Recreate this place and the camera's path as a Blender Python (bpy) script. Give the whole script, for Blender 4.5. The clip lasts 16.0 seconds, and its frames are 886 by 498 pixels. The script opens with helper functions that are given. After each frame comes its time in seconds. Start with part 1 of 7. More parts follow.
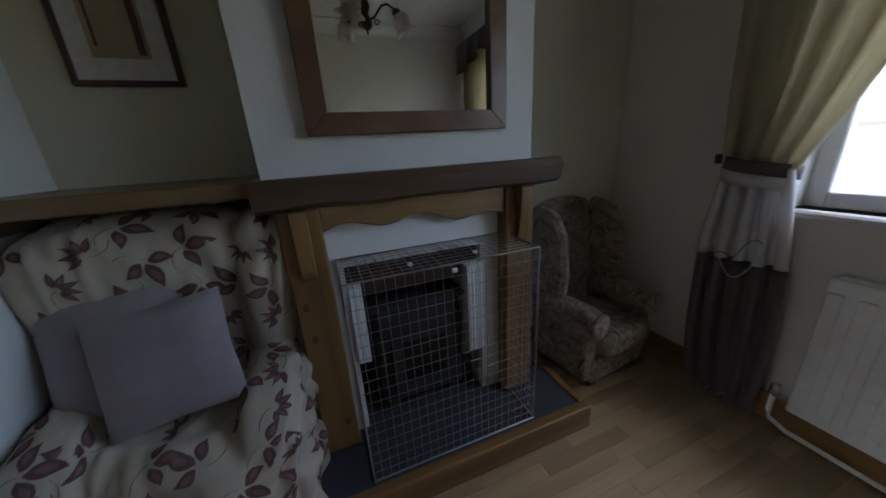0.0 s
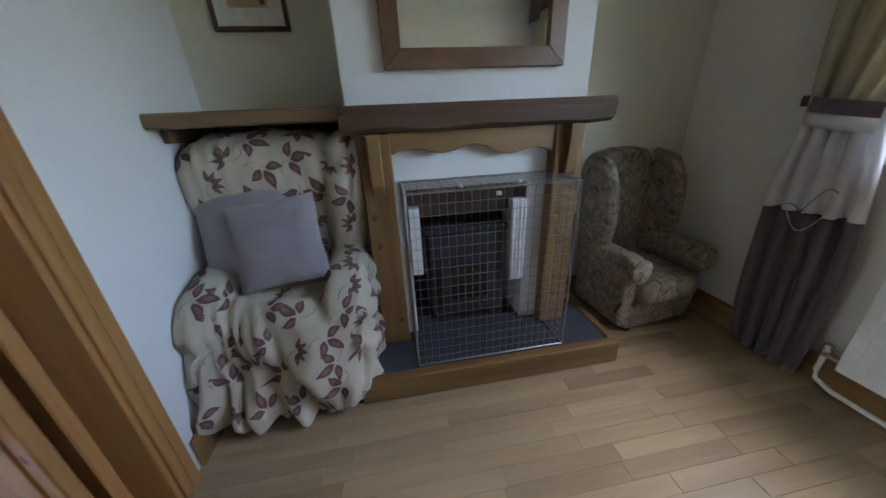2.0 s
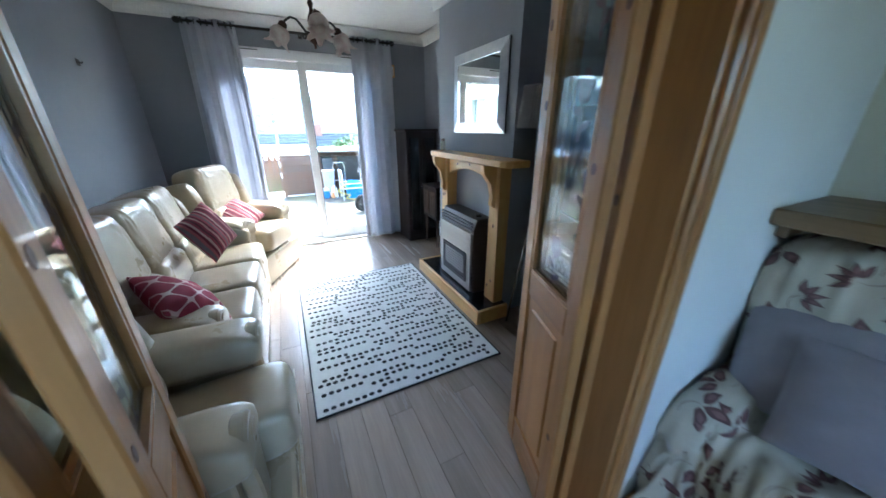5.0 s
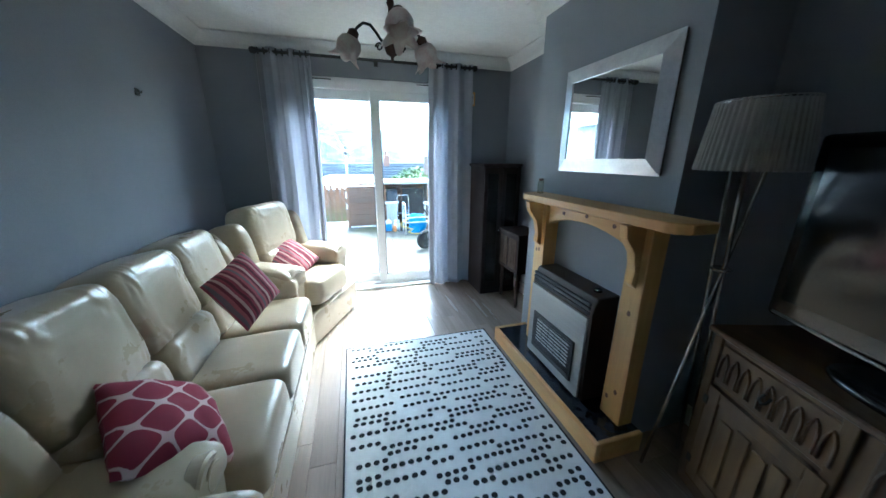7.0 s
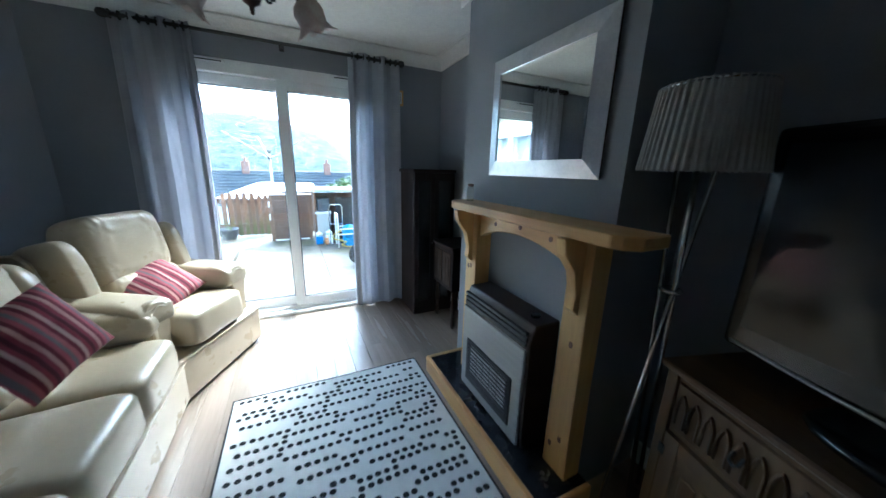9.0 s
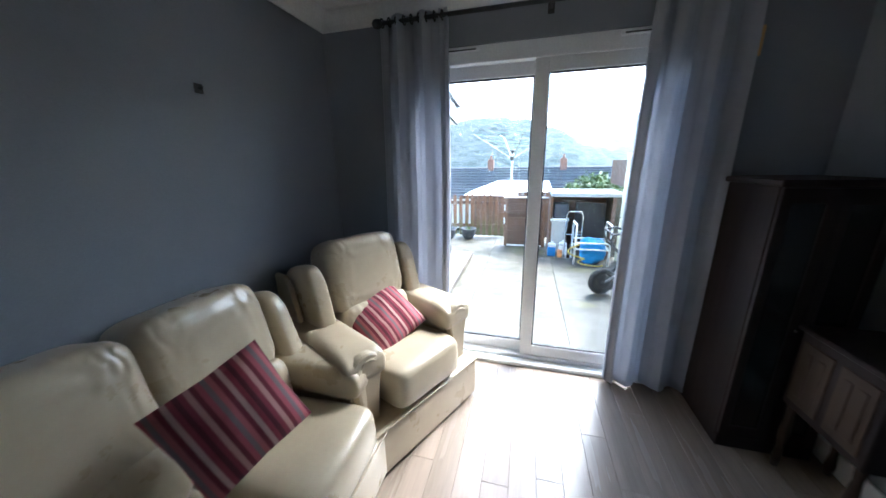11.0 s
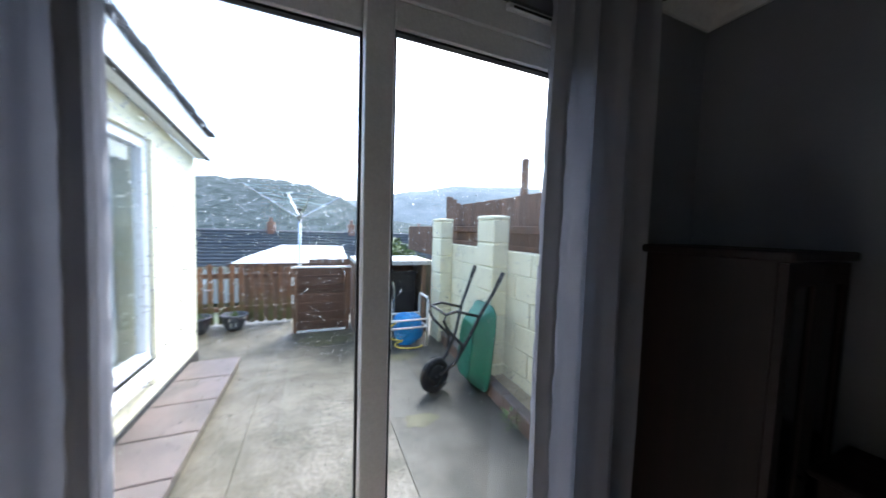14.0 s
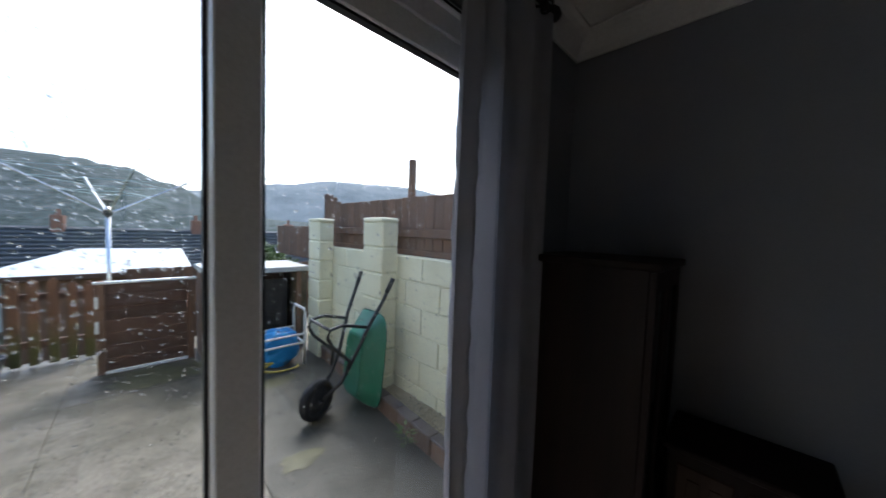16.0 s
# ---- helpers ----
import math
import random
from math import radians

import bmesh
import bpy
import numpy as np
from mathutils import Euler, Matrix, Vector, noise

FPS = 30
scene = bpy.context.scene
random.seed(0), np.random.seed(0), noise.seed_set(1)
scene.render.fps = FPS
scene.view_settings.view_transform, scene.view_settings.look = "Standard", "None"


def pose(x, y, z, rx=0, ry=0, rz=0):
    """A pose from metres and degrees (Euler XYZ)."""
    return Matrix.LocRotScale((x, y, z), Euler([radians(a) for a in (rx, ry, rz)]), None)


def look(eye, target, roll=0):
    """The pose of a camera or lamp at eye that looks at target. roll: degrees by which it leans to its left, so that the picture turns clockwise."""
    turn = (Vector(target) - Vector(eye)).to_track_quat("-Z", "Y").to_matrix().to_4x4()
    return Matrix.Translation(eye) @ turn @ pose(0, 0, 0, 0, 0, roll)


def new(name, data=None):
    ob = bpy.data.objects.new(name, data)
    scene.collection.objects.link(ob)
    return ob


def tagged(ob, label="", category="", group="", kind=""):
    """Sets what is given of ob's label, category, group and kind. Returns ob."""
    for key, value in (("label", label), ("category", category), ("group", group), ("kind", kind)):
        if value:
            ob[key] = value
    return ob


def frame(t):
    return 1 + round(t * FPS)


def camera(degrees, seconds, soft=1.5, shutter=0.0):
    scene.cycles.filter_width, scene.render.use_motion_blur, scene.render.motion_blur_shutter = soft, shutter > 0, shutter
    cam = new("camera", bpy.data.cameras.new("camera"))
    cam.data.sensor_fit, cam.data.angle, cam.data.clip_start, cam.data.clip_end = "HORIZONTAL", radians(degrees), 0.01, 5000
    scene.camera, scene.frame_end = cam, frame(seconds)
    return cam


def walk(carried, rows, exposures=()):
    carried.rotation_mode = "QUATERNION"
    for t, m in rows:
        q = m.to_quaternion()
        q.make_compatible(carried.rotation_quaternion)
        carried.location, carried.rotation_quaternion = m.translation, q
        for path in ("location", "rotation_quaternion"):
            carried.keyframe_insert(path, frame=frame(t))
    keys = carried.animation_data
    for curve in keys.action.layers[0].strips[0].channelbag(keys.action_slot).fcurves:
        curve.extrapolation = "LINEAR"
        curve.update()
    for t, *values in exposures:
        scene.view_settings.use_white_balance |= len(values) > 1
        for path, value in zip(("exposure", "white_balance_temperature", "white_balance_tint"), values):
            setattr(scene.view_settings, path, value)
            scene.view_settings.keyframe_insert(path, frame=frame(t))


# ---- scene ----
cam = camera(110, 16.0, soft=1.5, shutter=0.5)
PATH = [
    (0, (-1.466, -0.738, 1.253), (0.322, -1.394, 0.642), -3.6),
    (0.5, (-1.472, -0.745, 1.211), (0.358, -1.257, 0.589), -3.1),
    (1, (-1.553, -0.716, 1.18), (0.272, -1.184, 0.507), -3.1),
    (1.5, (-1.652, -0.707, 1.141), (0.162, -1.069, 0.381), -3.2),
    (2, (-1.69, -0.702, 1.14), (0.133, -0.985, 0.366), -2.8),
    (2.5, (-1.722, -0.634, 1.18), (0.134, -0.681, 0.435), -1.7),
    (3.0, (-1.730, -0.575, 1.22), (0.088, -0.215, 0.535), 0.2),
    (3.5, (-1.719, -0.565, 1.318), (-0.113, 0.408, 0.627), 1.5),
    (4, (-1.708, -0.543, 1.381), (-0.479, 0.874, 0.689), 1.6),
    (4.5, (-1.707, -0.438, 1.41), (-0.728, 1.143, 0.675), 1.3),
    (5, (-1.683, -0.268, 1.42), (-0.856, 1.401, 0.691), -0.1),
    (7.5, (-1.597, 0.57, 1.457), (-1.082, 2.428, 0.925), 0.4),
    (8, (-1.577, 0.585, 1.442), (-0.741, 2.33, 0.935), 1.4),
    (8.5, (-1.482, 0.627, 1.434), (-0.627, 2.359, 0.916), 1.3),
    (9, (-1.317, 0.769, 1.399), (-0.477, 2.516, 0.908), 1.5),
    (9.5, (-1.136, 0.951, 1.482), (-0.907, 2.865, 0.949), -0.7),
    (10, (-1.229, 1.231, 1.486), (-1.487, 3.14, 0.948), -0.9),
    (12.5, (-1.434, 2.536, 1.514), (-2.008, 4.383, 1.006), -0.9),
    (13, (-1.42, 2.78, 1.489), (-1.625, 4.74, 1.148), -0.1),
    (13.5, (-1.419, 2.905, 1.459), (-1.275, 4.892, 1.281), 0.9),
    (14, (-1.512, 3.032, 1.431), (-0.743, 4.875, 1.313), 1.8),
    (14.5, (-1.551, 3.156, 1.492), (-0.56, 4.888, 1.353), 1.6),
    (15, (-1.541, 3.196, 1.513), (-0.44, 4.859, 1.363), 1.8),
    (15.5, (-1.53, 3.227, 1.532), (-0.327, 4.817, 1.374), 2.2),
    (16, (-1.485, 3.228, 1.475), (-0.081, 4.648, 1.370), 2.0),
]
walk(cam, [(t, look(eye, target, roll)) for t, eye, target, roll in PATH],
     exposures=[(0.0, 3.4, 6600, 20), (1.5, 4.35, 6750, 19), (2.6, 4.9, 6100, 14), (3.6, 5.05, 5350, 6), (5.0, 4.75, 5250, 4), (7.4, 4.35, 5000, -4),
                (9.0, 4.0, 5050, -2), (10.0, 3.95, 5300, 3), (12.5, 2.65, 5500, 9), (13.5, 2.45, 5600, 10), (14.2, 2.2, 5750, 10), (16.0, 1.5, 6000, 11)])

# ---- daylight: an overcast sky, a weak, wide sun and an added window fill lamp ----
world = bpy.data.worlds.new("overcast_sky")
world.use_nodes = True
scene.world = world
wn = world.node_tree.nodes
sky = wn.new("ShaderNodeTexSky")
sky.sky_type = 'NISHITA'
sky.sun_disc = False
sky.sun_elevation = radians(48)
sky.sun_rotation = radians(35)
sky.air_density, sky.dust_density, sky.ozone_density = 1.0, 3.0, 2.0
wn["Background"].inputs["Strength"].default_value = 0.15
world.node_tree.links.new(sky.outputs[0], wn["Background"].inputs["Color"])
sun_data = bpy.data.lights.new("sun", 'SUN')
sun_data.energy, sun_data.angle, sun_data.color = 1.4, radians(25), (1.0, 0.96, 0.9)
sun = new("sun", sun_data)
sun.matrix_world = look((6, 8.5, 12), (0, 0, 0))
# Added area lamp outside, high above the dining window, to strengthen its skylight.
win_data = bpy.data.lights.new("window_sky_fill", 'AREA')
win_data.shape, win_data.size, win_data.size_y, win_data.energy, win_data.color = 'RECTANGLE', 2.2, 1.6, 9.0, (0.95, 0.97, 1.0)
win_light = new("window_sky_fill", win_data)
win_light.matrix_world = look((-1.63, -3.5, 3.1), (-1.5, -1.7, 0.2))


# ---- materials ----
def rgb(c):
    return (*c, 1.0)


def mat(name, base, other=None, rough=0.6, metal=0.0, scale=8.0, stretch=(1, 1, 1), bump=0.1, fine=120.0, contrast=(0.35, 0.7),
        rough2=None, coat=0.0, spec=0.5, sheen=0.0, per_piece=0.0, translucent=0.0, grain=0.12):
    """Two scales of noise: base to other over the broad one, a slight value change over the fine one, and relief from both."""
    m = bpy.data.materials.new(name)
    m.use_nodes = True
    nt = m.node_tree
    n, link = nt.nodes, nt.links
    b = n["Principled BSDF"]
    other = other or tuple(min(1, v * 0.82) for v in base)
    tc = n.new("ShaderNodeTexCoord")
    mp = n.new("ShaderNodeMapping")
    mp.inputs["Scale"].default_value = stretch
    link.new(tc.outputs["Object"], mp.inputs["Vector"])
    vec = mp.outputs["Vector"]
    info = n.new("ShaderNodeObjectInfo")
    if per_piece:
        shift = n.new("ShaderNodeVectorMath")
        shift.operation = 'ADD'
        mul = n.new("ShaderNodeMath")
        mul.operation = 'MULTIPLY'
        mul.inputs[1].default_value = 37.0
        link.new(info.outputs["Random"], mul.inputs[0])
        link.new(vec, shift.inputs[0])
        link.new(mul.outputs[0], shift.inputs[1])
        vec = shift.outputs[0]
    big = n.new("ShaderNodeTexNoise")
    big.inputs["Scale"].default_value = scale
    big.inputs["Detail"].default_value = 5
    big.inputs["Roughness"].default_value = 0.6
    link.new(vec, big.inputs["Vector"])
    small = n.new("ShaderNodeTexNoise")
    small.inputs["Scale"].default_value = fine
    small.inputs["Detail"].default_value = 3
    link.new(vec, small.inputs["Vector"])
    ramp = n.new("ShaderNodeValToRGB")
    ramp.color_ramp.elements[0].position, ramp.color_ramp.elements[1].position = contrast
    ramp.color_ramp.elements[0].color, ramp.color_ramp.elements[1].color = rgb(base), rgb(other)
    link.new(big.outputs["Fac"], ramp.inputs["Fac"])
    hsv = n.new("ShaderNodeHueSaturation")
    link.new(ramp.outputs["Color"], hsv.inputs["Color"])
    val = n.new("ShaderNodeMapRange")
    val.inputs["To Min"].default_value, val.inputs["To Max"].default_value = 1 - grain, 1 + grain
    link.new(small.outputs["Fac"], val.inputs["Value"])
    out = val.outputs[0]
    if per_piece:
        pv = n.new("ShaderNodeMapRange")
        pv.inputs["To Min"].default_value, pv.inputs["To Max"].default_value = 1 - per_piece, 1 + per_piece
        link.new(info.outputs["Random"], pv.inputs["Value"])
        mm = n.new("ShaderNodeMath")
        mm.operation = 'MULTIPLY'
        link.new(out, mm.inputs[0])
        link.new(pv.outputs[0], mm.inputs[1])
        out = mm.outputs[0]
    link.new(out, hsv.inputs["Value"])
    link.new(hsv.outputs["Color"], b.inputs["Base Color"])
    rr = n.new("ShaderNodeMapRange")
    rr.inputs["To Min"].default_value, rr.inputs["To Max"].default_value = rough, rough2 if rough2 is not None else min(1, rough + 0.12)
    link.new(big.outputs["Fac"], rr.inputs["Value"])
    link.new(rr.outputs[0], b.inputs["Roughness"])
    b.inputs["Metallic"].default_value = metal
    b.inputs["Coat Weight"].default_value = coat
    b.inputs["Specular IOR Level"].default_value = spec
    b.inputs["Sheen Weight"].default_value = sheen
    if bump:
        bp = n.new("ShaderNodeBump")
        bp.inputs["Strength"].default_value = bump
        bp.inputs["Distance"].default_value = 0.01
        mx = n.new("ShaderNodeMath")
        mx.operation = 'ADD'
        link.new(big.outputs["Fac"], mx.inputs[0])
        link.new(small.outputs["Fac"], mx.inputs[1])
        link.new(mx.outputs[0], bp.inputs["Height"])
        link.new(bp.outputs["Normal"], b.inputs["Normal"])
    if translucent:
        tr = n.new("ShaderNodeBsdfTranslucent")
        link.new(hsv.outputs["Color"], tr.inputs["Color"])
        mixer = n.new("ShaderNodeMixShader")
        mixer.inputs[0].default_value = translucent
        link.new(b.outputs[0], mixer.inputs[1])
        link.new(tr.outputs[0], mixer.inputs[2])
        link.new(mixer.outputs[0], n["Material Output"].inputs["Surface"])
    return m


def pane_glass(name, tint=(0.96, 0.98, 0.97), gloss=0.02):
    m = bpy.data.materials.new(name)
    m.use_nodes = True
    n, link = m.node_tree.nodes, m.node_tree.links
    n.remove(n["Principled BSDF"])
    tr, gl, lw, mx = n.new("ShaderNodeBsdfTransparent"), n.new("ShaderNodeBsdfGlossy"), n.new("ShaderNodeLayerWeight"), n.new("ShaderNodeMixShader")
    pw, fr = n.new("ShaderNodeMath"), n.new("ShaderNodeMath")
    pw.operation, fr.operation = 'POWER', 'MULTIPLY_ADD'
    pw.inputs[1].default_value, fr.inputs[1].default_value, fr.inputs[2].default_value = 5.0, 0.9, 0.03
    link.new(lw.outputs["Facing"], pw.inputs[0])
    link.new(pw.outputs[0], fr.inputs[0])
    tr.inputs["Color"].default_value = rgb(tint)
    gl.inputs["Roughness"].default_value = gloss
    link.new(fr.outputs[0], mx.inputs[0])
    link.new(tr.outputs[0], mx.inputs[1])
    link.new(gl.outputs[0], mx.inputs[2])
    link.new(mx.outputs[0], n["Material Output"].inputs["Surface"])
    return m


def wood(name, light, dark, rough=0.4, axis='Z', scale=5.0, coat=0.0, per_piece=0.12, bump=0.08):
    stretch = {'X': (0.12, 1.6, 1.6), 'Y': (1.6, 0.12, 1.6), 'Z': (1.6, 1.6, 0.12)}[axis]
    return mat(name, light, dark, rough=rough, scale=scale, stretch=stretch, fine=60, bump=bump, coat=coat, per_piece=per_piece, contrast=(0.38, 0.66))


M = {
    "wall_cream": mat("cream_emulsion", (0.54, 0.515, 0.41), (0.50, 0.475, 0.37), rough=0.75, scale=2.0, fine=260, bump=0.05),
    "wall_white": mat("white_emulsion", (0.64, 0.64, 0.625), (0.60, 0.60, 0.585), rough=0.75, scale=2.0, fine=260, bump=0.05),
    "wall_pale": mat("pale_emulsion", (0.66, 0.63, 0.575), (0.62, 0.59, 0.535), rough=0.75, scale=2.0, fine=260, bump=0.05),
    "wall_grey": mat("grey_emulsion", (0.235, 0.25, 0.275), (0.215, 0.23, 0.255), rough=0.75, scale=2.0, fine=260, bump=0.05),
    "ceiling": mat("ceiling_white", (0.74, 0.74, 0.72), (0.69, 0.69, 0.675), rough=0.85, scale=22.0, fine=90, bump=0.35),
    "gloss_white": mat("white_gloss", (0.78, 0.78, 0.76), rough=0.3, scale=3, bump=0.02),
    "upvc": mat("white_upvc", (0.78, 0.79, 0.80), (0.73, 0.74, 0.75), rough=0.25, scale=3, bump=0.01),
    "rubber": mat("black_rubber", (0.02, 0.02, 0.022), rough=0.6, bump=0.1),
    "glass": pane_glass("window_glass"),
    "door_glass": pane_glass("door_glass", (0.86, 0.92, 0.93)),
    "laminate_a": wood("oak_laminate", (0.36, 0.265, 0.16), (0.25, 0.175, 0.098), rough=0.26, axis='Y', scale=4.0, per_piece=0.16, bump=0.03),
    "laminate_b": wood("walnut_laminate", (0.31, 0.245, 0.195), (0.22, 0.17, 0.13), rough=0.2, axis='Y', scale=4.5, per_piece=0.14, bump=0.03),
    "pine_z": wood("orange_pine_upright", (0.39, 0.19, 0.062), (0.25, 0.105, 0.03), rough=0.36, axis='Z', coat=0.2),
    "pine_x": wood("orange_pine_rail", (0.39, 0.19, 0.062), (0.25, 0.105, 0.03), rough=0.36, axis='X', coat=0.2),
    "pine_y": wood("orange_pine_board", (0.58, 0.30, 0.095), (0.40, 0.17, 0.045), rough=0.36, axis='Y', coat=0.2),
    "pine_dark_z": wood("brown_stained_pine_upright", (0.24, 0.132, 0.044), (0.125, 0.064, 0.021), rough=0.38, axis='Z', coat=0.15),
    "pine_dark_y": wood("brown_stained_pine_board", (0.24, 0.132, 0.044), (0.125, 0.064, 0.021), rough=0.38, axis='Y', coat=0.15),
    "pine_dark_x": wood("brown_stained_pine_rail", (0.24, 0.132, 0.044), (0.125, 0.064, 0.021), rough=0.38, axis='X', coat=0.15),
    "pine_pale_z": wood("honey_pine_upright", (0.62, 0.38, 0.14), (0.50, 0.26, 0.08), rough=0.4, axis='Z', coat=0.15),
    "pine_pale_y": wood("honey_pine_board", (0.62, 0.38, 0.14), (0.50, 0.26, 0.08), rough=0.4, axis='Y', coat=0.15),
    "dark_beam": wood("dark_rustic_oak", (0.105, 0.058, 0.034), (0.05, 0.027, 0.016), rough=0.42, axis='Y', bump=0.25),
    "shelf_oak": wood("alcove_shelf_oak", (0.175, 0.11, 0.052), (0.10, 0.06, 0.028), rough=0.36, axis='Y', bump=0.15),
    "dark_wood": mat("dark_stained_wood", (0.020, 0.011, 0.010), (0.010, 0.006, 0.006), rough=0.55, scale=5, stretch=(1.6, 1.6, 0.12), fine=60, bump=0.06, spec=0.22),
    "dark_carving": mat("dark_carved_panel", (0.055, 0.03, 0.018), (0.025, 0.014, 0.01), rough=0.5, scale=5, stretch=(1.6, 1.6, 0.12), fine=60, bump=0.06, spec=0.3),
    "old_oak": wood("carved_dark_oak", (0.15, 0.088, 0.036), (0.07, 0.038, 0.016), rough=0.4, axis='Z'),
    "old_oak_y": wood("carved_dark_oak_board", (0.12, 0.065, 0.028), (0.05, 0.026, 0.012), rough=0.32, axis='Y'),
    "knot": mat("pine_knot", (0.13, 0.05, 0.018), (0.07, 0.025, 0.01), rough=0.4, scale=60, bump=0.05),
    "slate": mat("blue_black_slate", (0.05, 0.058, 0.075), (0.035, 0.04, 0.052), rough=0.45, scale=6, bump=0.15),
    "granite": mat("black_polished_granite", (0.012, 0.013, 0.016), (0.028, 0.03, 0.034), rough=0.08, scale=20, bump=0.0),
    "iron": mat("black_iron", (0.018, 0.018, 0.02), (0.03, 0.028, 0.027), rough=0.55, scale=30, bump=0.25),
    "chrome": mat("chrome", (0.72, 0.72, 0.73), rough=0.12, rough2=0.25, metal=1.0, bump=0.0),
    "wire": mat("galvanised_wire", (0.36, 0.365, 0.375), (0.26, 0.265, 0.275), rough=0.35, metal=0.9, bump=0.05),
    "leather": mat("cream_leather", (0.44, 0.367, 0.256), (0.39, 0.32, 0.22), rough=0.22, rough2=0.36, scale=5, fine=330, bump=0.07, spec=0.6, coat=0.15, grain=0.05),
    "cloth_mauve": mat("mauve_cotton", (0.265, 0.23, 0.245), (0.23, 0.20, 0.212), rough=0.9, scale=10, fine=420, bump=0.25, sheen=0.2),
    "throw": mat("cream_throw", (0.46, 0.41, 0.32), (0.40, 0.35, 0.27), rough=0.9, scale=9, fine=420, bump=0.2, sheen=0.2),
    "leaf_print": mat("plum_leaf_print", (0.14, 0.072, 0.066), (0.095, 0.055, 0.053), rough=0.9, scale=40, fine=300, bump=0.2),
    "leaf_heart": mat("rose_brown_leaf_print", (0.23, 0.125, 0.11), (0.17, 0.095, 0.088), rough=0.9, scale=40, fine=300, bump=0.2),
    "curtain_grey": mat("grey_curtain", (0.475, 0.485, 0.525), (0.435, 0.445, 0.485), rough=0.62, scale=6, fine=500, bump=0.12, sheen=0.2, translucent=0.46),
    "black_plastic": mat("black_plastic", (0.012, 0.012, 0.013), rough=0.18, rough2=0.28, bump=0.0),
    "mirror": mat("mirror_silver", (0.86, 0.88, 0.88), (0.86, 0.88, 0.88), rough=0.0, rough2=0.0, metal=1.0, bump=0.0),
    "silver_border": mat("worn_silver_leaf", (0.58, 0.59, 0.62), (0.48, 0.50, 0.55), rough=0.22, rough2=0.42, metal=0.95, scale=14, fine=90, bump=0.06),
    "concrete": mat("wet_concrete", (0.125, 0.106, 0.077), (0.058, 0.052, 0.032), rough=0.26, rough2=0.8, scale=3.6, fine=34, bump=0.6, contrast=(0.36, 0.64), grain=0.6, spec=0.4),
    "render_cream": mat("cream_masonry_paint", (0.79, 0.75, 0.545), (0.70, 0.65, 0.44), rough=0.85, scale=3.5, fine=70, bump=0.6, grain=0.16, contrast=(0.4, 0.75)),
    "fence_wood": wood("brown_fence_wood", (0.17, 0.09, 0.052), (0.095, 0.055, 0.034), rough=0.75, axis='Z', bump=0.2),
    "fence_wood_x": wood("brown_gate_wood", (0.11, 0.055, 0.034), (0.065, 0.033, 0.02), rough=0.7, axis='X', bump=0.2),
}


# ---- building helpers ----
def part(name, bm, material, parent=None, label="", smooth=False, m=None):
    """Links bm as one mesh object under parent."""
    me = bpy.data.meshes.new(name)
    bm.to_mesh(me)
    bm.free()
    if smooth:
        for p in me.polygons:
            p.use_smooth = True
    me.materials.append(M[material] if isinstance(material, str) else material)
    ob = new(name, me)
    if parent is not None:
        ob.parent = parent
    if m is not None:
        ob.matrix_local = m
    return tagged(ob, label)


def thing(name, m, label, category, group=""):
    e = new(name)
    e.empty_display_size = 0.1
    e.matrix_world = m if isinstance(m, Matrix) else pose(*m)
    return tagged(e, label, category, group)


def join(bm, other, m=None):
    me = bpy.data.meshes.new("scratch")
    if m is not None:
        other.transform(m)
    other.to_mesh(me)
    other.free()
    bm.from_mesh(me)
    bpy.data.meshes.remove(me)
    return bm


def box(lo, hi, bevel=0.0, seg=1, bm=None, m=None):
    """A box between two corners, with its edges rounded."""
    b = bmesh.new()
    bmesh.ops.create_cube(b, size=1.0)
    s = [max(1e-4, hi[k] - lo[k]) for k in range(3)]
    c = [(hi[k] + lo[k]) / 2 for k in range(3)]
    b.transform(Matrix.Translation(c) @ Matrix.Diagonal((*s, 1)))
    if bevel:
        bmesh.ops.bevel(b, geom=b.edges[:], offset=min(bevel, min(s) * 0.45), segments=seg, affect='EDGES', profile=0.5)
    if m is not None:
        b.transform(m)
    return b if bm is None else join(bm, b)


def prism(outline, depth, axis='Y', bevel=0.0, bm=None):
    """A closed outline (u, v) given a depth along an axis: Y: u = x, v = z; X: u = y, v = z; Z: u = x, v = y."""
    b = bmesh.new()
    put = {'Y': lambda u, v, d: (u, d, v), 'X': lambda u, v, d: (d, u, v), 'Z': lambda u, v, d: (u, v, d)}[axis]
    f = b.faces.new([b.verts.new(put(u, v, 0)) for u, v in outline])
    r = bmesh.ops.extrude_face_region(b, geom=[f])
    off = Vector(put(0, 0, depth))
    for v in [g for g in r["geom"] if isinstance(g, bmesh.types.BMVert)]:
        v.co += off
    bmesh.ops.recalc_face_normals(b, faces=b.faces[:])
    if bevel:
        bmesh.ops.bevel(b, geom=b.edges[:], offset=bevel, segments=1, affect='EDGES')
    return b if bm is None else join(bm, b)


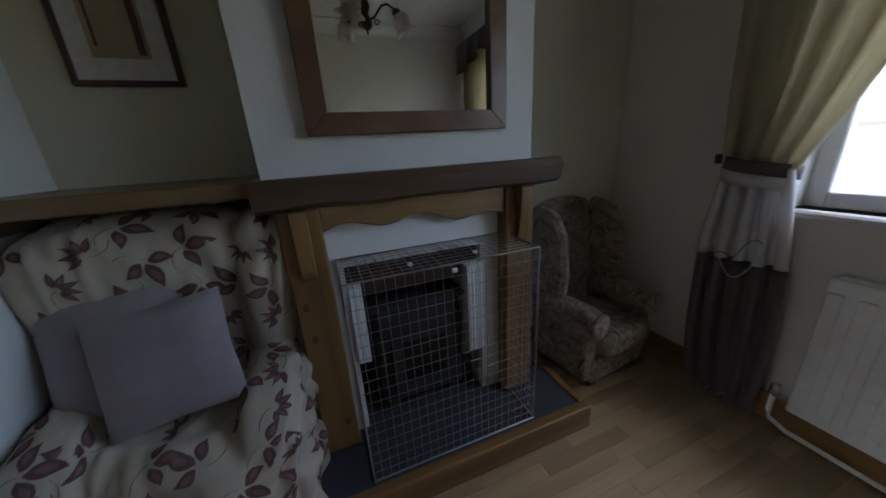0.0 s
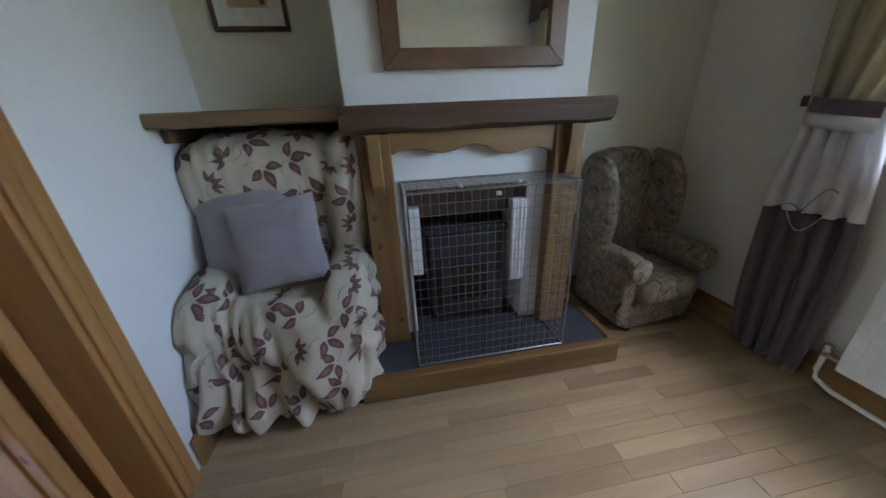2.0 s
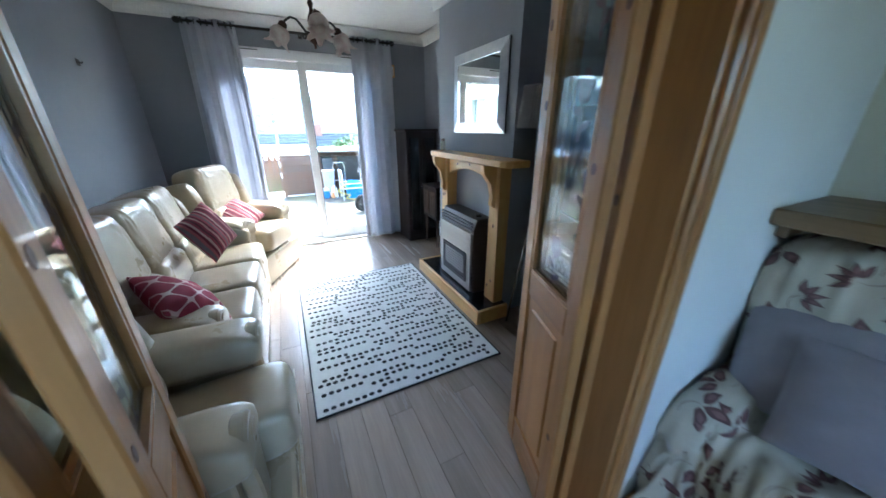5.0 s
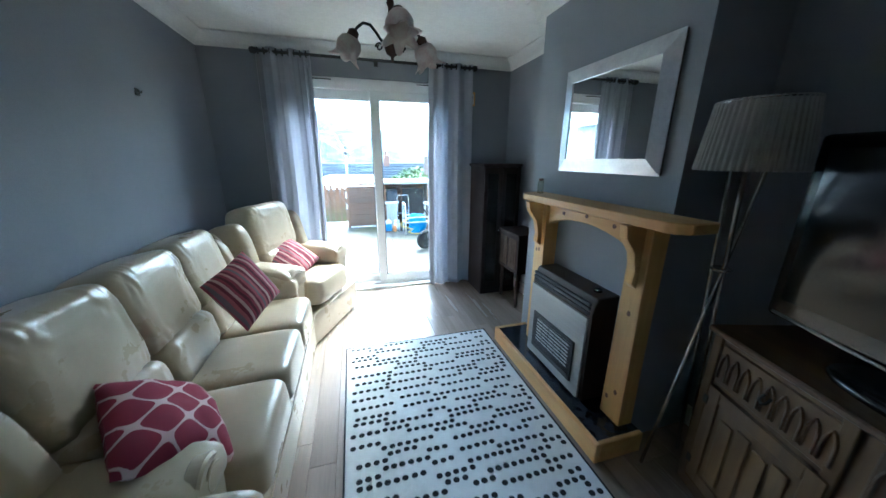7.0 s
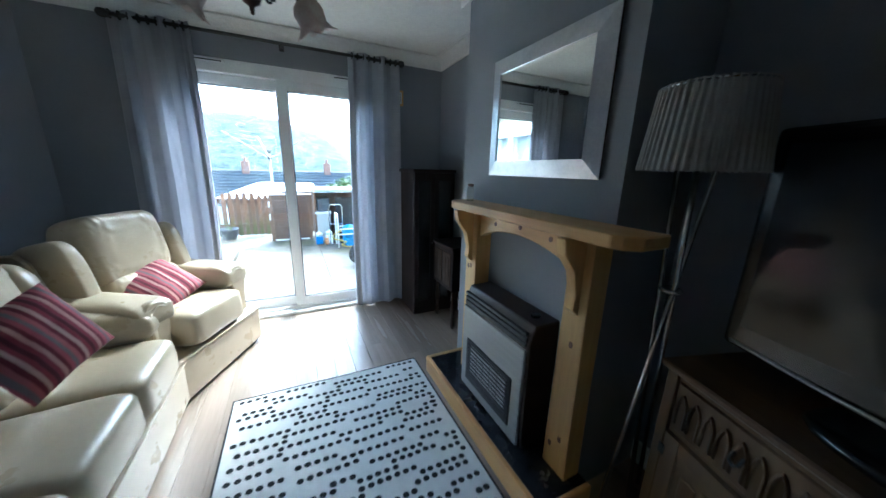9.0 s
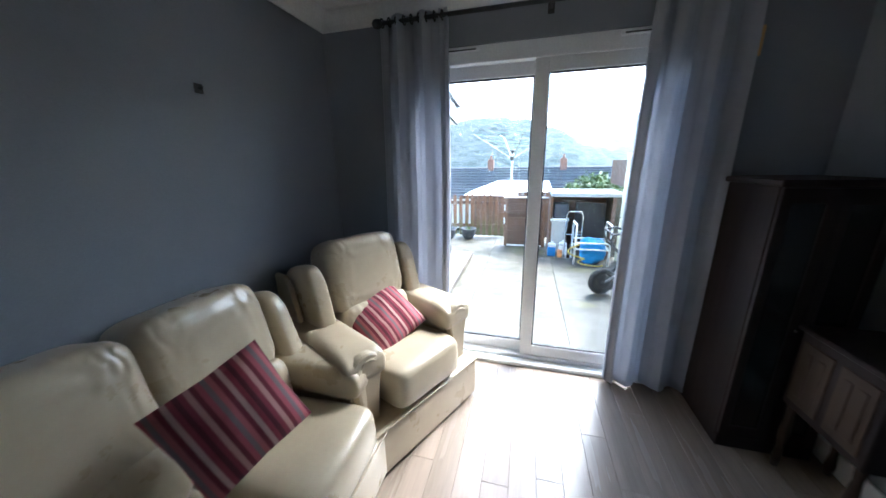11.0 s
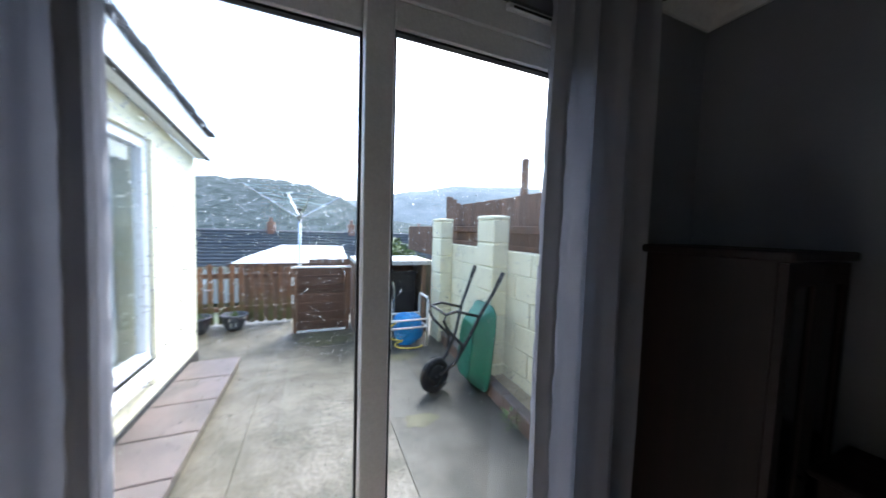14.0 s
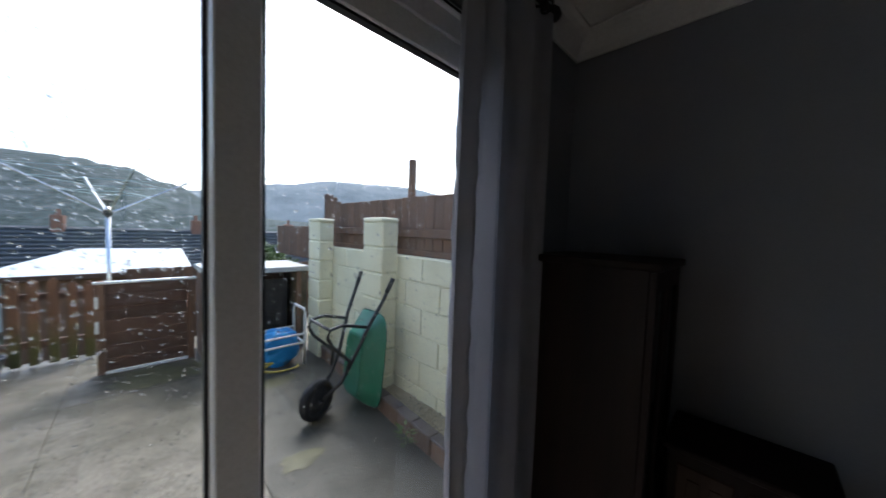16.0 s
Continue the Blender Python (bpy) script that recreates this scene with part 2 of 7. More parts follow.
def tube(points, radius, sides=8, bm=None, closed=False, taper=None):
    """A round bar along points."""
    b = bmesh.new()
    pts = [Vector(p) for p in points]
    rings = []
    n = len(pts)
    up = Vector((0.31, 0.17, 0.93))
    for i, p in enumerate(pts):
        if closed:
            d = pts[(i + 1) % n] - pts[i - 1]
        else:
            d = pts[min(i + 1, n - 1)] - pts[max(i - 1, 0)]
        d.normalize()
        a = d.cross(up)
        if a.length < 0.05:
            a = d.cross(Vector((1, 0, 0)))
        a.normalize()
        c = d.cross(a)
        r = radius if taper is None else radius * taper[i]
        rings.append([b.verts.new(p + (a * math.cos(q) + c * math.sin(q)) * r) for q in [2 * math.pi * k / sides for k in range(sides)]])
    for i in range(n if closed else n - 1):
        r0, r1 = rings[i], rings[(i + 1) % n]
        for k in range(sides):
            b.faces.new((r0[k], r0[(k + 1) % sides], r1[(k + 1) % sides], r1[k]))
    if not closed:
        b.faces.new(rings[0][::-1])
        b.faces.new(rings[-1])
    bmesh.ops.recalc_face_normals(b, faces=b.faces[:])
    return b if bm is None else join(bm, b)


def lathe(profile, sides=24, bm=None, m=None):
    """A profile of (radius, z) turned about z."""
    b = bmesh.new()
    rings = [[b.verts.new((r * math.cos(2 * math.pi * k / sides), r * math.sin(2 * math.pi * k / sides), z)) for k in range(sides)] for r, z in profile]
    for r0, r1 in zip(rings, rings[1:]):
        for k in range(sides):
            b.faces.new((r0[k], r0[(k + 1) % sides], r1[(k + 1) % sides], r1[k]))
    b.faces.new(rings[0][::-1])
    b.faces.new(rings[-1])
    bmesh.ops.recalc_face_normals(b, faces=b.faces[:])
    if m is not None:
        b.transform(m)
    return b if bm is None else join(bm, b)


def puff(size, e1=0.35, e2=0.35, nu=32, nv=16, rough=0.0, seed=0, bm=None, m=None, pucker=0.0):
    """A stuffed, rounded block (a superellipsoid) of full size (x, y, z), with slack ripples."""
    b = bmesh.new()
    a = [s / 2 for s in size]

    def sp(v, e):
        return math.copysign(abs(v) ** e, v)
    rows = []
    for i in range(nv + 1):
        v = -math.pi / 2 + math.pi * i / nv
        row = []
        for j in range(nu):
            u = 2 * math.pi * j / nu
            p = Vector((a[0] * sp(math.cos(v), e1) * sp(math.cos(u), e2), a[1] * sp(math.cos(v), e1) * sp(math.sin(u), e2), a[2] * sp(math.sin(v), e1)))
            if rough:
                q = p * 5.0 + Vector((seed * 3.1, seed * 1.7, 0))
                p *= 1 + rough * noise.noise(q) + rough * 0.4 * noise.noise(q * 2.7)
            if pucker:
                # gathers that run out from the lower and upper seams, and slack creases between
                w = abs(p.z) / a[2]
                g = noise.noise(Vector((p.y * 30 + seed * 5 + p.z * 6, p.z * 4, seed))) * max(0.0, w - 0.2) * 1.4
                g += 1.3 * (0.3 - abs(noise.noise(Vector((p.y * 7 + p.z * 8, p.z * 5 - p.y * 4, seed * 2.3))))) * (1 - w * 0.4)
                g += 0.7 * (0.3 - abs(noise.noise(Vector((p.y * 15 - p.z * 9, p.z * 8 + p.y * 5, seed * 4.1)))))
                p.x += math.copysign(pucker * g, p.x)
            row.append(p)
        rows.append(row)
    south, north = b.verts.new(rows[0][0]), b.verts.new(rows[-1][0])
    vs = [[b.verts.new(p) for p in row] for row in rows[1:-1]]
    for r0, r1 in zip(vs, vs[1:]):
        for j in range(nu):
            b.faces.new((r0[j], r0[(j + 1) % nu], r1[(j + 1) % nu], r1[j]))
    for j in range(nu):
        b.faces.new((south, vs[0][(j + 1) % nu], vs[0][j]))
        b.faces.new((north, vs[-1][j], vs[-1][(j + 1) % nu]))
    bmesh.ops.recalc_face_normals(b, faces=b.faces[:])
    if m is not None:
        b.transform(m)
    return b if bm is None else join(bm, b)


def boxes(*pairs, bevel=0.0):
    bm = bmesh.new()
    for lo, hi in pairs:
        box(lo, hi, bevel=bevel, bm=bm)
    return bm


def setting(name, bm, material, label, category="", smooth=False):
    return tagged(part(name, bm, material, label=label, smooth=smooth), category=category or name.split("_")[0], kind="structure")


# ---- the house: two rooms in line, divided by a wall with folding doors ----
XL, XR = -2.81, 0.14            # party wall and chimney wall of the living room
XA = 0.0                        # chimney wall of the dining room
YA, YD0, YD1, YB = -2.46, 0.10, 0.22, 3.94   # dining window wall, divider, patio wall
H = 2.47
PX0, PX1, PH = -2.23, -0.43, 2.20            # patio opening
WX0, WX1, WZ0, WZ1 = -2.45, -0.82, 0.95, 2.12  # dining window
DX0, DX1, DH = -2.10, -0.89, 2.05            # folding-door opening

setting("floor", boxes(((XL - 0.1, YA - 0.1, -0.1), (XR + 0.1, YB + 0.3, -0.012))), "concrete", "screed under the laminate floors")
setting("wall_west", boxes(((XL - 0.15, YD1, -0.1), (XL, YB, H))), "wall_grey", "mid-grey painted living room wall")
setting("wall_west_dining", boxes(((XL - 0.15, YA - 0.3, -0.1), (XL, YD1, H))), "wall_pale", "plain pale painted dining room wall")
setting("wall_east", boxes(((XR, YD1, -0.1), (XR + 0.2, YB, H))), "wall_grey", "mid-grey painted wall of the chimney alcoves")
setting("wall_east_dining", boxes(((XA, YA, -0.1), (XR + 0.2, YD0, H))), "wall_cream", "cream painted wall of the chimney alcoves")
setting("wall_south", boxes(((XL, YA - 0.3, -0.1), (WX0, YA, H)), ((WX1, YA - 0.3, -0.1), (XR + 0.2, YA, H)),
                            ((WX0, YA - 0.3, -0.1), (WX1, YA, WZ0)), ((WX0, YA - 0.3, WZ1), (WX1, YA, H))), "wall_pale", "pale painted window wall")
setting("wall_north", boxes(((XL - 0.15, YB, -0.1), (PX0, YB + 0.28, H)), ((PX1, YB, -0.1), (XR + 0.2, YB + 0.28, H)),
                            ((PX0, YB, PH), (PX1, YB + 0.28, H))), "wall_grey", "mid-grey painted wall round the patio doors")
for nm, y0, y1, mt, lb in (("wall_divider", YD0, YD0 + 0.06, "wall_white", "white painted dividing wall with a wide door opening"),
                           ("wall_divider_living", YD0 + 0.06, YD1, "wall_grey", "grey painted dividing wall with a wide door opening")):
    setting(nm, boxes(((XL, y0, -0.1), (DX0, y1, H)), ((DX1, y0, -0.1), (XR, y1, H)), ((DX0, y0, DH), (DX1, y1, H))), mt, lb, "wall")
setting("ceiling", boxes(((XL - 0.15, YA - 0.3, H), (XR + 0.2, YB + 0.28, H + 0.12))), "ceiling", "white lightly textured ceiling")
setting("breast_living", boxes(((-0.275, 1.50, 0.0), (XR, 2.64, H))), "wall_grey", "grey painted chimney breast", "chimney breast")
AB0, AB1, ABX = -1.57, -0.56, -0.335
bm = prism([(AB0, 0.0), (-1.32, 0.0), (-1.32, 0.86), (-0.76, 0.86), (-0.76, 0.0), (AB1, 0.0), (AB1, H), (AB0, H)], XA - ABX, 'X')
bm.transform(Matrix.Translation((ABX, 0, 0)))
setting("breast_dining", bm, "wall_white", "white painted chimney breast with a fire opening", "chimney breast")
setting("fire_opening_back", box((-0.02, -1.319, 0.0), (-0.003, -0.761, 0.859)), "iron", "black back of the fire opening", "fire opening")


def coving(name, pts, inward, mt="ceiling"):
    """A concave plaster cove along the top of a wall, from a to b; inward: unit vector off the wall."""
    a, b = Vector(pts[0]), Vector(pts[1])
    n = Vector(inward)
    prof = [(0.0, 0.0), (0.0, -0.1), (0.012, -0.1)]
    prof += [(0.012 + 0.088 * (1 - math.cos(q)), -0.09 + 0.08 * math.sin(q)) for q in [math.pi / 2 * k / 6 for k in range(1, 7)]]
    prof += [(0.1, 0.0)]
    bm = bmesh.new()
    rings = [[bm.verts.new(p + n * u + Vector((0, 0, H - 0.002 + v))) for u, v in prof] for p in (a, b)]
    for k in range(len(prof)):
        j = (k + 1) % len(prof)
        bm.faces.new((rings[0][k], rings[0][j], rings[1][j], rings[1][k]))
    bm.faces.new(rings[0][::-1])
    bm.faces.new(rings[1])
    bmesh.ops.recalc_face_normals(bm, faces=bm.faces[:])
    setting(name, bm, mt, "white plaster coving", "coving")


coving("coving_1", ((XL, YD1, 0), (XL, YB, 0)), (1, 0, 0))
coving("coving_2", ((XL, YB, 0), (XR, YB, 0)), (0, -1, 0))
coving("coving_3", ((XR, YB, 0), (XR, 2.64, 0)), (-1, 0, 0))
coving("coving_4", ((-0.275, 2.74, 0), (-0.275, 1.40, 0)), (-1, 0, 0))
coving("coving_5", ((XR, 1.50, 0), (XR, YD1, 0)), (-1, 0, 0))
coving("coving_6", ((XL, YD1, 0), (XR, YD1, 0)), (0, 1, 0))
coving("coving_7", ((XL, YA, 0), (XL, YD0, 0)), (1, 0, 0))
coving("coving_8", ((XL, YA, 0), (XA, YA, 0)), (0, 1, 0))
coving("coving_9", ((XL, YD0, 0), (XA, YD0, 0)), (0, -1, 0))

SK = [((XL, YD1, 0), (XL + 0.018, YB, 0.12)), ((XL, YB - 0.018, 0), (PX0 - 0.02, YB, 0.12)), ((PX1 + 0.02, YB - 0.018, 0), (XR, YB, 0.12)),
      ((XR - 0.018, 2.64, 0), (XR, YB, 0.12)), ((XR - 0.018, YD1, 0), (XR, 1.50, 0.12)), ((DX1 + 0.09, YD1, 0), (XR, YD1 + 0.018, 0.12))]
for lo, hi in SK:
    setting("baseboard", box(lo, hi, 0.005), "gloss_white", "white gloss skirting board", "skirting")
for lo, hi in [((XL, YA, 0), (XL + 0.02, YD0, 0.13)), ((XL, YA, 0), (XA, YA + 0.02, 0.13)), ((XA - 0.02, YA, 0), (XA, AB0, 0.13)), ((XA - 0.02, AB1, 0), (XA, YD0, 0.13)),
               ((DX1 + 0.09, YD0 - 0.02, 0), (XA, YD0, 0.13)), ((XL, YD0 - 0.02, 0), (DX0 - 0.09, YD0, 0.13))]:
    setting("baseboard", box(lo, hi, 0.005), "pine_dark_x" if hi[0] - lo[0] > 0.1 else "pine_dark_y", "varnished pine skirting board", "skirting")


# ---- folding doors ----
def lining():
    """Pine lining, stops and architraves round the wide opening."""
    d = tagged(new("door_1"), "varnished pine door frame in the dividing wall", "door frame", kind="structure")
    for x0, x1 in ((DX0, DX0 + 0.03), (DX1 - 0.03, DX1)):
        part("jamb", box((x0, YD0 - 0.005, 0), (x1, YD1 + 0.005, DH), 0.003), "pine_z", d)
    part("jamb_head", box((DX0 + 0.03, YD0 - 0.005, DH - 0.03), (DX1 - 0.03, YD1 + 0.005, DH), 0.003), "pine_x", d)
    part("threshold", box((DX0 + 0.03, YD0 - 0.01, -0.005), (DX1 - 0.03, YD1 + 0.01, 0.014), 0.004), "pine_x", d, "worn pine threshold strip")
    for ys, y0, y1 in ((-1, YD0 - 0.022, YD0), (1, YD1, YD1 + 0.022)):
        for x0, x1 in ((DX0 - 0.06, DX0 + 0.015), (DX1 - 0.015, DX1 + 0.06)):
            bm = box((x0, y0, 0), (x1, y1, DH + 0.075), 0.006)
            mid = (x0 + x1) / 2
            box((mid - 0.012, y0 - 0.005 if ys < 0 else y1, 0.0), (mid + 0.012, y0 if ys < 0 else y1 + 0.005, DH + 0.03), 0.004, bm=bm)
            part("architrave", bm, "pine_z", d)
        part("architrave_head", box((DX0 + 0.015, y0, DH - 0.015), (DX1 - 0.015, y1, DH + 0.075), 0.006), "pine_x", d)


lining()


def flower_spray(w, z0, seed):
    """A printed spray of petals and stems on a pane, in the panel's plane."""
    rnd = random.Random(seed)
    bm = bmesh.new()
    for k in range(5):
        z = z0 + 0.02 + k * 0.23
        cx = w * (0.22 + 0.5 * rnd.random())
        for q in range(5):
            a = q * 1.256 + rnd.random()
            c = Vector((cx + 0.022 * math.cos(a), 0, z + 0.1 + 0.022 * math.sin(a)))
            vs = [bm.verts.new(c + Vector((0.017 * math.cos(b), 0, 0.02 * math.sin(b)))) for b in [2 * math.pi * j / 8 for j in range(8)]]
            bm.faces.new(vs)
        p0 = Vector((cx, 0, z - 0.04))
        p1 = Vector((cx + 0.01, 0, z + 0.09))
        s = Vector((0.004, 0, 0))
        bm.faces.new([bm.verts.new(v) for v in (p0 - s, p0 + s, p1 + s, p1 - s)])
        for sgn in (-1, 1):
            c = Vector((cx + sgn * 0.02, 0, z + 0.02 * sgn + 0.02))
            bm.faces.new([bm.verts.new(c + Vector((0.024 * math.cos(b) * sgn, 0, 0.011 * math.sin(b) + 0.01 * math.cos(b)))) for b in [2 * math.pi * j / 8 for j in range(8)]])
    return bm


M["petal"] = mat("plum_glass_paint", (0.12, 0.035, 0.05), (0.07, 0.03, 0.05), rough=0.5, scale=50, bump=0.0)


def fold_panel(p, q, label, seed):
    """One glazed leaf of a folding door from p to q in plan."""
    w = math.hypot(q[0] - p[0], q[1] - p[1])
    turn = math.degrees(math.atan2(q[1] - p[1], q[0] - p[0]))
    e = thing("folding_door_panel", (p[0], p[1], 0.022, 0, 0, turn), label, "door", "folding door panels")
    hh, t, st = 1.99, 0.036, 0.062
    for x0, x1 in ((0, st), (w - st, w)):
        part("stile", box((x0, -t / 2, 0), (x1, t / 2, hh), 0.005), "pine_z", e)
    for z0, z1 in ((0.0, 0.16), (0.80, 0.90), (hh - 0.09, hh)):
        part("rail", box((st, -t / 2 + 0.001, z0), (w - st, t / 2 - 0.001, z1), 0.004), "pine_x", e)
    bm = box((st, -0.008, 0.16), (w - st, 0.008, 0.80))
    box((st + 0.035, -0.014, 0.20), (w - st - 0.035, 0.014, 0.76), 0.008, bm=bm)
    part("lower_panel", bm, "pine_z", e)
    g = part("pane", box((st, -0.002, 0.90), (w - st, 0.002, hh - 0.09)), "door_glass", e, "clear glass with painted flowers")
    g.visible_shadow = False
    part("painted_flowers", flower_spray(w, 0.92, seed), "petal", g, m=pose(0, -0.0035, 0))
    bead = bmesh.new()
    for s in (-1, 1):
        y = s * 0.010
        for lo, hi in (((st, y - 0.006, 0.90), (st + 0.012, y + 0.006, hh - 0.09)), ((w - st - 0.012, y - 0.006, 0.90), (w - st, y + 0.006, hh - 0.09)),
                       ((st + 0.012, y - 0.006, 0.90), (w - st - 0.012, y + 0.006, 0.912)), ((st + 0.012, y - 0.006, hh - 0.102), (w - st - 0.012, y + 0.006, hh - 0.09))):
            box(lo, hi, bm=bead)
    part("glazing_bead", bead, "pine_z", e)
    part("draught_seal", box((0.0, -t / 2 - 0.008, -0.016), (w, -t / 2, 0.022), 0.003), "rubber", e, "black brush draught seal")
    rnd = random.Random(seed)
    for k in range(5):
        x = rnd.choice((0.02, 0.045, w - 0.045, w - 0.025))
        z = 0.2 + 1.7 * rnd.random()
        for sgn in (-1, 1):
            part("knot", lathe([(0.0, -0.001), (0.010, -0.001), (0.010, 0.0006), (0.0, 0.0006)], 10, m=pose(x, sgn * t / 2, z, 90) @ Matrix.Diagonal((1, 1.5, 1, 1))), "knot", e)
    return e


fold_panel((-0.945, 0.20), (-0.850, 0.565), "hinged glazed pine folding door panel against the jamb", 3)
fold_panel((-1.012, 0.21), (-0.888, 0.58), "glazed pine folding door panel folded open", 5)
fold_panel((-2.105, 0.50), (-2.045, 0.17), "hinged glazed pine folding door panel against the jamb", 8)
fold_panel((-2.03, 0.50), (-1.952, 0.17), "glazed pine folding door panel folded open", 11)


# ---- patio doors ----
def patio():
    d = tagged(new("door_2"), "white plastic sliding patio doors with wet glass", "patio door", kind="structure")
    y0, y1 = 3.955, 4.10
    part("outer_frame", boxes(((PX0, y0, 0.0), (PX0 + 0.06, y1, PH)), ((PX1 - 0.06, y0, 0.0), (PX1, y1, PH)), ((PX0 + 0.06, y0, PH - 0.10), (PX1 - 0.06, y1, PH)),
                              ((PX0 + 0.06, y0, 0.0), (PX1 - 0.06, y1, 0.055)), bevel=0.004), "upvc", d)
    part("inner_sill", box((PX0 - 0.02, YB - 0.06, -0.004), (PX1 + 0.02, y0, 0.03), 0.006), "gloss_white", d, "white sill strip at the foot of the doors")
    for x0 in (PX0 + 0.15, PX1 - 0.5):
        v = part("trickle_vent", box((x0, y0 - 0.02, PH - 0.035), (x0 + 0.36, y0, PH - 0.012), 0.004), "upvc", d)
        part("vent_slot", box((x0 + 0.02, y0 - 0.022, PH - 0.030), (x0 + 0.34, y0 - 0.0195, PH - 0.022)), "rubber", v)
    for nm, xa, xb, ya, gz0, gz1, mw in (("fixed_sash", -1.381, PX1 - 0.06, 3.985, 0.14, 2.02, 0.085), ("sliding_sash", PX0 + 0.06, -1.306, 4.035, 0.14, 2.02, 0.075)):
        s = part(nm, boxes(((xa, ya - 0.022, 0.055), (xa + mw, ya + 0.022, PH - 0.10)), ((xb - mw, ya - 0.022, 0.055), (xb, ya + 0.022, PH - 0.10)),
                           ((xa + mw, ya - 0.022, 0.055), (xb - mw, ya + 0.022, gz0)), ((xa + mw, ya - 0.022, gz1), (xb - mw, ya + 0.022, PH - 0.10)), bevel=0.004), "upvc", d)
        gk = 0.008
        part("gasket", boxes(((xa + mw, ya - 0.012, gz0), (xa + mw + gk, ya + 0.012, gz1)), ((xb - mw - gk, ya - 0.012, gz0), (xb - mw, ya + 0.012, gz1)),
                             ((xa + mw + gk, ya - 0.012, gz0), (xb - mw - gk, ya + 0.012, gz0 + gk)), ((xa + mw + gk, ya - 0.012, gz1 - gk), (xb - mw - gk, ya + 0.012, gz1))), "rubber", s)
        g = part("pane", box((xa + mw + gk, ya - 0.003, gz0 + gk), (xb - mw - gk, ya + 0.003, gz1 - gk)), "glass", s, "glass spotted with raindrops")
        g.visible_shadow = False
    return d


patio_door = patio()


# ---- dining window ----
def dining_window():
    d = tagged(new("window_1"), "white plastic window over the radiator", "window", kind="structure")
    y0, y1 = YA - 0.14, YA - 0.08
    mid = (WX0 + WX1) / 2
    part("window_frame", boxes(((WX0, y0, WZ0), (WX0 + 0.06, y1, WZ1)), ((WX1 - 0.06, y0, WZ0), (WX1, y1, WZ1)), ((mid - 0.035, y0, WZ0 + 0.06), (mid + 0.035, y1, WZ1 - 0.06)),
                               ((WX0 + 0.06, y0, WZ0), (WX1 - 0.06, y1, WZ0 + 0.06)), ((WX0 + 0.06, y0, WZ1 - 0.06), (WX1 - 0.06, y1, WZ1)), bevel=0.005), "upvc", d)
    part("window_sill", box((WX0 - 0.04, YA - 0.08, WZ0 - 0.03), (WX1 + 0.04, YA + 0.05, WZ0), 0.008), "gloss_white", d)
    for xa, xb in ((WX0 + 0.06, mid - 0.035), (mid + 0.035, WX1 - 0.06)):
        g = part("pane", box((xa, y0 + 0.028, WZ0 + 0.06), (xb, y0 + 0.034, WZ1 - 0.06)), "glass", d)
        g.visible_shadow = False


dining_window()


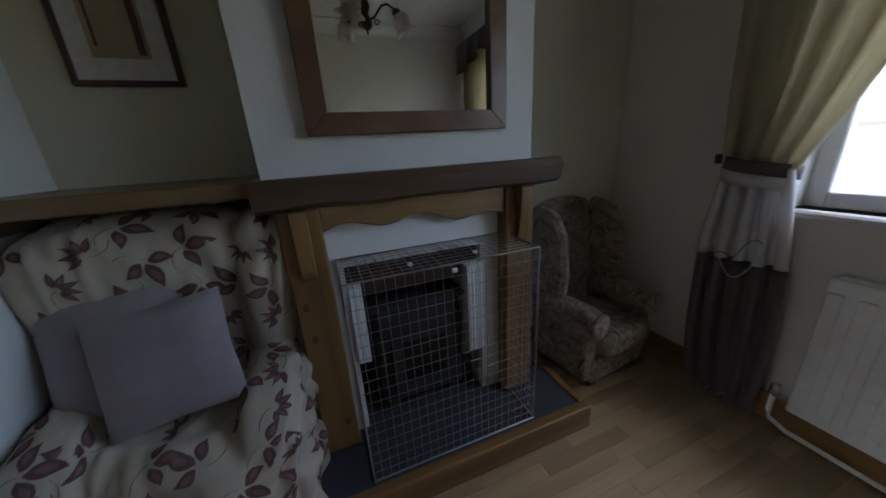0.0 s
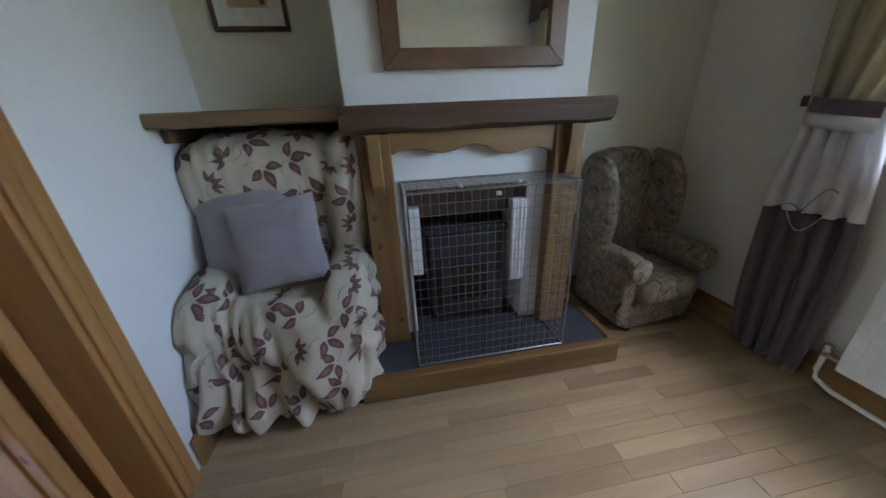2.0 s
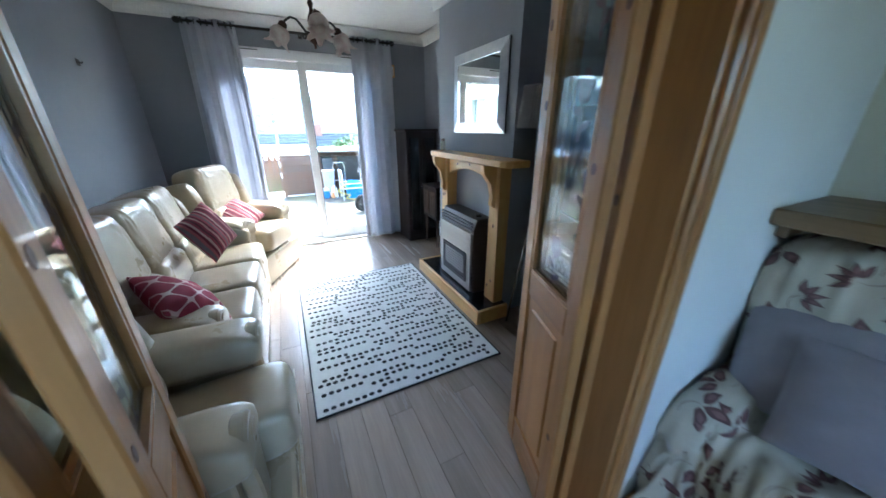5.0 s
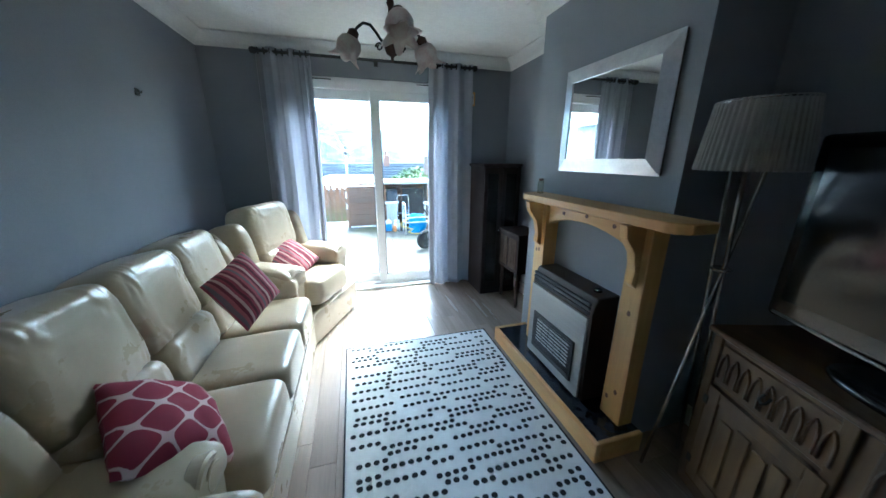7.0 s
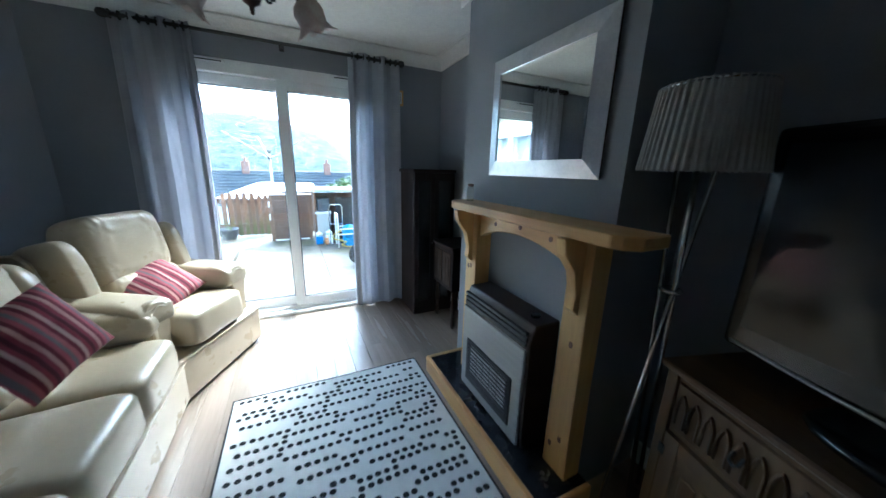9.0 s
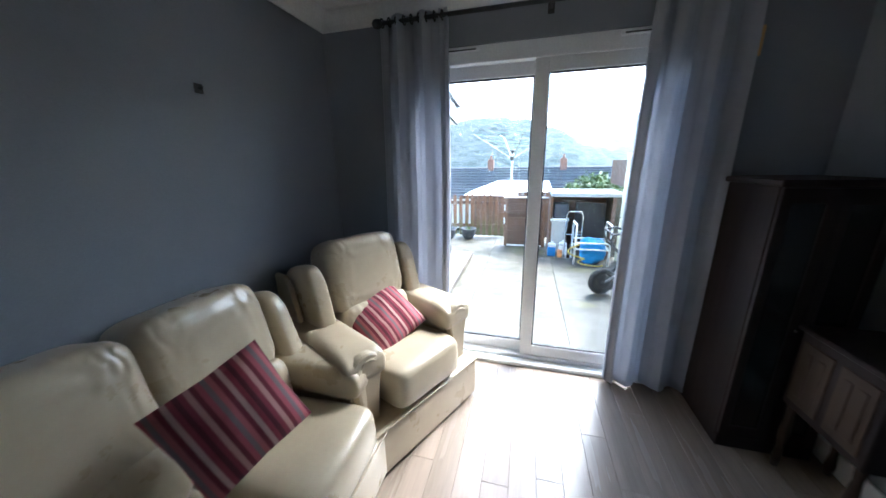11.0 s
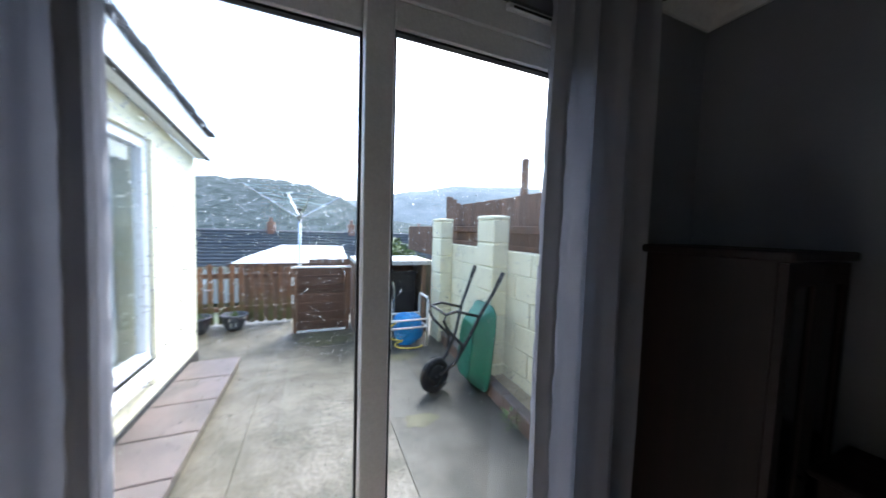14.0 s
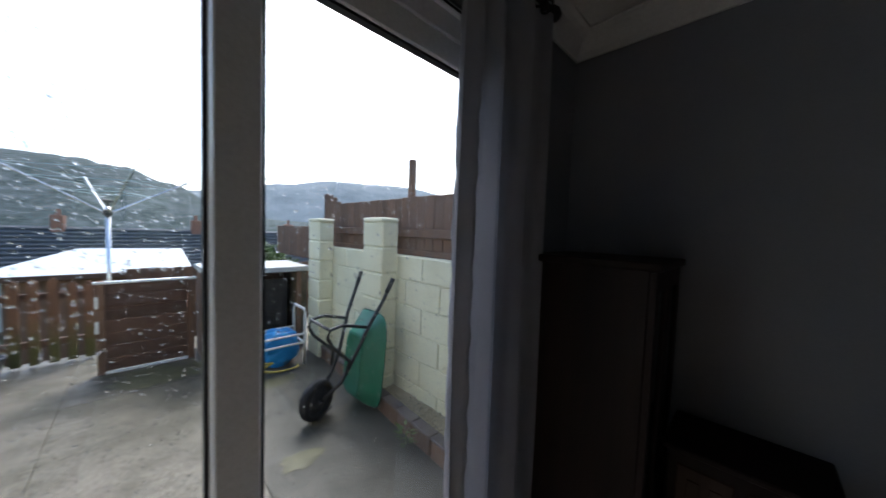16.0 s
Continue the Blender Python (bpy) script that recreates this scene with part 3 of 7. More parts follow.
# ---- cream leather seats ----
def leather_seat(name, m, seats, label, category, group="", width=None, seat_w=0.5):
    """Local frame: faces +x, centred on y, back at x = 0."""
    e = thing(name, m, label, category, group)
    arm = 0.19
    w = width or seats * seat_w + 2 * arm
    sw = (w - 2 * arm) / seats
    d = 0.82
    part("base", box((0.06, -w / 2 + 0.02, 0.02), (d - 0.02, w / 2 - 0.02, 0.27), 0.02, 2), "leather", e)
    part("back_panel", box((0.0, -w / 2 + 0.03, 0.05), (0.15, w / 2 - 0.03, 0.80), 0.04, 3), "leather", e)
    welt = [(d - 0.012, -w / 2 + 0.03 + (w - 0.06) * j / 60, 0.272 + 0.003 * math.sin(j * 2.1)) for j in range(61)]
    part("welt", tube(welt, 0.005, 6), "leather", e, smooth=True)
    for k in range(seats):
        y = -w / 2 + arm + sw * (k + 0.5)
        s = part("seat_cushion", puff((0.66, sw * 1.0, 0.22), 0.32, 0.22, 48, 16, 0.012, seed=k + 1, m=pose(d - 0.33, y, 0.375, 0, -3, 0)), "leather", e, smooth=True)
        for dx, dz in ((0.0, 0.0), (0.022, -0.012)):
            pts = [(d - 0.075 + dx, y + sw * 0.46 * q, 0.4605 + dz - 0.006 * q * q + 0.0015 * math.sin(q * 40)) for q in [-1 + j / 12 for j in range(25)]]
            part("front_seam", tube(pts, 0.0035, 6), "leather", s, smooth=True)
        b = part("back_cushion", puff((0.26, sw * 1.02, 0.42), 0.38, 0.36, 160, 80, 0.02, seed=k + 11, m=pose(0.195, y, 0.81, 0, -12, 0), pucker=0.012), "leather", e, smooth=True)
        part("lumbar_cushion", puff((0.26, sw * 0.99, 0.25), 0.5, 0.3, 140, 56, 0.015, seed=k + 21, m=pose(0.272, y, 0.555, 0, -8, 0), pucker=0.010), "leather", e, smooth=True)
    for s in (-1, 1):
        y = s * (w / 2 - arm / 2)
        bm = box((0.04, y - arm / 2 + 0.03, 0.05), (d - 0.16, y + arm / 2 - 0.03, 0.52), 0.02, 2)
        a = part("arm", bm, "leather", e)
        roll = bmesh.new()
        puff((0.66, arm + 0.03, 0.17), 0.55, 0.18, 40, 16, 0.012, seed=s + 31, bm=roll, m=pose(0.395, y, 0.555, 0, 2, 0))
        part("arm_pad", roll, "leather", a, smooth=True)
        # the scrolled front of the arm: a rolled facing that narrows downwards
        out = [(0.085 * math.cos(q), 0.545 + 0.078 * math.sin(q)) for q in [math.pi * (-0.15 + 1.3 * k / 14) for k in range(15)]]
        out += [(-0.055, 0.40), (-0.045, 0.28), (-0.075, 0.235), (-0.085, 0.10), (0.085, 0.10), (0.085, 0.235), (0.05, 0.28), (0.058, 0.40)]
        fr = prism([(y + u, v) for u, v in out], 0.05, 'X', 0.008)
        fr.transform(Matrix.Translation((d - 0.155, 0, 0)))
        part("arm_facing", fr, "leather", a)
        rl = bmesh.new()
        pts = [(d - 0.102, y + (0.058 - 0.0042 * k) * math.cos(q), 0.548 + (0.055 - 0.004 * k) * math.sin(q)) for k, q in [(k, 0.55 * k) for k in range(13)]]
        tube(pts, 0.006, 6, bm=rl)
        part("scroll_piping", rl, "leather", a, smooth=True)
        # the wing that rises from the arm to the back
        wg = puff((0.34, 0.11, 0.50), 0.5, 0.42, 56, 36, 0.02, seed=s + 41, m=pose(0.185, y - s * 0.02, 0.665, 0, -15, 0), pucker=0.008)
        wing = part("wing", wg, "leather", e, smooth=True)
        side = prism([(0.0, 0.06), (0.30, 0.06), (0.30, 0.50), (0.235, 0.62), (0.16, 0.83), (0.10, 0.87), (-0.02, 0.86)], 0.028, 'Y', 0.008)
        part("outside_panel", side, "leather", wing, m=pose(0, y + s * 0.055 - 0.014, 0))
    for x in (0.1, d - 0.12):
        for s in (-1, 1):
            part("foot", lathe([(0.02, 0.0), (0.026, 0.01), (0.03, 0.045)], 12, m=Matrix.Translation((x, s * (w / 2 - 0.08), -0.002))), "dark_wood", e)
    return e


leather_seat("sofa", (-2.78, 2.10, 0, 0, 0, 0), 3, "cream leather three-seat sofa with scrolled arms", "sofa", width=1.74)
far_seat = leather_seat("armchair", (-2.55, 3.49, 0, 0, 0, -26), 1, "cream leather armchair turned towards the fire", "armchair", "cream leather armchairs", width=0.84)
far_seat.matrix_world = far_seat.matrix_world @ Matrix.Diagonal((1.0, 1.05, 1.06, 1))
leather_seat("armchair", (-2.62, 0.86, 0, 0, 0, 0), 1, "cream leather armchair beside the folding doors", "armchair", "cream leather armchairs", width=0.72)


# ---- rug ----
def rug():
    e = thing("rug", (-1.17, 1.905, 0.0), "off-white woven rug with rows of black dots", "rug")
    w, d = 1.15, 1.65
    M["rug"] = mat("off_white_wool", (0.66, 0.65, 0.61), (0.58, 0.57, 0.53), rough=0.95, scale=14, fine=260, bump=0.5, sheen=0.2)
    M["rug_black"] = mat("black_wool", (0.012, 0.012, 0.014), rough=0.95, scale=30, fine=260, bump=0.4)
    part("woven_ground", box((-w / 2, -d / 2, 0.0005), (w / 2, d / 2, 0.011), 0.004), "rug", e)
    part("border", boxes(((-w / 2 - 0.008, -d / 2 - 0.008, 0.0005), (w / 2 + 0.008, -d / 2, 0.01)), ((-w / 2 - 0.008, d / 2, 0.0005), (w / 2 + 0.008, d / 2 + 0.008, 0.01)),
                         ((-w / 2 - 0.008, -d / 2, 0.0005), (-w / 2, d / 2, 0.01)), ((w / 2, -d / 2, 0.0005), (w / 2 + 0.008, d / 2, 0.01))), "rug_black", e)
    rnd = random.Random(4)
    bm = bmesh.new()
    rows = 22
    for r in range(rows):
        y = -d / 2 + 0.05 + r * (d - 0.1) / (rows - 1)
        x, up = -w / 2 + 0.04 + 0.03 * rnd.random(), rnd.choice((-1, 1))
        while x < w / 2 - 0.035:
            for k in range(rnd.randint(3, 8)):
                if x > w / 2 - 0.035:
                    break
                cx, cy = x + rnd.uniform(-0.002, 0.002), y + up * 0.0175 + rnd.uniform(-0.002, 0.002)
                a, b = 0.0155, 0.0140
                bm.faces.new([bm.verts.new((cx + a * math.cos(q), cy + b * math.sin(q), 0.0125)) for q in [2 * math.pi * j / 12 for j in range(12)]])
                x += 0.0415
            up = -up
            x += rnd.choice((-0.036, -0.012, 0.0, 0.03))
    tagged(part("dot", bm, "rug_black", e, "rows of woven black dots"), kind="stuff")


rug()


# ---- curtains ----
def curtain_sheet(outline, pleats, depth, rows=40, cols=160, seed=0, flat=1.0):
    """A pleated sheet: outline(v) gives left and right x and the y at height v; pleats across it."""
    bm = bmesh.new()
    rnd = random.Random(seed)
    ph = rnd.random() * 6
    grid = []
    for i in range(rows + 1):
        v = i / rows
        x0, x1, y, z = outline(v)
        line = []
        for j in range(cols + 1):
            u = j / cols
            wob = 0.25 * math.sin(7 * u + 3 * v + ph) + 0.12 * math.sin(17 * u + ph * 2)
            a = 2 * math.pi * pleats * (u + 0.03 * wob * v)
            amp = depth * (0.75 + 0.4 * noise.noise(Vector((u * 6, v * 2, seed))))
            wave = math.copysign(abs(math.sin(a)) ** flat, math.sin(a))
            line.append(bm.verts.new((x0 + (x1 - x0) * u + 0.25 * amp * math.sin(2 * a), y + amp * wave, z)))
        grid.append(line)
    for g0, g1 in zip(grid, grid[1:]):
        for j in range(cols):
            bm.faces.new((g0[j], g0[j + 1], g1[j + 1], g1[j]))
    return bm


def living_curtains():
    pole = thing("curtain_pole", (0, 3.84, 2.34), "dark metal curtain pole above the patio doors", "curtain pole")
    part("pole", tube([(-2.34, 0, 0), (-0.33, 0, 0)], 0.0125, 12), "iron", pole, smooth=True)
    for x in (-2.35, -0.32):
        part("finial", lathe([(0.012, -0.03), (0.024, -0.02), (0.028, 0.0), (0.024, 0.02), (0.0, 0.03)], 14, m=pose(x, 0, 0, 0, 90, 0)), "iron", pole, smooth=True)
    for x in (-2.20, -1.31, -0.36):
        part("bracket", boxes(((x - 0.01, 0.0, -0.008), (x + 0.01, YB - 3.84, 0.008)), ((x - 0.018, YB - 3.848, -0.03), (x + 0.018, YB - 3.841, 0.03))), "iron", pole)

    def left(v):
        z = 2.375 - 2.355 * v
        bulge = math.sin(math.pi * min(1, v)) * 0.02
        return (-2.34 - 0.06 * v, -1.905 - 0.03 * v + bulge, 3.86 - 0.01 * v, z)

    def right(v):
        z = 2.375 - 2.360 * v
        return (-0.79 - 0.02 * math.sin(2.4 * v), -0.35 + 0.02 * v, 3.86 - 0.015 * v, z)
    for nm, fn, sd in (("left", left, 3), ("right", right, 8)):
        c = thing("curtain", (0, 0, 0), "mid-grey eyelet curtain hanging to the floor", "curtain", "living room curtains")
        cl = part("cloth", curtain_sheet(fn, 2.6, 0.05, seed=sd, cols=200, flat=0.6), "curtain_grey", c, smooth=True)
        so = cl.modifiers.new("thickness", 'SOLIDIFY')
        so.thickness = 0.003
        # the gathered hem down the edge over the glass
        hem = bmesh.new()
        last = None
        for i in range(141):
            v = i / 140
            xa, xb, yy, z = fn(v)
            xe, sg = (xb, -1) if nm == "left" else (xa, 1)
            line = [hem.verts.new((xe + sg * q * 0.012 - sg * 0.004 + 0.004 * noise.noise(Vector((z * 9, q, sd))), yy + 0.02 - 0.012 * q + 0.009 * noise.noise(Vector((z * 16, q * 0.9, sd + 3))), z)) for q in range(5)]
            if last:
                for q in range(4):
                    hem.faces.new((last[q], last[q + 1], line[q + 1], line[q]))
            last = line
        hm = part("hem", hem, "curtain_grey", cl, "puckered hem lit from behind", smooth=True)
        hm.modifiers.new("thickness", 'SOLIDIFY').thickness = 0.002
        x0, x1, *_ = fn(0)
        for k in range(9):
            x = x0 + (x1 - x0) * (k + 0.5) / 9
            pts = [(x, 3.84 + 0.024 * math.cos(q), 2.34 + 0.024 * math.sin(q)) for q in [2 * math.pi * j / 12 for j in range(12)]]
            part("eyelet", tube(pts, 0.005, 6, closed=True), "iron", c, smooth=True)


living_curtains()


# ---- the living room fireplace ----
def living_fireplace():
    e = thing("fire_surround", (-0.275, 0, 0), "honey pine fire surround with a shelf on curved brackets", "fireplace")
    y0, y1 = 1.42, 2.46
    for ya, yb in ((y0 + 0.06, y0 + 0.19), (y1 - 0.19, y1 - 0.06)):
        out = [(ya, 0.115), (yb, 0.115), (yb - 0.012, 1.18), (ya + 0.012, 1.18)]
        bm = prism(out, 0.09, 'X', 0.004)
        bm.transform(Matrix.Translation((-0.10, 0, 0)))
        p = part("upright", bm, "pine_pale_z", e)
        rnd = random.Random(int(ya * 100))
        for k in range(4):
            part("knot", lathe([(0.0, -0.001), (0.010, -0.001), (0.010, 0.001), (0.0, 0.001)], 10,
                               m=pose(-0.10, ya + 0.03 + 0.07 * rnd.random(), 0.2 + 0.85 * rnd.random(), 0, 90, 0) @ Matrix.Diagonal((1.5, 1, 1, 1))), "knot", p)
        yc = (ya + yb) / 2
        br = prism([(-0.10, 1.18), (-0.215, 1.18), (-0.205, 1.12), (-0.15, 1.05), (-0.128, 0.96), (-0.135, 0.90), (-0.10, 0.87)], 0.045, 'Y', 0.004)
        br.transform(Matrix.Translation((0, yc - 0.022, 0)))
        part("bracket", br, "pine_pale_z", e)
    arch = [(y0 + 0.19, 1.18), (y1 - 0.19, 1.18), (y1 - 0.19, 1.035)] + [(y1 - 0.19 - (y1 - y0 - 0.38) * k / 12, 1.035 + 0.07 * math.sin(math.pi * k / 12) ** 0.7) for k in range(1, 12)] + [(y0 + 0.19, 1.035)]
    bm = prism(arch, 0.055, 'X', 0.003)
    bm.transform(Matrix.Translation((-0.085, 0, 0)))
    part("lintel", bm, "pine_pale_y", e)
    for y, z in ((1.92, 1.145), (2.12, 1.13), (1.72, 1.13)):
        part("knot", lathe([(0.0, -0.001), (0.012, -0.001), (0.012, 0.001), (0.0, 0.001)], 10, m=pose(-0.0855, y, z, 0, 90, 0)), "knot", e)
    sh = prism([(0, 1.31), (-0.13, 1.31), (-0.175, 1.34), (-0.19, 1.38), (-0.19, 2.43), (-0.175, 2.47), (-0.13, 2.50), (0, 2.50)], 0.045, 'Z', 0.005)
    sh.transform(Matrix.Translation((0, 0, 1.18)))
    part("mantel_shelf", sh, "pine_pale_y", e)
    for ya, yb in ((y0 + 0.075, y0 + 0.18), (y1 - 0.18, y1 - 0.075)):
        part("side_return", box((-0.012, ya, 0.115), (0, yb, 1.18)), "pine_pale_z", e)
    h = thing("hearth", (-0.275, 0, 0), "polished black hearth edged with a pine kerb", "hearth")
    part("slab", box((-0.26, 1.44, 0.0), (0.0, 2.55, 0.112), 0.003), "granite", h)
    for lo, hi in (((-0.285, 1.415, 0.0), (-0.26, 2.575, 0.118)), ((-0.26, 1.415, 0.0), (0.0, 1.44, 0.118)), ((-0.26, 2.55, 0.0), (0.0, 2.575, 0.118))):
        part("kerb", box(lo, hi, 0.005), "pine_pale_y", h)
    f = thing("gas_fire", (-0.275, 1.965, 0.112), "brown and silver gas fire with a white radiant grille", "gas fire")
    M["fire_brown"] = mat("brown_enamel", (0.045, 0.026, 0.018), (0.03, 0.018, 0.013), rough=0.3, scale=5, bump=0.02)
    M["fire_silver"] = mat("brushed_silver_panel", (0.34, 0.335, 0.31), (0.29, 0.285, 0.265), rough=0.42, metal=0.2, scale=4, stretch=(1, 0.1, 6), bump=0.02)
    M["radiant"] = mat("white_ceramic_radiant", (0.52, 0.51, 0.48), rough=0.6, bump=0.1)
    w = 0.56
    part("casing", prism([(-0.005, 0.0), (-0.16, 0.0), (-0.17, 0.06), (-0.175, 0.56), (-0.145, 0.64), (-0.005, 0.645)], w, 'Y', 0.006), "fire_brown", f, m=pose(0, -w / 2, 0))
    part("front_panel", box((-0.190, -w / 2 + 0.012, 0.02), (-0.172, w / 2 - 0.012, 0.53), 0.006, 2), "fire_silver", f)
    bz = part("radiant_box", boxes(((-0.199, -0.205, 0.085), (-0.188, -0.185, 0.345)), ((-0.199, 0.185, 0.085), (-0.188, 0.205, 0.345)), ((-0.199, -0.185, 0.325), (-0.188, 0.185, 0.345)),
                                    ((-0.199, -0.185, 0.085), (-0.188, 0.185, 0.115)), ((-0.191, -0.185, 0.115), (-0.188, 0.185, 0.325)), bevel=0.002), "iron", f, "dark frame round the radiants")
    part("radiant", box((-0.1945, -0.165, 0.15), (-0.1905, 0.165, 0.315), 0.002), "radiant", bz)
    for k in range(9):
        part("guard_bar", tube([(-0.201, -0.186, 0.128 + 0.0235 * k), (-0.201, 0.186, 0.128 + 0.0235 * k)], 0.0042, 6), "iron", bz)
    for k in range(6):
        part("radiant_joint", box((-0.1955, -0.166 + 0.066 * k, 0.15), (-0.1940, -0.163 + 0.066 * k, 0.315)), "iron", bz)
    for k in range(3):
        part("top_louvre", box((-0.184, -w / 2 + 0.015, 0.545 + 0.026 * k), (-0.168, w / 2 - 0.015, 0.562 + 0.026 * k), 0.003), "iron", f)
    part("control_knob", lathe([(0.022, 0.0), (0.022, 0.012), (0.017, 0.016), (0.0, 0.016)], 18, m=Matrix.Translation((-0.08, -0.2, 0.644))), "black_plastic", f)
    mr = thing("wall_mirror", (-0.275, 1.955, 1.67), "silver-edged mirror hanging above the pine mantel shelf", "mirror")
    hw, hh2, b = 0.365, 0.29, 0.075
    part("backing", box((-0.012, -hw + 0.004, -hh2 + 0.004), (-0.001, hw - 0.004, hh2 - 0.004)), "dark_wood", mr)
    for k, (ol, il) in enumerate(((((-hw, -hh2), (hw, -hh2)), ((-hw + b, -hh2 + b), (hw - b, -hh2 + b))), (((hw, -hh2), (hw, hh2)), ((hw - b, -hh2 + b), (hw - b, hh2 - b))),
                                  (((hw, hh2), (-hw, hh2)), ((hw - b, hh2 - b), (-hw + b, hh2 - b))), (((-hw, hh2), (-hw, -hh2)), ((-hw + b, hh2 - b), (-hw + b, -hh2 + b))))):
        bm = bmesh.new()
        c = [(ol[0], -0.016), (ol[1], -0.016), (il[1], -0.030), (il[0], -0.030)]
        fr = [bm.verts.new((x, p[0], p[1])) for p, x in c]
        bk = [bm.verts.new((-0.0125, p[0], p[1])) for p, x in c]
        bm.faces.new(fr)
        bm.faces.new(bk[::-1])
        for q in range(4):
            bm.faces.new((fr[q], bk[q], bk[(q + 1) % 4], fr[(q + 1) % 4]))
        bmesh.ops.recalc_face_normals(bm, faces=bm.faces[:])
        part("bevelled_border", bm, "silver_border", mr, "silvered border with worn leafing")
    part("mirror_glass", box((-0.024, -hw + b, -hh2 + b), (-0.013, hw - b, hh2 - b)), "mirror", mr)


living_fireplace()


# ---- the dining room fireplace ----
def dining_fireplace():
    bm = prism([(0.0, AB1), (0.0, YD0 - 0.002), (-0.42, YD0 - 0.002), (-0.43, -0.25), (-0.42, AB1)], 0.05, 'Z', 0.006)
    bm.transform(Matrix.Translation((0, 0, 1.15)))
    sh = thing("alcove_shelf", (0, 0, 0), "thick waxed oak shelf across the alcove", "shelf")
    part("board", bm, "shelf_oak", sh)
    part("support_block", box((-0.34, YD0 - 0.03, 1.10), (-0.02, YD0 - 0.002, 1.149), 0.003), "shelf_oak", sh)
    e = thing("fire_surround", (ABX, 0, 0), "rustic pine fire surround under a waney dark oak mantel beam", "fireplace")
    rnd = random.Random(2)
    bm = bmesh.new()
    n = 26
    ring = []
    for k in range(n + 1):
        y = AB1 + 0.02 - (AB1 + 0.02 + 1.675) * k / n
        f = -0.125 + 0.012 * noise.noise(Vector((y * 4, 0, 0))) + (0.05 if k == n else 0)
        dz = 0.012 * noise.noise(Vector((y * 5, 3, 0)))
        ring.append([bm.verts.new(p) for p in ((-0.001, y, 1.195), (f + 0.02, y, 1.197), (f, y, 1.17 + dz), (f + 0.012, y, 1.115 + dz), (f + 0.04, y, 1.10 + dz), (-0.001, y, 1.10))])
    for r0, r1 in zip(ring, ring[1:]):
        for k in range(6):
            bm.faces.new((r0[k], r0[(k + 1) % 6], r1[(k + 1) % 6], r1[k]))
    bm.faces.new(ring[0])
    bm.faces.new(ring[-1][::-1])
    bmesh.ops.recalc_face_normals(bm, faces=bm.faces[:])
    part("mantel_beam", bm, "dark_beam", e, "dark waney-edged mantel beam")
    for ya, yb in ((-0.715, -0.585), (-1.535, -1.405)):
        p = part("post", box((-0.075, ya, 0.115), (-0.002, yb, 1.10), 0.006), "pine_dark_z", e)
        yc = (ya + yb) / 2
        br = prism([(-0.075, 1.10), (-0.122, 1.10), (-0.118, 1.02), (-0.10, 0.90), (-0.075, 0.86)], 0.05, 'Y', 0.004)
        br.transform(Matrix.Translation((0, yc - 0.025, 0)))
        part("corbel", br, "pine_dark_z", e)
        for k in range(3):
            part("knot", lathe([(0.0, -0.001), (0.011, -0.001), (0.011, 0.001), (0.0, 0.001)], 10, m=pose(-0.0755, ya + 0.03 + 0.07 * rnd.random(), 0.2 + 0.6 * rnd.random(), 0, 90, 0) @ Matrix.Diagonal((1.5, 1, 1, 1))), "knot", p)
    low = [(-0.715 - 0.69 * k / 24, 1.005 + 0.022 * math.sin(3.6 * k / 24 + 0.4) + 0.016 * math.sin(math.pi * 5 * k / 24)) for k in range(25)]
    bm = prism([(-1.405, 1.10), (-0.715, 1.10)] + low, 0.045, 'X', 0.003)
    bm.transform(Matrix.Translation((-0.06, 0, 0)))
    part("lintel", bm, "pine_dark_y", e, "wavy-edged pine lintel")
    h = thing("hearth", (ABX, 0, 0), "blue-black slate hearth edged with a thick pine kerb", "hearth")
    part("slab", box((-0.270, -1.665, 0.0), (0.24, -0.52, 0.112), 0.003), "slate", h)
    for lo, hi in (((-0.317, -1.70, 0.0), (-0.270, -0.48, 0.12)), ((-0.270, -1.70, 0.0), (-0.002, -1.665, 0.12)), ((-0.270, -0.52, 0.0), (-0.002, -0.48, 0.12))):
        part("kerb", box(lo, hi, 0.008, 2), "pine_dark_y", h)
    # stove in the opening
    s = thing("wood_stove", (-0.17, -1.04, 0.112), "black cast-iron stove in the fire opening", "stove")
    part("body", box((-0.13, -0.19, 0.05), (0.12, 0.19, 0.52), 0.015, 2), "iron", s)
    dr = part("stove_door", box((-0.15, -0.14, 0.10), (-0.13, 0.14, 0.40), 0.008, 2), "iron", s)
    part("door_glass", box((-0.153, -0.10, 0.16), (-0.149, 0.10, 0.36), 0.002), "black_plastic", dr)
    part("door_handle", tube([(-0.155, 0.115, 0.22), (-0.185, 0.115, 0.24), (-0.185, 0.115, 0.30)], 0.007, 8), "iron", dr)
    part("top_plate", box((-0.15, -0.21, 0.52), (0.13, 0.21, 0.545), 0.006), "iron", s)
    part("flue_pipe", tube([(0.02, 0, 0.545), (0.02, 0, 0.80)], 0.06, 16), "iron", s, smooth=True)
    for y in (-0.15, 0.15):
        part("leg", box((-0.11, y - 0.02, 0.0), (-0.07, y + 0.02, 0.05), 0.004), "iron", s)
        part("leg", box((0.05, y - 0.02, 0.0), (0.09, y + 0.02, 0.05), 0.004), "iron", s)
    sr = thing("register_plate", (-0.30, -1.04, 0.0), "dark metal plate closing the top of the fire opening", "register plate")
    part("plate", box((0.0, -0.279, 0.72), (0.012, 0.279, 0.859)), "fire_brown", sr)
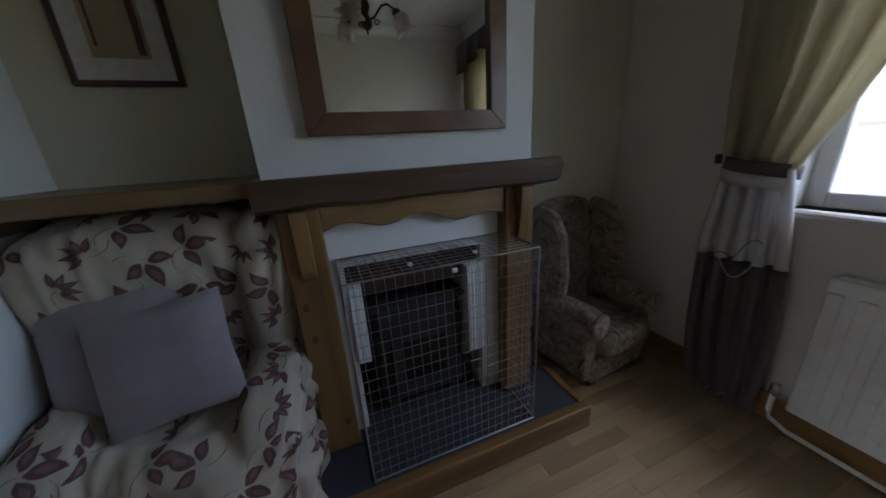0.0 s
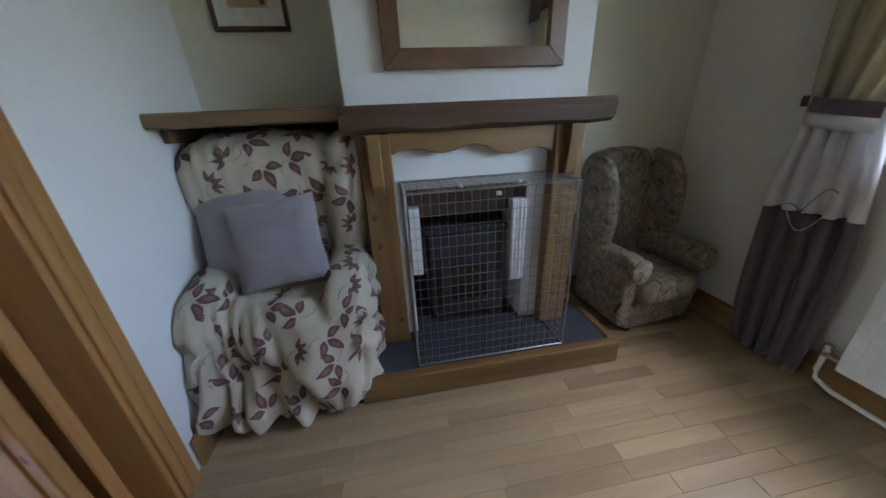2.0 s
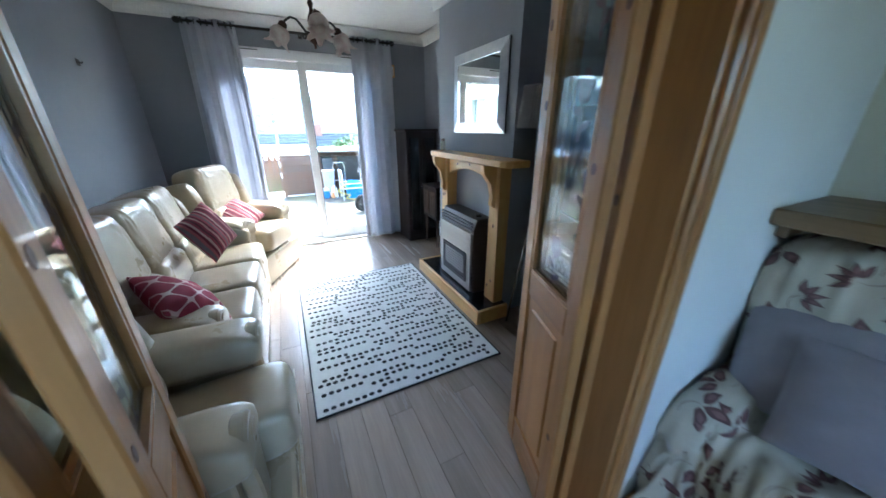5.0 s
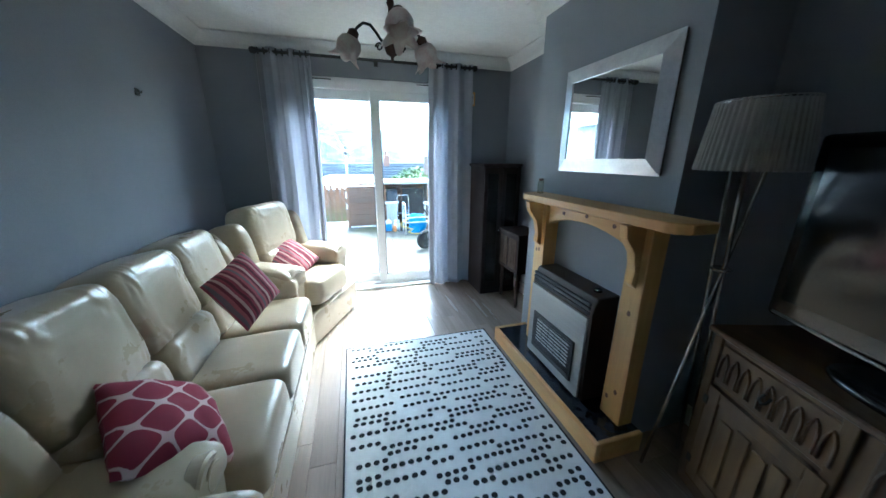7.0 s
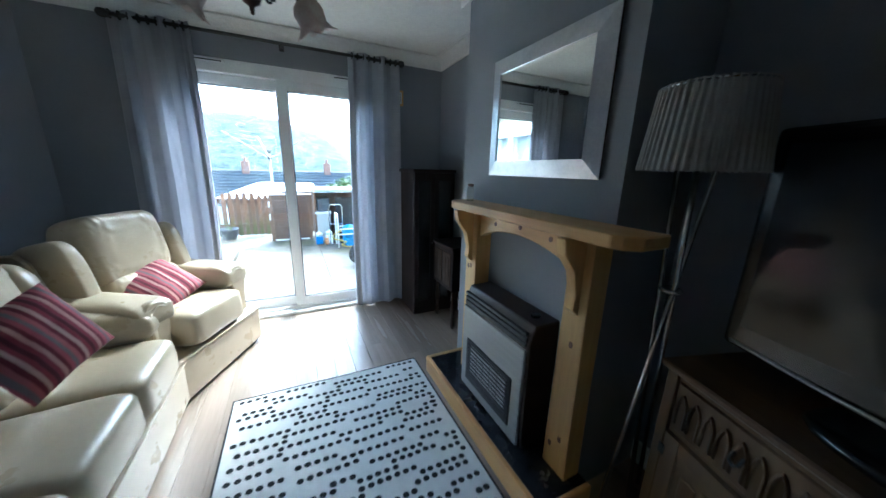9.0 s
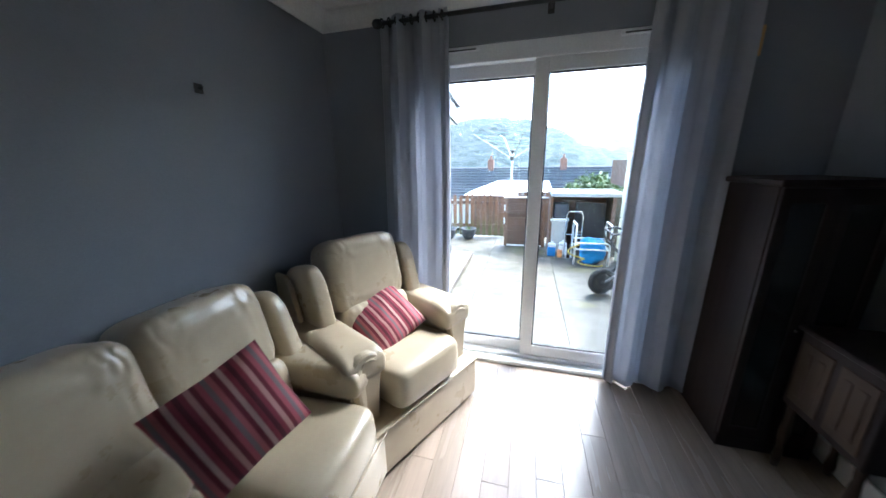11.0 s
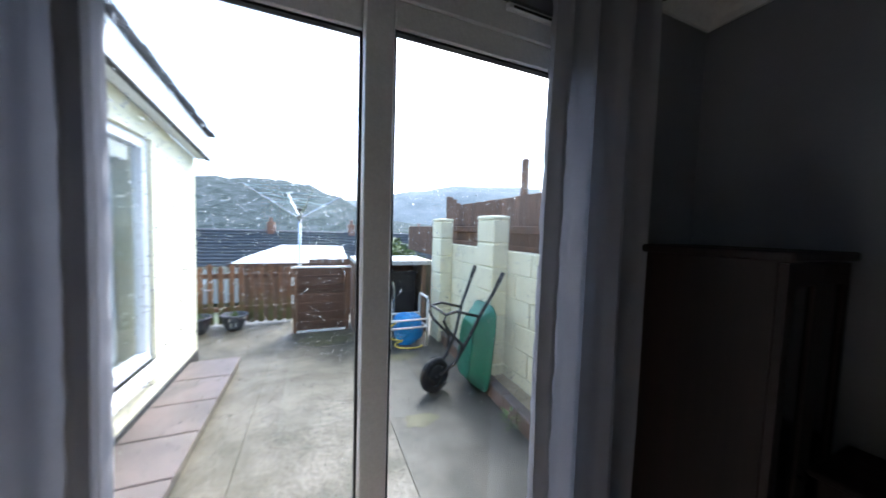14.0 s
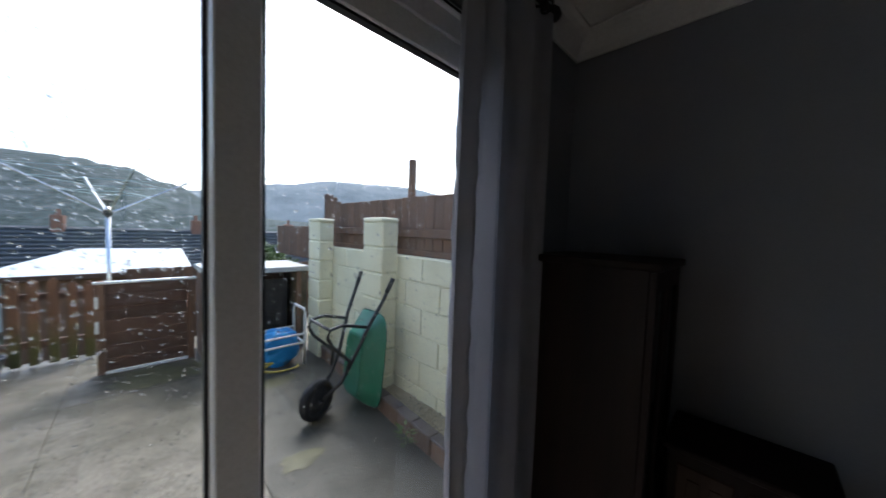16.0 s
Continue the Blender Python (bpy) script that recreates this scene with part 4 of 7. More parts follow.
    for y0, y1, z0, lb in ((-0.76 - 0.001, -0.81, 0.45, "pale tile fixed to the cheek of the fire opening"), (-1.319, -1.245, 0.36, "white fluted panel fixed in the fire opening")):
        t = thing("leaning_panel", (ABX, 0, 0), lb, "panel")
        part("panel_board", box((-0.02, min(y0, y1), z0), (0.03, max(y0, y1), 0.78), 0.003), "gloss_white", t)
        for k in range(4):
            yy = min(y0, y1) + (abs(y1 - y0)) * (k + 0.5) / 4
            part("flute", box((-0.024, yy - 0.006, z0 + 0.01), (-0.0195, yy + 0.006, 0.77), 0.002), "gloss_white", t)


dining_fireplace()


def fire_cage():
    """The wire guard that stands on the slate."""
    e = thing("fire_guard", (-0.590, -1.085, 0.112), "box-shaped galvanised wire mesh fire guard standing on the slate", "fire guard")
    w, d, h = 0.69, 0.25, 0.785
    y0, y1 = -w / 2, w / 2
    for k in range(4):
        x, y = ((0, y0), (0, y1), (d, y1), (d, y0))[k]
        x2, y2 = ((0, y0), (0, y1), (d, y1), (d, y0))[(k + 1) % 4]
        part("corner_rod", tube([(x, y, 0), (x, y, h)], 0.004, 6), "wire", e)
        part("top_rod", tube([(x, y, h), (x2, y2, h)], 0.004, 6), "wire", e)
        if k != 2:
            part("bottom_rod", tube([(x, y, 0.005), (x2, y2, 0.005)], 0.004, 6), "wire", e)

    def mesh(name, rods):
        bm = bmesh.new()
        for a, b in rods:
            tube([a, b], 0.0012, 4, bm=bm)
        tagged(part(name, bm, "wire", e), kind="stuff")
    n, mz, nd = 22, 18, 8
    mesh("front_mesh", [((0, y0 + w * k / n, 0), (0, y0 + w * k / n, h)) for k in range(1, n)] + [((0, y0, h * k / mz), (0, y1, h * k / mz)) for k in range(1, mz)])
    for y in (y0, y1):
        mesh("side_mesh", [((d * k / nd, y, 0), (d * k / nd, y, h)) for k in range(1, nd)] + [((0, y, h * k / mz), (d, y, h * k / mz)) for k in range(1, mz)])
    mesh("top_mesh", [((d * k / nd, y0, h), (d * k / nd, y1, h)) for k in range(1, nd)] + [((0, y0 + w * k / n, h), (d, y0 + w * k / n, h)) for k in range(1, n)])
    for y in (-0.12, 0.12):
        part("clip", box((0.06, y - 0.008, h - 0.004), (0.075, y + 0.008, h + 0.006), 0.002), "gloss_white", e)
    part("clip", box((-0.006, -0.02, h - 0.03), (0.004, 0.0, h - 0.015), 0.002), "gloss_white", e)


fire_cage()


# ---- cushions ----
def stripes(name, colours, width, axis=0):
    """Woven stripes across a cushion: repeated bands of the given colours."""
    m = mat(name, colours[0], rough=0.9, fine=400, bump=0.2)
    n, link = m.node_tree.nodes, m.node_tree.links
    b = n["Principled BSDF"]
    tc = n.new("ShaderNodeTexCoord")
    sep = n.new("ShaderNodeSeparateXYZ")
    link.new(tc.outputs["Object"], sep.inputs[0])
    sc = n.new("ShaderNodeMath")
    sc.operation = 'MULTIPLY_ADD'
    sc.inputs[1].default_value, sc.inputs[2].default_value = 1 / width, 0.5
    link.new(sep.outputs[axis], sc.inputs[0])
    fr = n.new("ShaderNodeMath")
    fr.operation = 'FRACT'
    link.new(sc.outputs[0], fr.inputs[0])
    ramp = n.new("ShaderNodeValToRGB")
    ramp.color_ramp.interpolation = 'CONSTANT'
    els = ramp.color_ramp.elements
    k = len(colours)
    els[0].color, els[1].color, els[1].position = rgb(colours[0]), rgb(colours[1]), 1 / k
    for i in range(2, k):
        els.new(i / k).color = rgb(colours[i])
    link.new(fr.outputs[0], ramp.inputs[0])
    link.new(ramp.outputs[0], b.inputs["Base Color"])
    return m


def trellis(name, ground, line, pitch):
    """An ogee lattice printed on cloth."""
    m = mat(name, ground, rough=0.9, fine=400, bump=0.2)
    n, link = m.node_tree.nodes, m.node_tree.links
    tc = n.new("ShaderNodeTexCoord")
    sep = n.new("ShaderNodeSeparateXYZ")
    link.new(tc.outputs["Object"], sep.inputs[0])
    outs = []
    for ax in (0, 1):
        a = n.new("ShaderNodeMath")
        a.operation = 'MULTIPLY'
        a.inputs[1].default_value = 2 * math.pi / pitch
        link.new(sep.outputs[ax], a.inputs[0])
        c = n.new("ShaderNodeMath")
        c.operation = 'COSINE'
        link.new(a.outputs[0], c.inputs[0])
        outs.append(c.outputs[0])
    s = n.new("ShaderNodeMath")
    s.operation = 'ADD'
    link.new(outs[0], s.inputs[0])
    link.new(outs[1], s.inputs[1])
    ab = n.new("ShaderNodeMath")
    ab.operation = 'ABSOLUTE'
    link.new(s.outputs[0], ab.inputs[0])
    lt = n.new("ShaderNodeMath")
    lt.operation = 'LESS_THAN'
    lt.inputs[1].default_value = 0.22
    link.new(ab.outputs[0], lt.inputs[0])
    mx = n.new("ShaderNodeMix")
    mx.data_type = 'RGBA'
    mx.inputs["A"].default_value, mx.inputs["B"].default_value = rgb(ground), rgb(line)
    link.new(lt.outputs[0], mx.inputs["Factor"])
    link.new(mx.outputs["Result"], n["Principled BSDF"].inputs["Base Color"])
    return m


M["cushion_stripe"] = stripes("striped_red_weave", [(0.20, 0.03, 0.05), (0.42, 0.22, 0.20), (0.13, 0.018, 0.03), (0.30, 0.07, 0.09), (0.17, 0.12, 0.13), (0.34, 0.10, 0.11),
                                                    (0.14, 0.02, 0.035), (0.48, 0.30, 0.27), (0.22, 0.035, 0.055), (0.09, 0.015, 0.025)], 0.145)
M["cushion_trellis"] = trellis("red_trellis_print", (0.22, 0.022, 0.045), (0.55, 0.38, 0.36), 0.13)
M["cushion_back"] = mat("cream_cushion_back", (0.55, 0.46, 0.34), rough=0.9, bump=0.2)


def pillow(name, m, size, thick, material, label, seed=0, slump=0.0, group="", piping=None):
    """A square filled cushion lying in its xy plane, with pinched corners and slack."""
    e = thing(name, m, label, "cushion", group)
    for side in (1, -1):
        bm = bmesh.new()
        n = 26
        vs = []
        for i in range(n + 1):
            row = []
            for j in range(n + 1):
                u, v = 2 * i / n - 1, 2 * j / n - 1
                pin = 1 - 0.07 * (1 - abs(u * v)) * (abs(u) ** 6 + abs(v) ** 6) * 0.8
                t = max(0.0, (1 - abs(u) ** 2.6) * (1 - abs(v) ** 2.6)) ** 0.62
                wr = 1 + 0.16 * noise.noise(Vector((u * 2.2, v * 2.2, seed))) + 0.05 * noise.noise(Vector((u * 7, v * 7, seed + 5)))
                x, y = size[0] / 2 * u * pin, size[1] / 2 * v * pin
                row.append(bm.verts.new((x, y, side * thick / 2 * t * wr - slump * (x * x + y * y))))
            vs.append(row)
        for i in range(n):
            for j in range(n):
                f = (vs[i][j], vs[i + 1][j], vs[i + 1][j + 1], vs[i][j + 1])
                bm.faces.new(f if side > 0 else f[::-1])
        part("cover_front" if side > 0 else "cover_back", bm, material if side > 0 or piping is None else piping, e, smooth=True)
    return e


def facing(o, normal, up_hint, spin=0):
    """A pose at o whose z axis is normal."""
    z = Vector(normal).normalized()
    x = Vector(up_hint).cross(z).normalized()
    y = z.cross(x)
    return Matrix.Translation(o) @ Matrix((x, y, z)).transposed().to_4x4() @ pose(0, 0, 0, 0, 0, spin)


pillow("cushion", facing((-2.25, 2.385, 0.725), (0.80, -0.45, 0.40), (0, 0, 1), 18), (0.34, 0.34), 0.14, "cushion_stripe", "dark red striped cushion leaning on the sofa", 1, group="red cushions", piping="cushion_back")
pillow("cushion", facing((-2.17, 3.29, 0.62), (0.46, -0.45, 0.76), (0, 0, 1), 24), (0.40, 0.36), 0.14, "cushion_stripe", "dark red striped cushion lying in the armchair", 4, group="red cushions", piping="cushion_back")
pillow("cushion", facing((-2.25, 1.52, 0.615), (0.62, 0.20, 0.75), (0, 0, 1), 20), (0.39, 0.34), 0.17, "cushion_trellis", "red cushion with a white trellis print on the sofa", 7, group="red cushions")


# ---- the armchair under its throw ----
def throw_chair():
    from_parts = bmesh.new()
    # seat, back, arms and hem of the covered chair, facing -x, before the cloth is shrunk on
    puff((0.30, 0.68, 0.78), 0.5, 0.35, 40, 24, bm=from_parts, m=pose(-0.22, -0.20, 0.735, 0, -10, 0))
    puff((0.50, 0.50, 0.26), 0.4, 0.3, 40, 20, bm=from_parts, m=pose(-0.42, -0.22, 0.40))
    for y in (-0.48, 0.03):
        puff((0.52, 0.17, 0.26), 0.6, 0.45, 32, 20, bm=from_parts, m=pose(-0.42, y, 0.50, 0, 4, 0))
        puff((0.44, 0.14, 0.52), 0.5, 0.4, 32, 20, bm=from_parts, m=pose(-0.43, y, 0.29))
    puff((0.48, 0.58, 0.46), 0.35, 0.35, 40, 20, bm=from_parts, m=pose(-0.44, -0.23, 0.24))
    puff((0.26, 0.15, 0.66), 0.6, 0.5, 30, 20, bm=from_parts, m=pose(-0.31, -0.505, 0.78, 5, -8, 0))
    me = bpy.data.meshes.new("throw_form")
    from_parts.to_mesh(me)
    from_parts.free()
    tmp = new("throw_form", me)
    r = tmp.modifiers.new("skin", 'REMESH')
    r.mode, r.voxel_size = 'VOXEL', 0.012
    s = tmp.modifiers.new("soft", 'SMOOTH')
    s.factor, s.iterations = 0.6, 14
    dg = bpy.context.evaluated_depsgraph_get()
    got = bpy.data.meshes.new_from_object(tmp.evaluated_get(dg))
    bpy.data.objects.remove(tmp)
    bm = bmesh.new()
    bm.from_mesh(got)
    bm.normal_update()
    for v in bm.verts:
        p, n = v.co, v.normal
        steep = 1 - abs(n.z)
        low = max(0.0, min(1.0, (0.62 - p.z) / 0.5))
        # hanging folds: ridges that run down the cloth, gathered towards the front corners
        ang = math.atan2(p.y + 0.22, -(p.x + 0.2))
        fold = math.sin(ang * 12 + 3.0 * noise.noise(Vector((p.x * 3, p.y * 3, p.z * 1.2)))) * 0.040 * steep * low
        drape = 0.040 * noise.noise(Vector((p.x * 6 + p.z * 4, p.y * 6, p.z * 2.5))) + 0.026 * noise.noise(Vector((p.x * 14, p.y * 15 + p.z * 6, p.z * 5)))
        crease = abs(noise.noise(Vector((p.x * 9 + 3, p.y * 16 + p.z * 5 * math.sin(p.y * 9), p.z * 3.2)))) * 2 - 0.35
        ridge = 0.056 * crease * (0.45 + 0.65 * max(low, 1.0 if p.y < -0.42 else 0.0)) + 0.022 * (1 - abs(noise.noise(Vector((p.x * 5 + 9, p.y * 5 - p.z * 5, p.z * 3)))) * 2.2)
        v.co = p + n * (fold + drape * (0.4 + low) + ridge * (0.3 + 0.7 * low)) + Vector((-0.05 * low * (1 if p.x < -0.5 else 0), 0, 0))
        v.co.z = max(v.co.z, 0.012 + 0.012 * (1 + math.sin(ang * 9)))
        v.co.y = min(v.co.y, YD0 - 0.006)
        v.co.x = min(v.co.x * (0.87 + 0.09 * max(0.0, min(1.0, (0.66 - v.co.z) / 0.2))), -0.03)
    bm.normal_update()
    e = thing("covered_armchair", (0, 0, 0), "armchair draped in a cream throw printed with plum leaves", "armchair")
    from mathutils.bvhtree import BVHTree
    tree = BVHTree.FromBMesh(bm)
    faces = [f for f in bm.faces]
    rnd = random.Random(12)
    prints, hearts = bmesh.new(), bmesh.new()
    chosen = []
    order = list(range(len(faces)))
    rnd.shuffle(order)
    for k in order:
        f = faces[k]
        c = f.calc_center_median()
        if f.normal.x > 0.5 or c.z < 0.06 or any((c - q).length < 0.098 for q in chosen):
            continue
        chosen.append(c.copy())
        if len(chosen) > 190:
            break
        nrm = f.normal
        t = nrm.cross(Vector((0.2, 0.9, 0.4))).normalized()
        bt = nrm.cross(t)
        spin = rnd.random() * 6.28
        big = rnd.random() < 0.55
        for q in range(3 if big else 5):
            a = spin + (q * 1.2 - 1.2 if big else q * 0.62 - 1.24)
            ln, wd = ((0.082, 0.0185) if big and q == 1 else (0.066, 0.0165) if big else (0.046, 0.0085))
            ax = t * math.cos(a) + bt * math.sin(a)
            sd = nrm.cross(ax)
            rows = []
            for i in range(7):
                u = i / 6
                half = wd * (math.sin(math.pi * u ** 0.72) ** 1.15 if 0 < u < 1 else 0.0) + 0.0006
                bend = 0.010 * math.sin(u * 2.4) * (1 if big else 0)
                line = []
                for w in (-1, -0.33, 0.33, 1):
                    p = c + ax * (0.010 + ln * u) + sd * (w * half + bend)
                    hit = tree.find_nearest(p, 0.08)
                    line.append(prints.verts.new((hit[0] + hit[1] * 0.0022) if hit[0] is not None else p))
                rows.append(line)
            for r0, r1 in zip(rows, rows[1:]):
                for w in range(3):
                    prints.faces.new((r0[w], r0[w + 1], r1[w + 1], r1[w]))
            # the paler heart of the leaf
            heart = []
            for i in range(5):
                u = 0.22 + 0.5 * i / 4
                half = 0.5 * wd * math.sin(math.pi * i / 4) + 0.0004
                bend = 0.010 * math.sin(u * 2.4) * (1 if big else 0)
                line = []
                for w in (-1, 0, 1):
                    p = c + ax * (0.010 + ln * u) + sd * (w * half + bend)
                    hit = tree.find_nearest(p, 0.08)
                    line.append(hearts.verts.new((hit[0] + hit[1] * 0.0034) if hit[0] is not None else p))
                heart.append(line)
            for r0, r1 in zip(heart, heart[1:]):
                for w in range(2):
                    hearts.faces.new((r0[w], r0[w + 1], r1[w + 1], r1[w]))
        # a thin curling stem
        last = None
        for i in range(9):
            u = i / 8
            p = c + t * math.cos(spin + 3.3 + u) * 0.07 * u + bt * math.sin(spin + 3.3 + u) * 0.07 * u
            hit = tree.find_nearest(p, 0.08)
            if hit[0] is None:
                break
            o = hit[0] + hit[1] * 0.002
            pair = (prints.verts.new(o - bt * 0.0011), prints.verts.new(o + bt * 0.0011))
            if last:
                prints.faces.new((last[0], last[1], pair[1], pair[0]))
            last = pair
    cl = part("throw", bm, "throw", e, smooth=True)
    tagged(part("leaf_print", prints, "leaf_print", cl, "printed plum leaves and stems", smooth=True), kind="stuff")
    tagged(part("leaf_heart_print", hearts, "leaf_heart", cl, "paler hearts of the printed leaves", smooth=True), kind="stuff")
    for x, y in ((-0.62, -0.46), (-0.62, 0.0), (-0.14, -0.42), (-0.14, 0.0)):
        part("foot", box((x - 0.02, y - 0.02, 0.0), (x + 0.02, y + 0.02, 0.06), 0.004), "dark_wood", e)
    pillow("cushion", facing((-0.39, -0.105, 0.745), (-0.93, 0.10, 0.36), (0, 0, 1), 8), (0.36, 0.36), 0.12, "cloth_mauve", "plain mauve-grey cushion standing behind another", 13, group="mauve cushions")
    pillow("cushion", facing((-0.475, -0.245, 0.725), (-0.93, 0.02, 0.36), (0, 0, 1), 7), (0.34, 0.34), 0.12, "cloth_mauve", "plain mauve-grey cushion leaning on the covered armchair", 15, group="mauve cushions")


throw_chair()


# ---- the small wing chair ----
def floral(name):
    """A worn tapestry of muted leaves and flowers."""
    m = mat(name, (0.10, 0.085, 0.06), rough=0.95, fine=380, bump=0.3)
    n, link = m.node_tree.nodes, m.node_tree.links
    tc = n.new("ShaderNodeTexCoord")
    no = n.new("ShaderNodeTexNoise")
    no.inputs["Scale"].default_value, no.inputs["Detail"].default_value, no.inputs["Distortion"].default_value = 13, 4, 1.6
    link.new(tc.outputs["Object"], no.inputs["Vector"])
    ramp = n.new("ShaderNodeValToRGB")
    els = ramp.color_ramp.elements
    els[0].position, els[0].color = 0.30, rgb((0.055, 0.05, 0.038))
    els[1].position, els[1].color = 0.74, rgb((0.34, 0.28, 0.20))
    for p, c in ((0.40, (0.22, 0.18, 0.135)), (0.47, (0.15, 0.145, 0.105)), (0.54, (0.34, 0.28, 0.215)), (0.60, (0.25, 0.15, 0.125)), (0.66, (0.38, 0.32, 0.24))):
        els.new(p).color = rgb(c)
    link.new(no.outputs["Fac"], ramp.inputs[0])
    link.new(ramp.outputs[0], n["Principled BSDF"].inputs["Base Color"])
    return m


M["tapestry"] = floral("muted_floral_tapestry")


def wing_chair():
    e = thing("wing_chair", (-0.25, -2.065, 0, 0, 0, 6), "low wing chair in worn muted floral tapestry", "armchair")
    part("base", box((-0.23, -0.25, 0.02), (0.20, 0.25, 0.20), 0.03, 3), "tapestry", e)
    part("seat_cushion", puff((0.46, 0.44, 0.14), 0.4, 0.3, 40, 14, 0.02, 3, m=pose(-0.07, 0, 0.27)), "tapestry", e, smooth=True)
    bk = prism([(-0.255, 0.18), (0.255, 0.18), (0.265, 0.88), (0.22, 0.955), (0.08, 0.985), (-0.08, 0.985), (-0.22, 0.955), (-0.265, 0.88)], 0.11, 'X', 0.025)
    part("backrest", bk, "tapestry", e, m=pose(0.13, 0, 0, 0, 6, 0))
    for s in (-1, 1):
        wg = prism([(0.22, 0.42), (-0.02, 0.44), (-0.05, 0.60), (-0.03, 0.80), (0.05, 0.93), (0.22, 0.96)], 0.075, 'Y', 0.022)
        part("wing", wg, "tapestry", e, m=pose(0.02, s * 0.255 - 0.037, 0.0))
        a = part("arm", puff((0.44, 0.13, 0.15), 0.6, 0.3, 32, 14, 0.02, s + 4, m=pose(-0.04, s * 0.245, 0.40)), "tapestry", e, smooth=True)
        part("arm_panel", box((-0.22, s * 0.245 - 0.05, 0.05), (0.2, s * 0.245 + 0.05, 0.39), 0.02, 2), "tapestry", a)
        part("arm_front", lathe([(0.066, 0.0), (0.070, 0.012), (0.05, 0.02), (0.0, 0.022)], 20, m=pose(-0.25, s * 0.245, 0.405, 0, -90, 0)), "tapestry", a, smooth=True)
    for x in (-0.19, 0.16):
        for y in (-0.2, 0.2):
            part("foot", box((x - 0.02, y - 0.02, 0.0), (x + 0.02, y + 0.02, 0.03)), "dark_wood", e)
    e.matrix_world = e.matrix_world @ Matrix.Diagonal((0.90, 0.87, 0.97, 1))


wing_chair()

# ---- dining wall things ----
M["frame_dark"] = wood("dark_mahogany_frame", (0.085, 0.035, 0.024), (0.045, 0.018, 0.013), rough=0.25, axis='Y', coat=0.3)
M["frame_brown"] = wood("brown_wood_frame", (0.14, 0.068, 0.034), (0.085, 0.04, 0.02), rough=0.3, axis='Y', coat=0.2)
M["mount"] = mat("cream_mount_card", (0.60, 0.58, 0.55), rough=0.9, scale=20, bump=0.05)
M["art"] = mat("tan_print", (0.40, 0.31, 0.20), (0.33, 0.24, 0.15), rough=0.8, scale=9, bump=0.02)
M["art_dark"] = mat("brown_print", (0.10, 0.05, 0.035), rough=0.8, scale=20, bump=0.0)


def framed(name, m, hw, hh, bar, depth, frame_mat, label, category, inner):
    """Four mitred bars round an inner panel; local x to the side, z up, faces -y."""
    e = thing(name, m, label, category)
    c = [(-hw, -hh), (hw, -hh), (hw, hh), (-hw, hh)]
    i = [(-hw + bar, -hh + bar), (hw - bar, -hh + bar), (hw - bar, hh - bar), (-hw + bar, hh - bar)]
    for k in range(4):
        j = (k + 1) % 4
        b = prism([c[k], c[j], i[j], i[k]], depth, 'Y', 0.003)
        part("frame_bar", b, frame_mat, e, m=pose(0, -depth, 0))
    inner(e, hw - bar, hh - bar)
    return e


def mirror_inner(e, w, h):
    part("mirror_glass", box((-w, -0.016, -h), (w, -0.004, h)), "mirror", e)


def picture_inner(e, w, h):
    part("mount", box((-w, -0.012, -h), (w, -0.003, h)), "mount", e)
    a = part("print", box((-w + 0.055, -0.0135, -h + 0.065), (w - 0.055, -0.0125, h - 0.065)), "art", e)
    part("print_shape", box((-w + 0.07, -0.0145, -h + 0.10), (-w + 0.078, -0.0138, h - 0.10)), "art_dark", a)
    part("print_shape", box((w - 0.085, -0.0145, -h + 0.075), (w - 0.065, -0.0138, h - 0.19)), "art_dark", a)
    part("print_shape", box((-0.03, -0.0145, 0.05), (0.03, -0.0138, h - 0.08)), "art_dark", a)


framed("wall_mirror", (ABX - 0.001, -1.075, 1.70, 0, 0, -90), 0.355, 0.385, 0.068, 0.035, "frame_brown", "large mirror with broad brown wooden surround", "mirror", mirror_inner)
framed("picture", (XA - 0.001, -0.20, 1.79, 0, 0, -90), 0.15, 0.275, 0.018, 0.022, "frame_dark", "tan abstract print in a thin dark frame", "picture", picture_inner)

M["curtain_cream"] = mat("cream_curtain", (0.62, 0.575, 0.44), (0.56, 0.515, 0.385), rough=0.7, scale=6, fine=500, bump=0.12, sheen=0.3, translucent=0.6)
M["curtain_pale"] = mat("pale_lilac_curtain", (0.76, 0.745, 0.74), (0.70, 0.685, 0.685), rough=0.75, scale=6, fine=500, bump=0.12, translucent=0.45)
M["curtain_brown"] = mat("plum_brown_curtain", (0.105, 0.075, 0.08), (0.08, 0.056, 0.062), rough=0.75, scale=6, fine=500, bump=0.12, sheen=0.3, translucent=0.08)


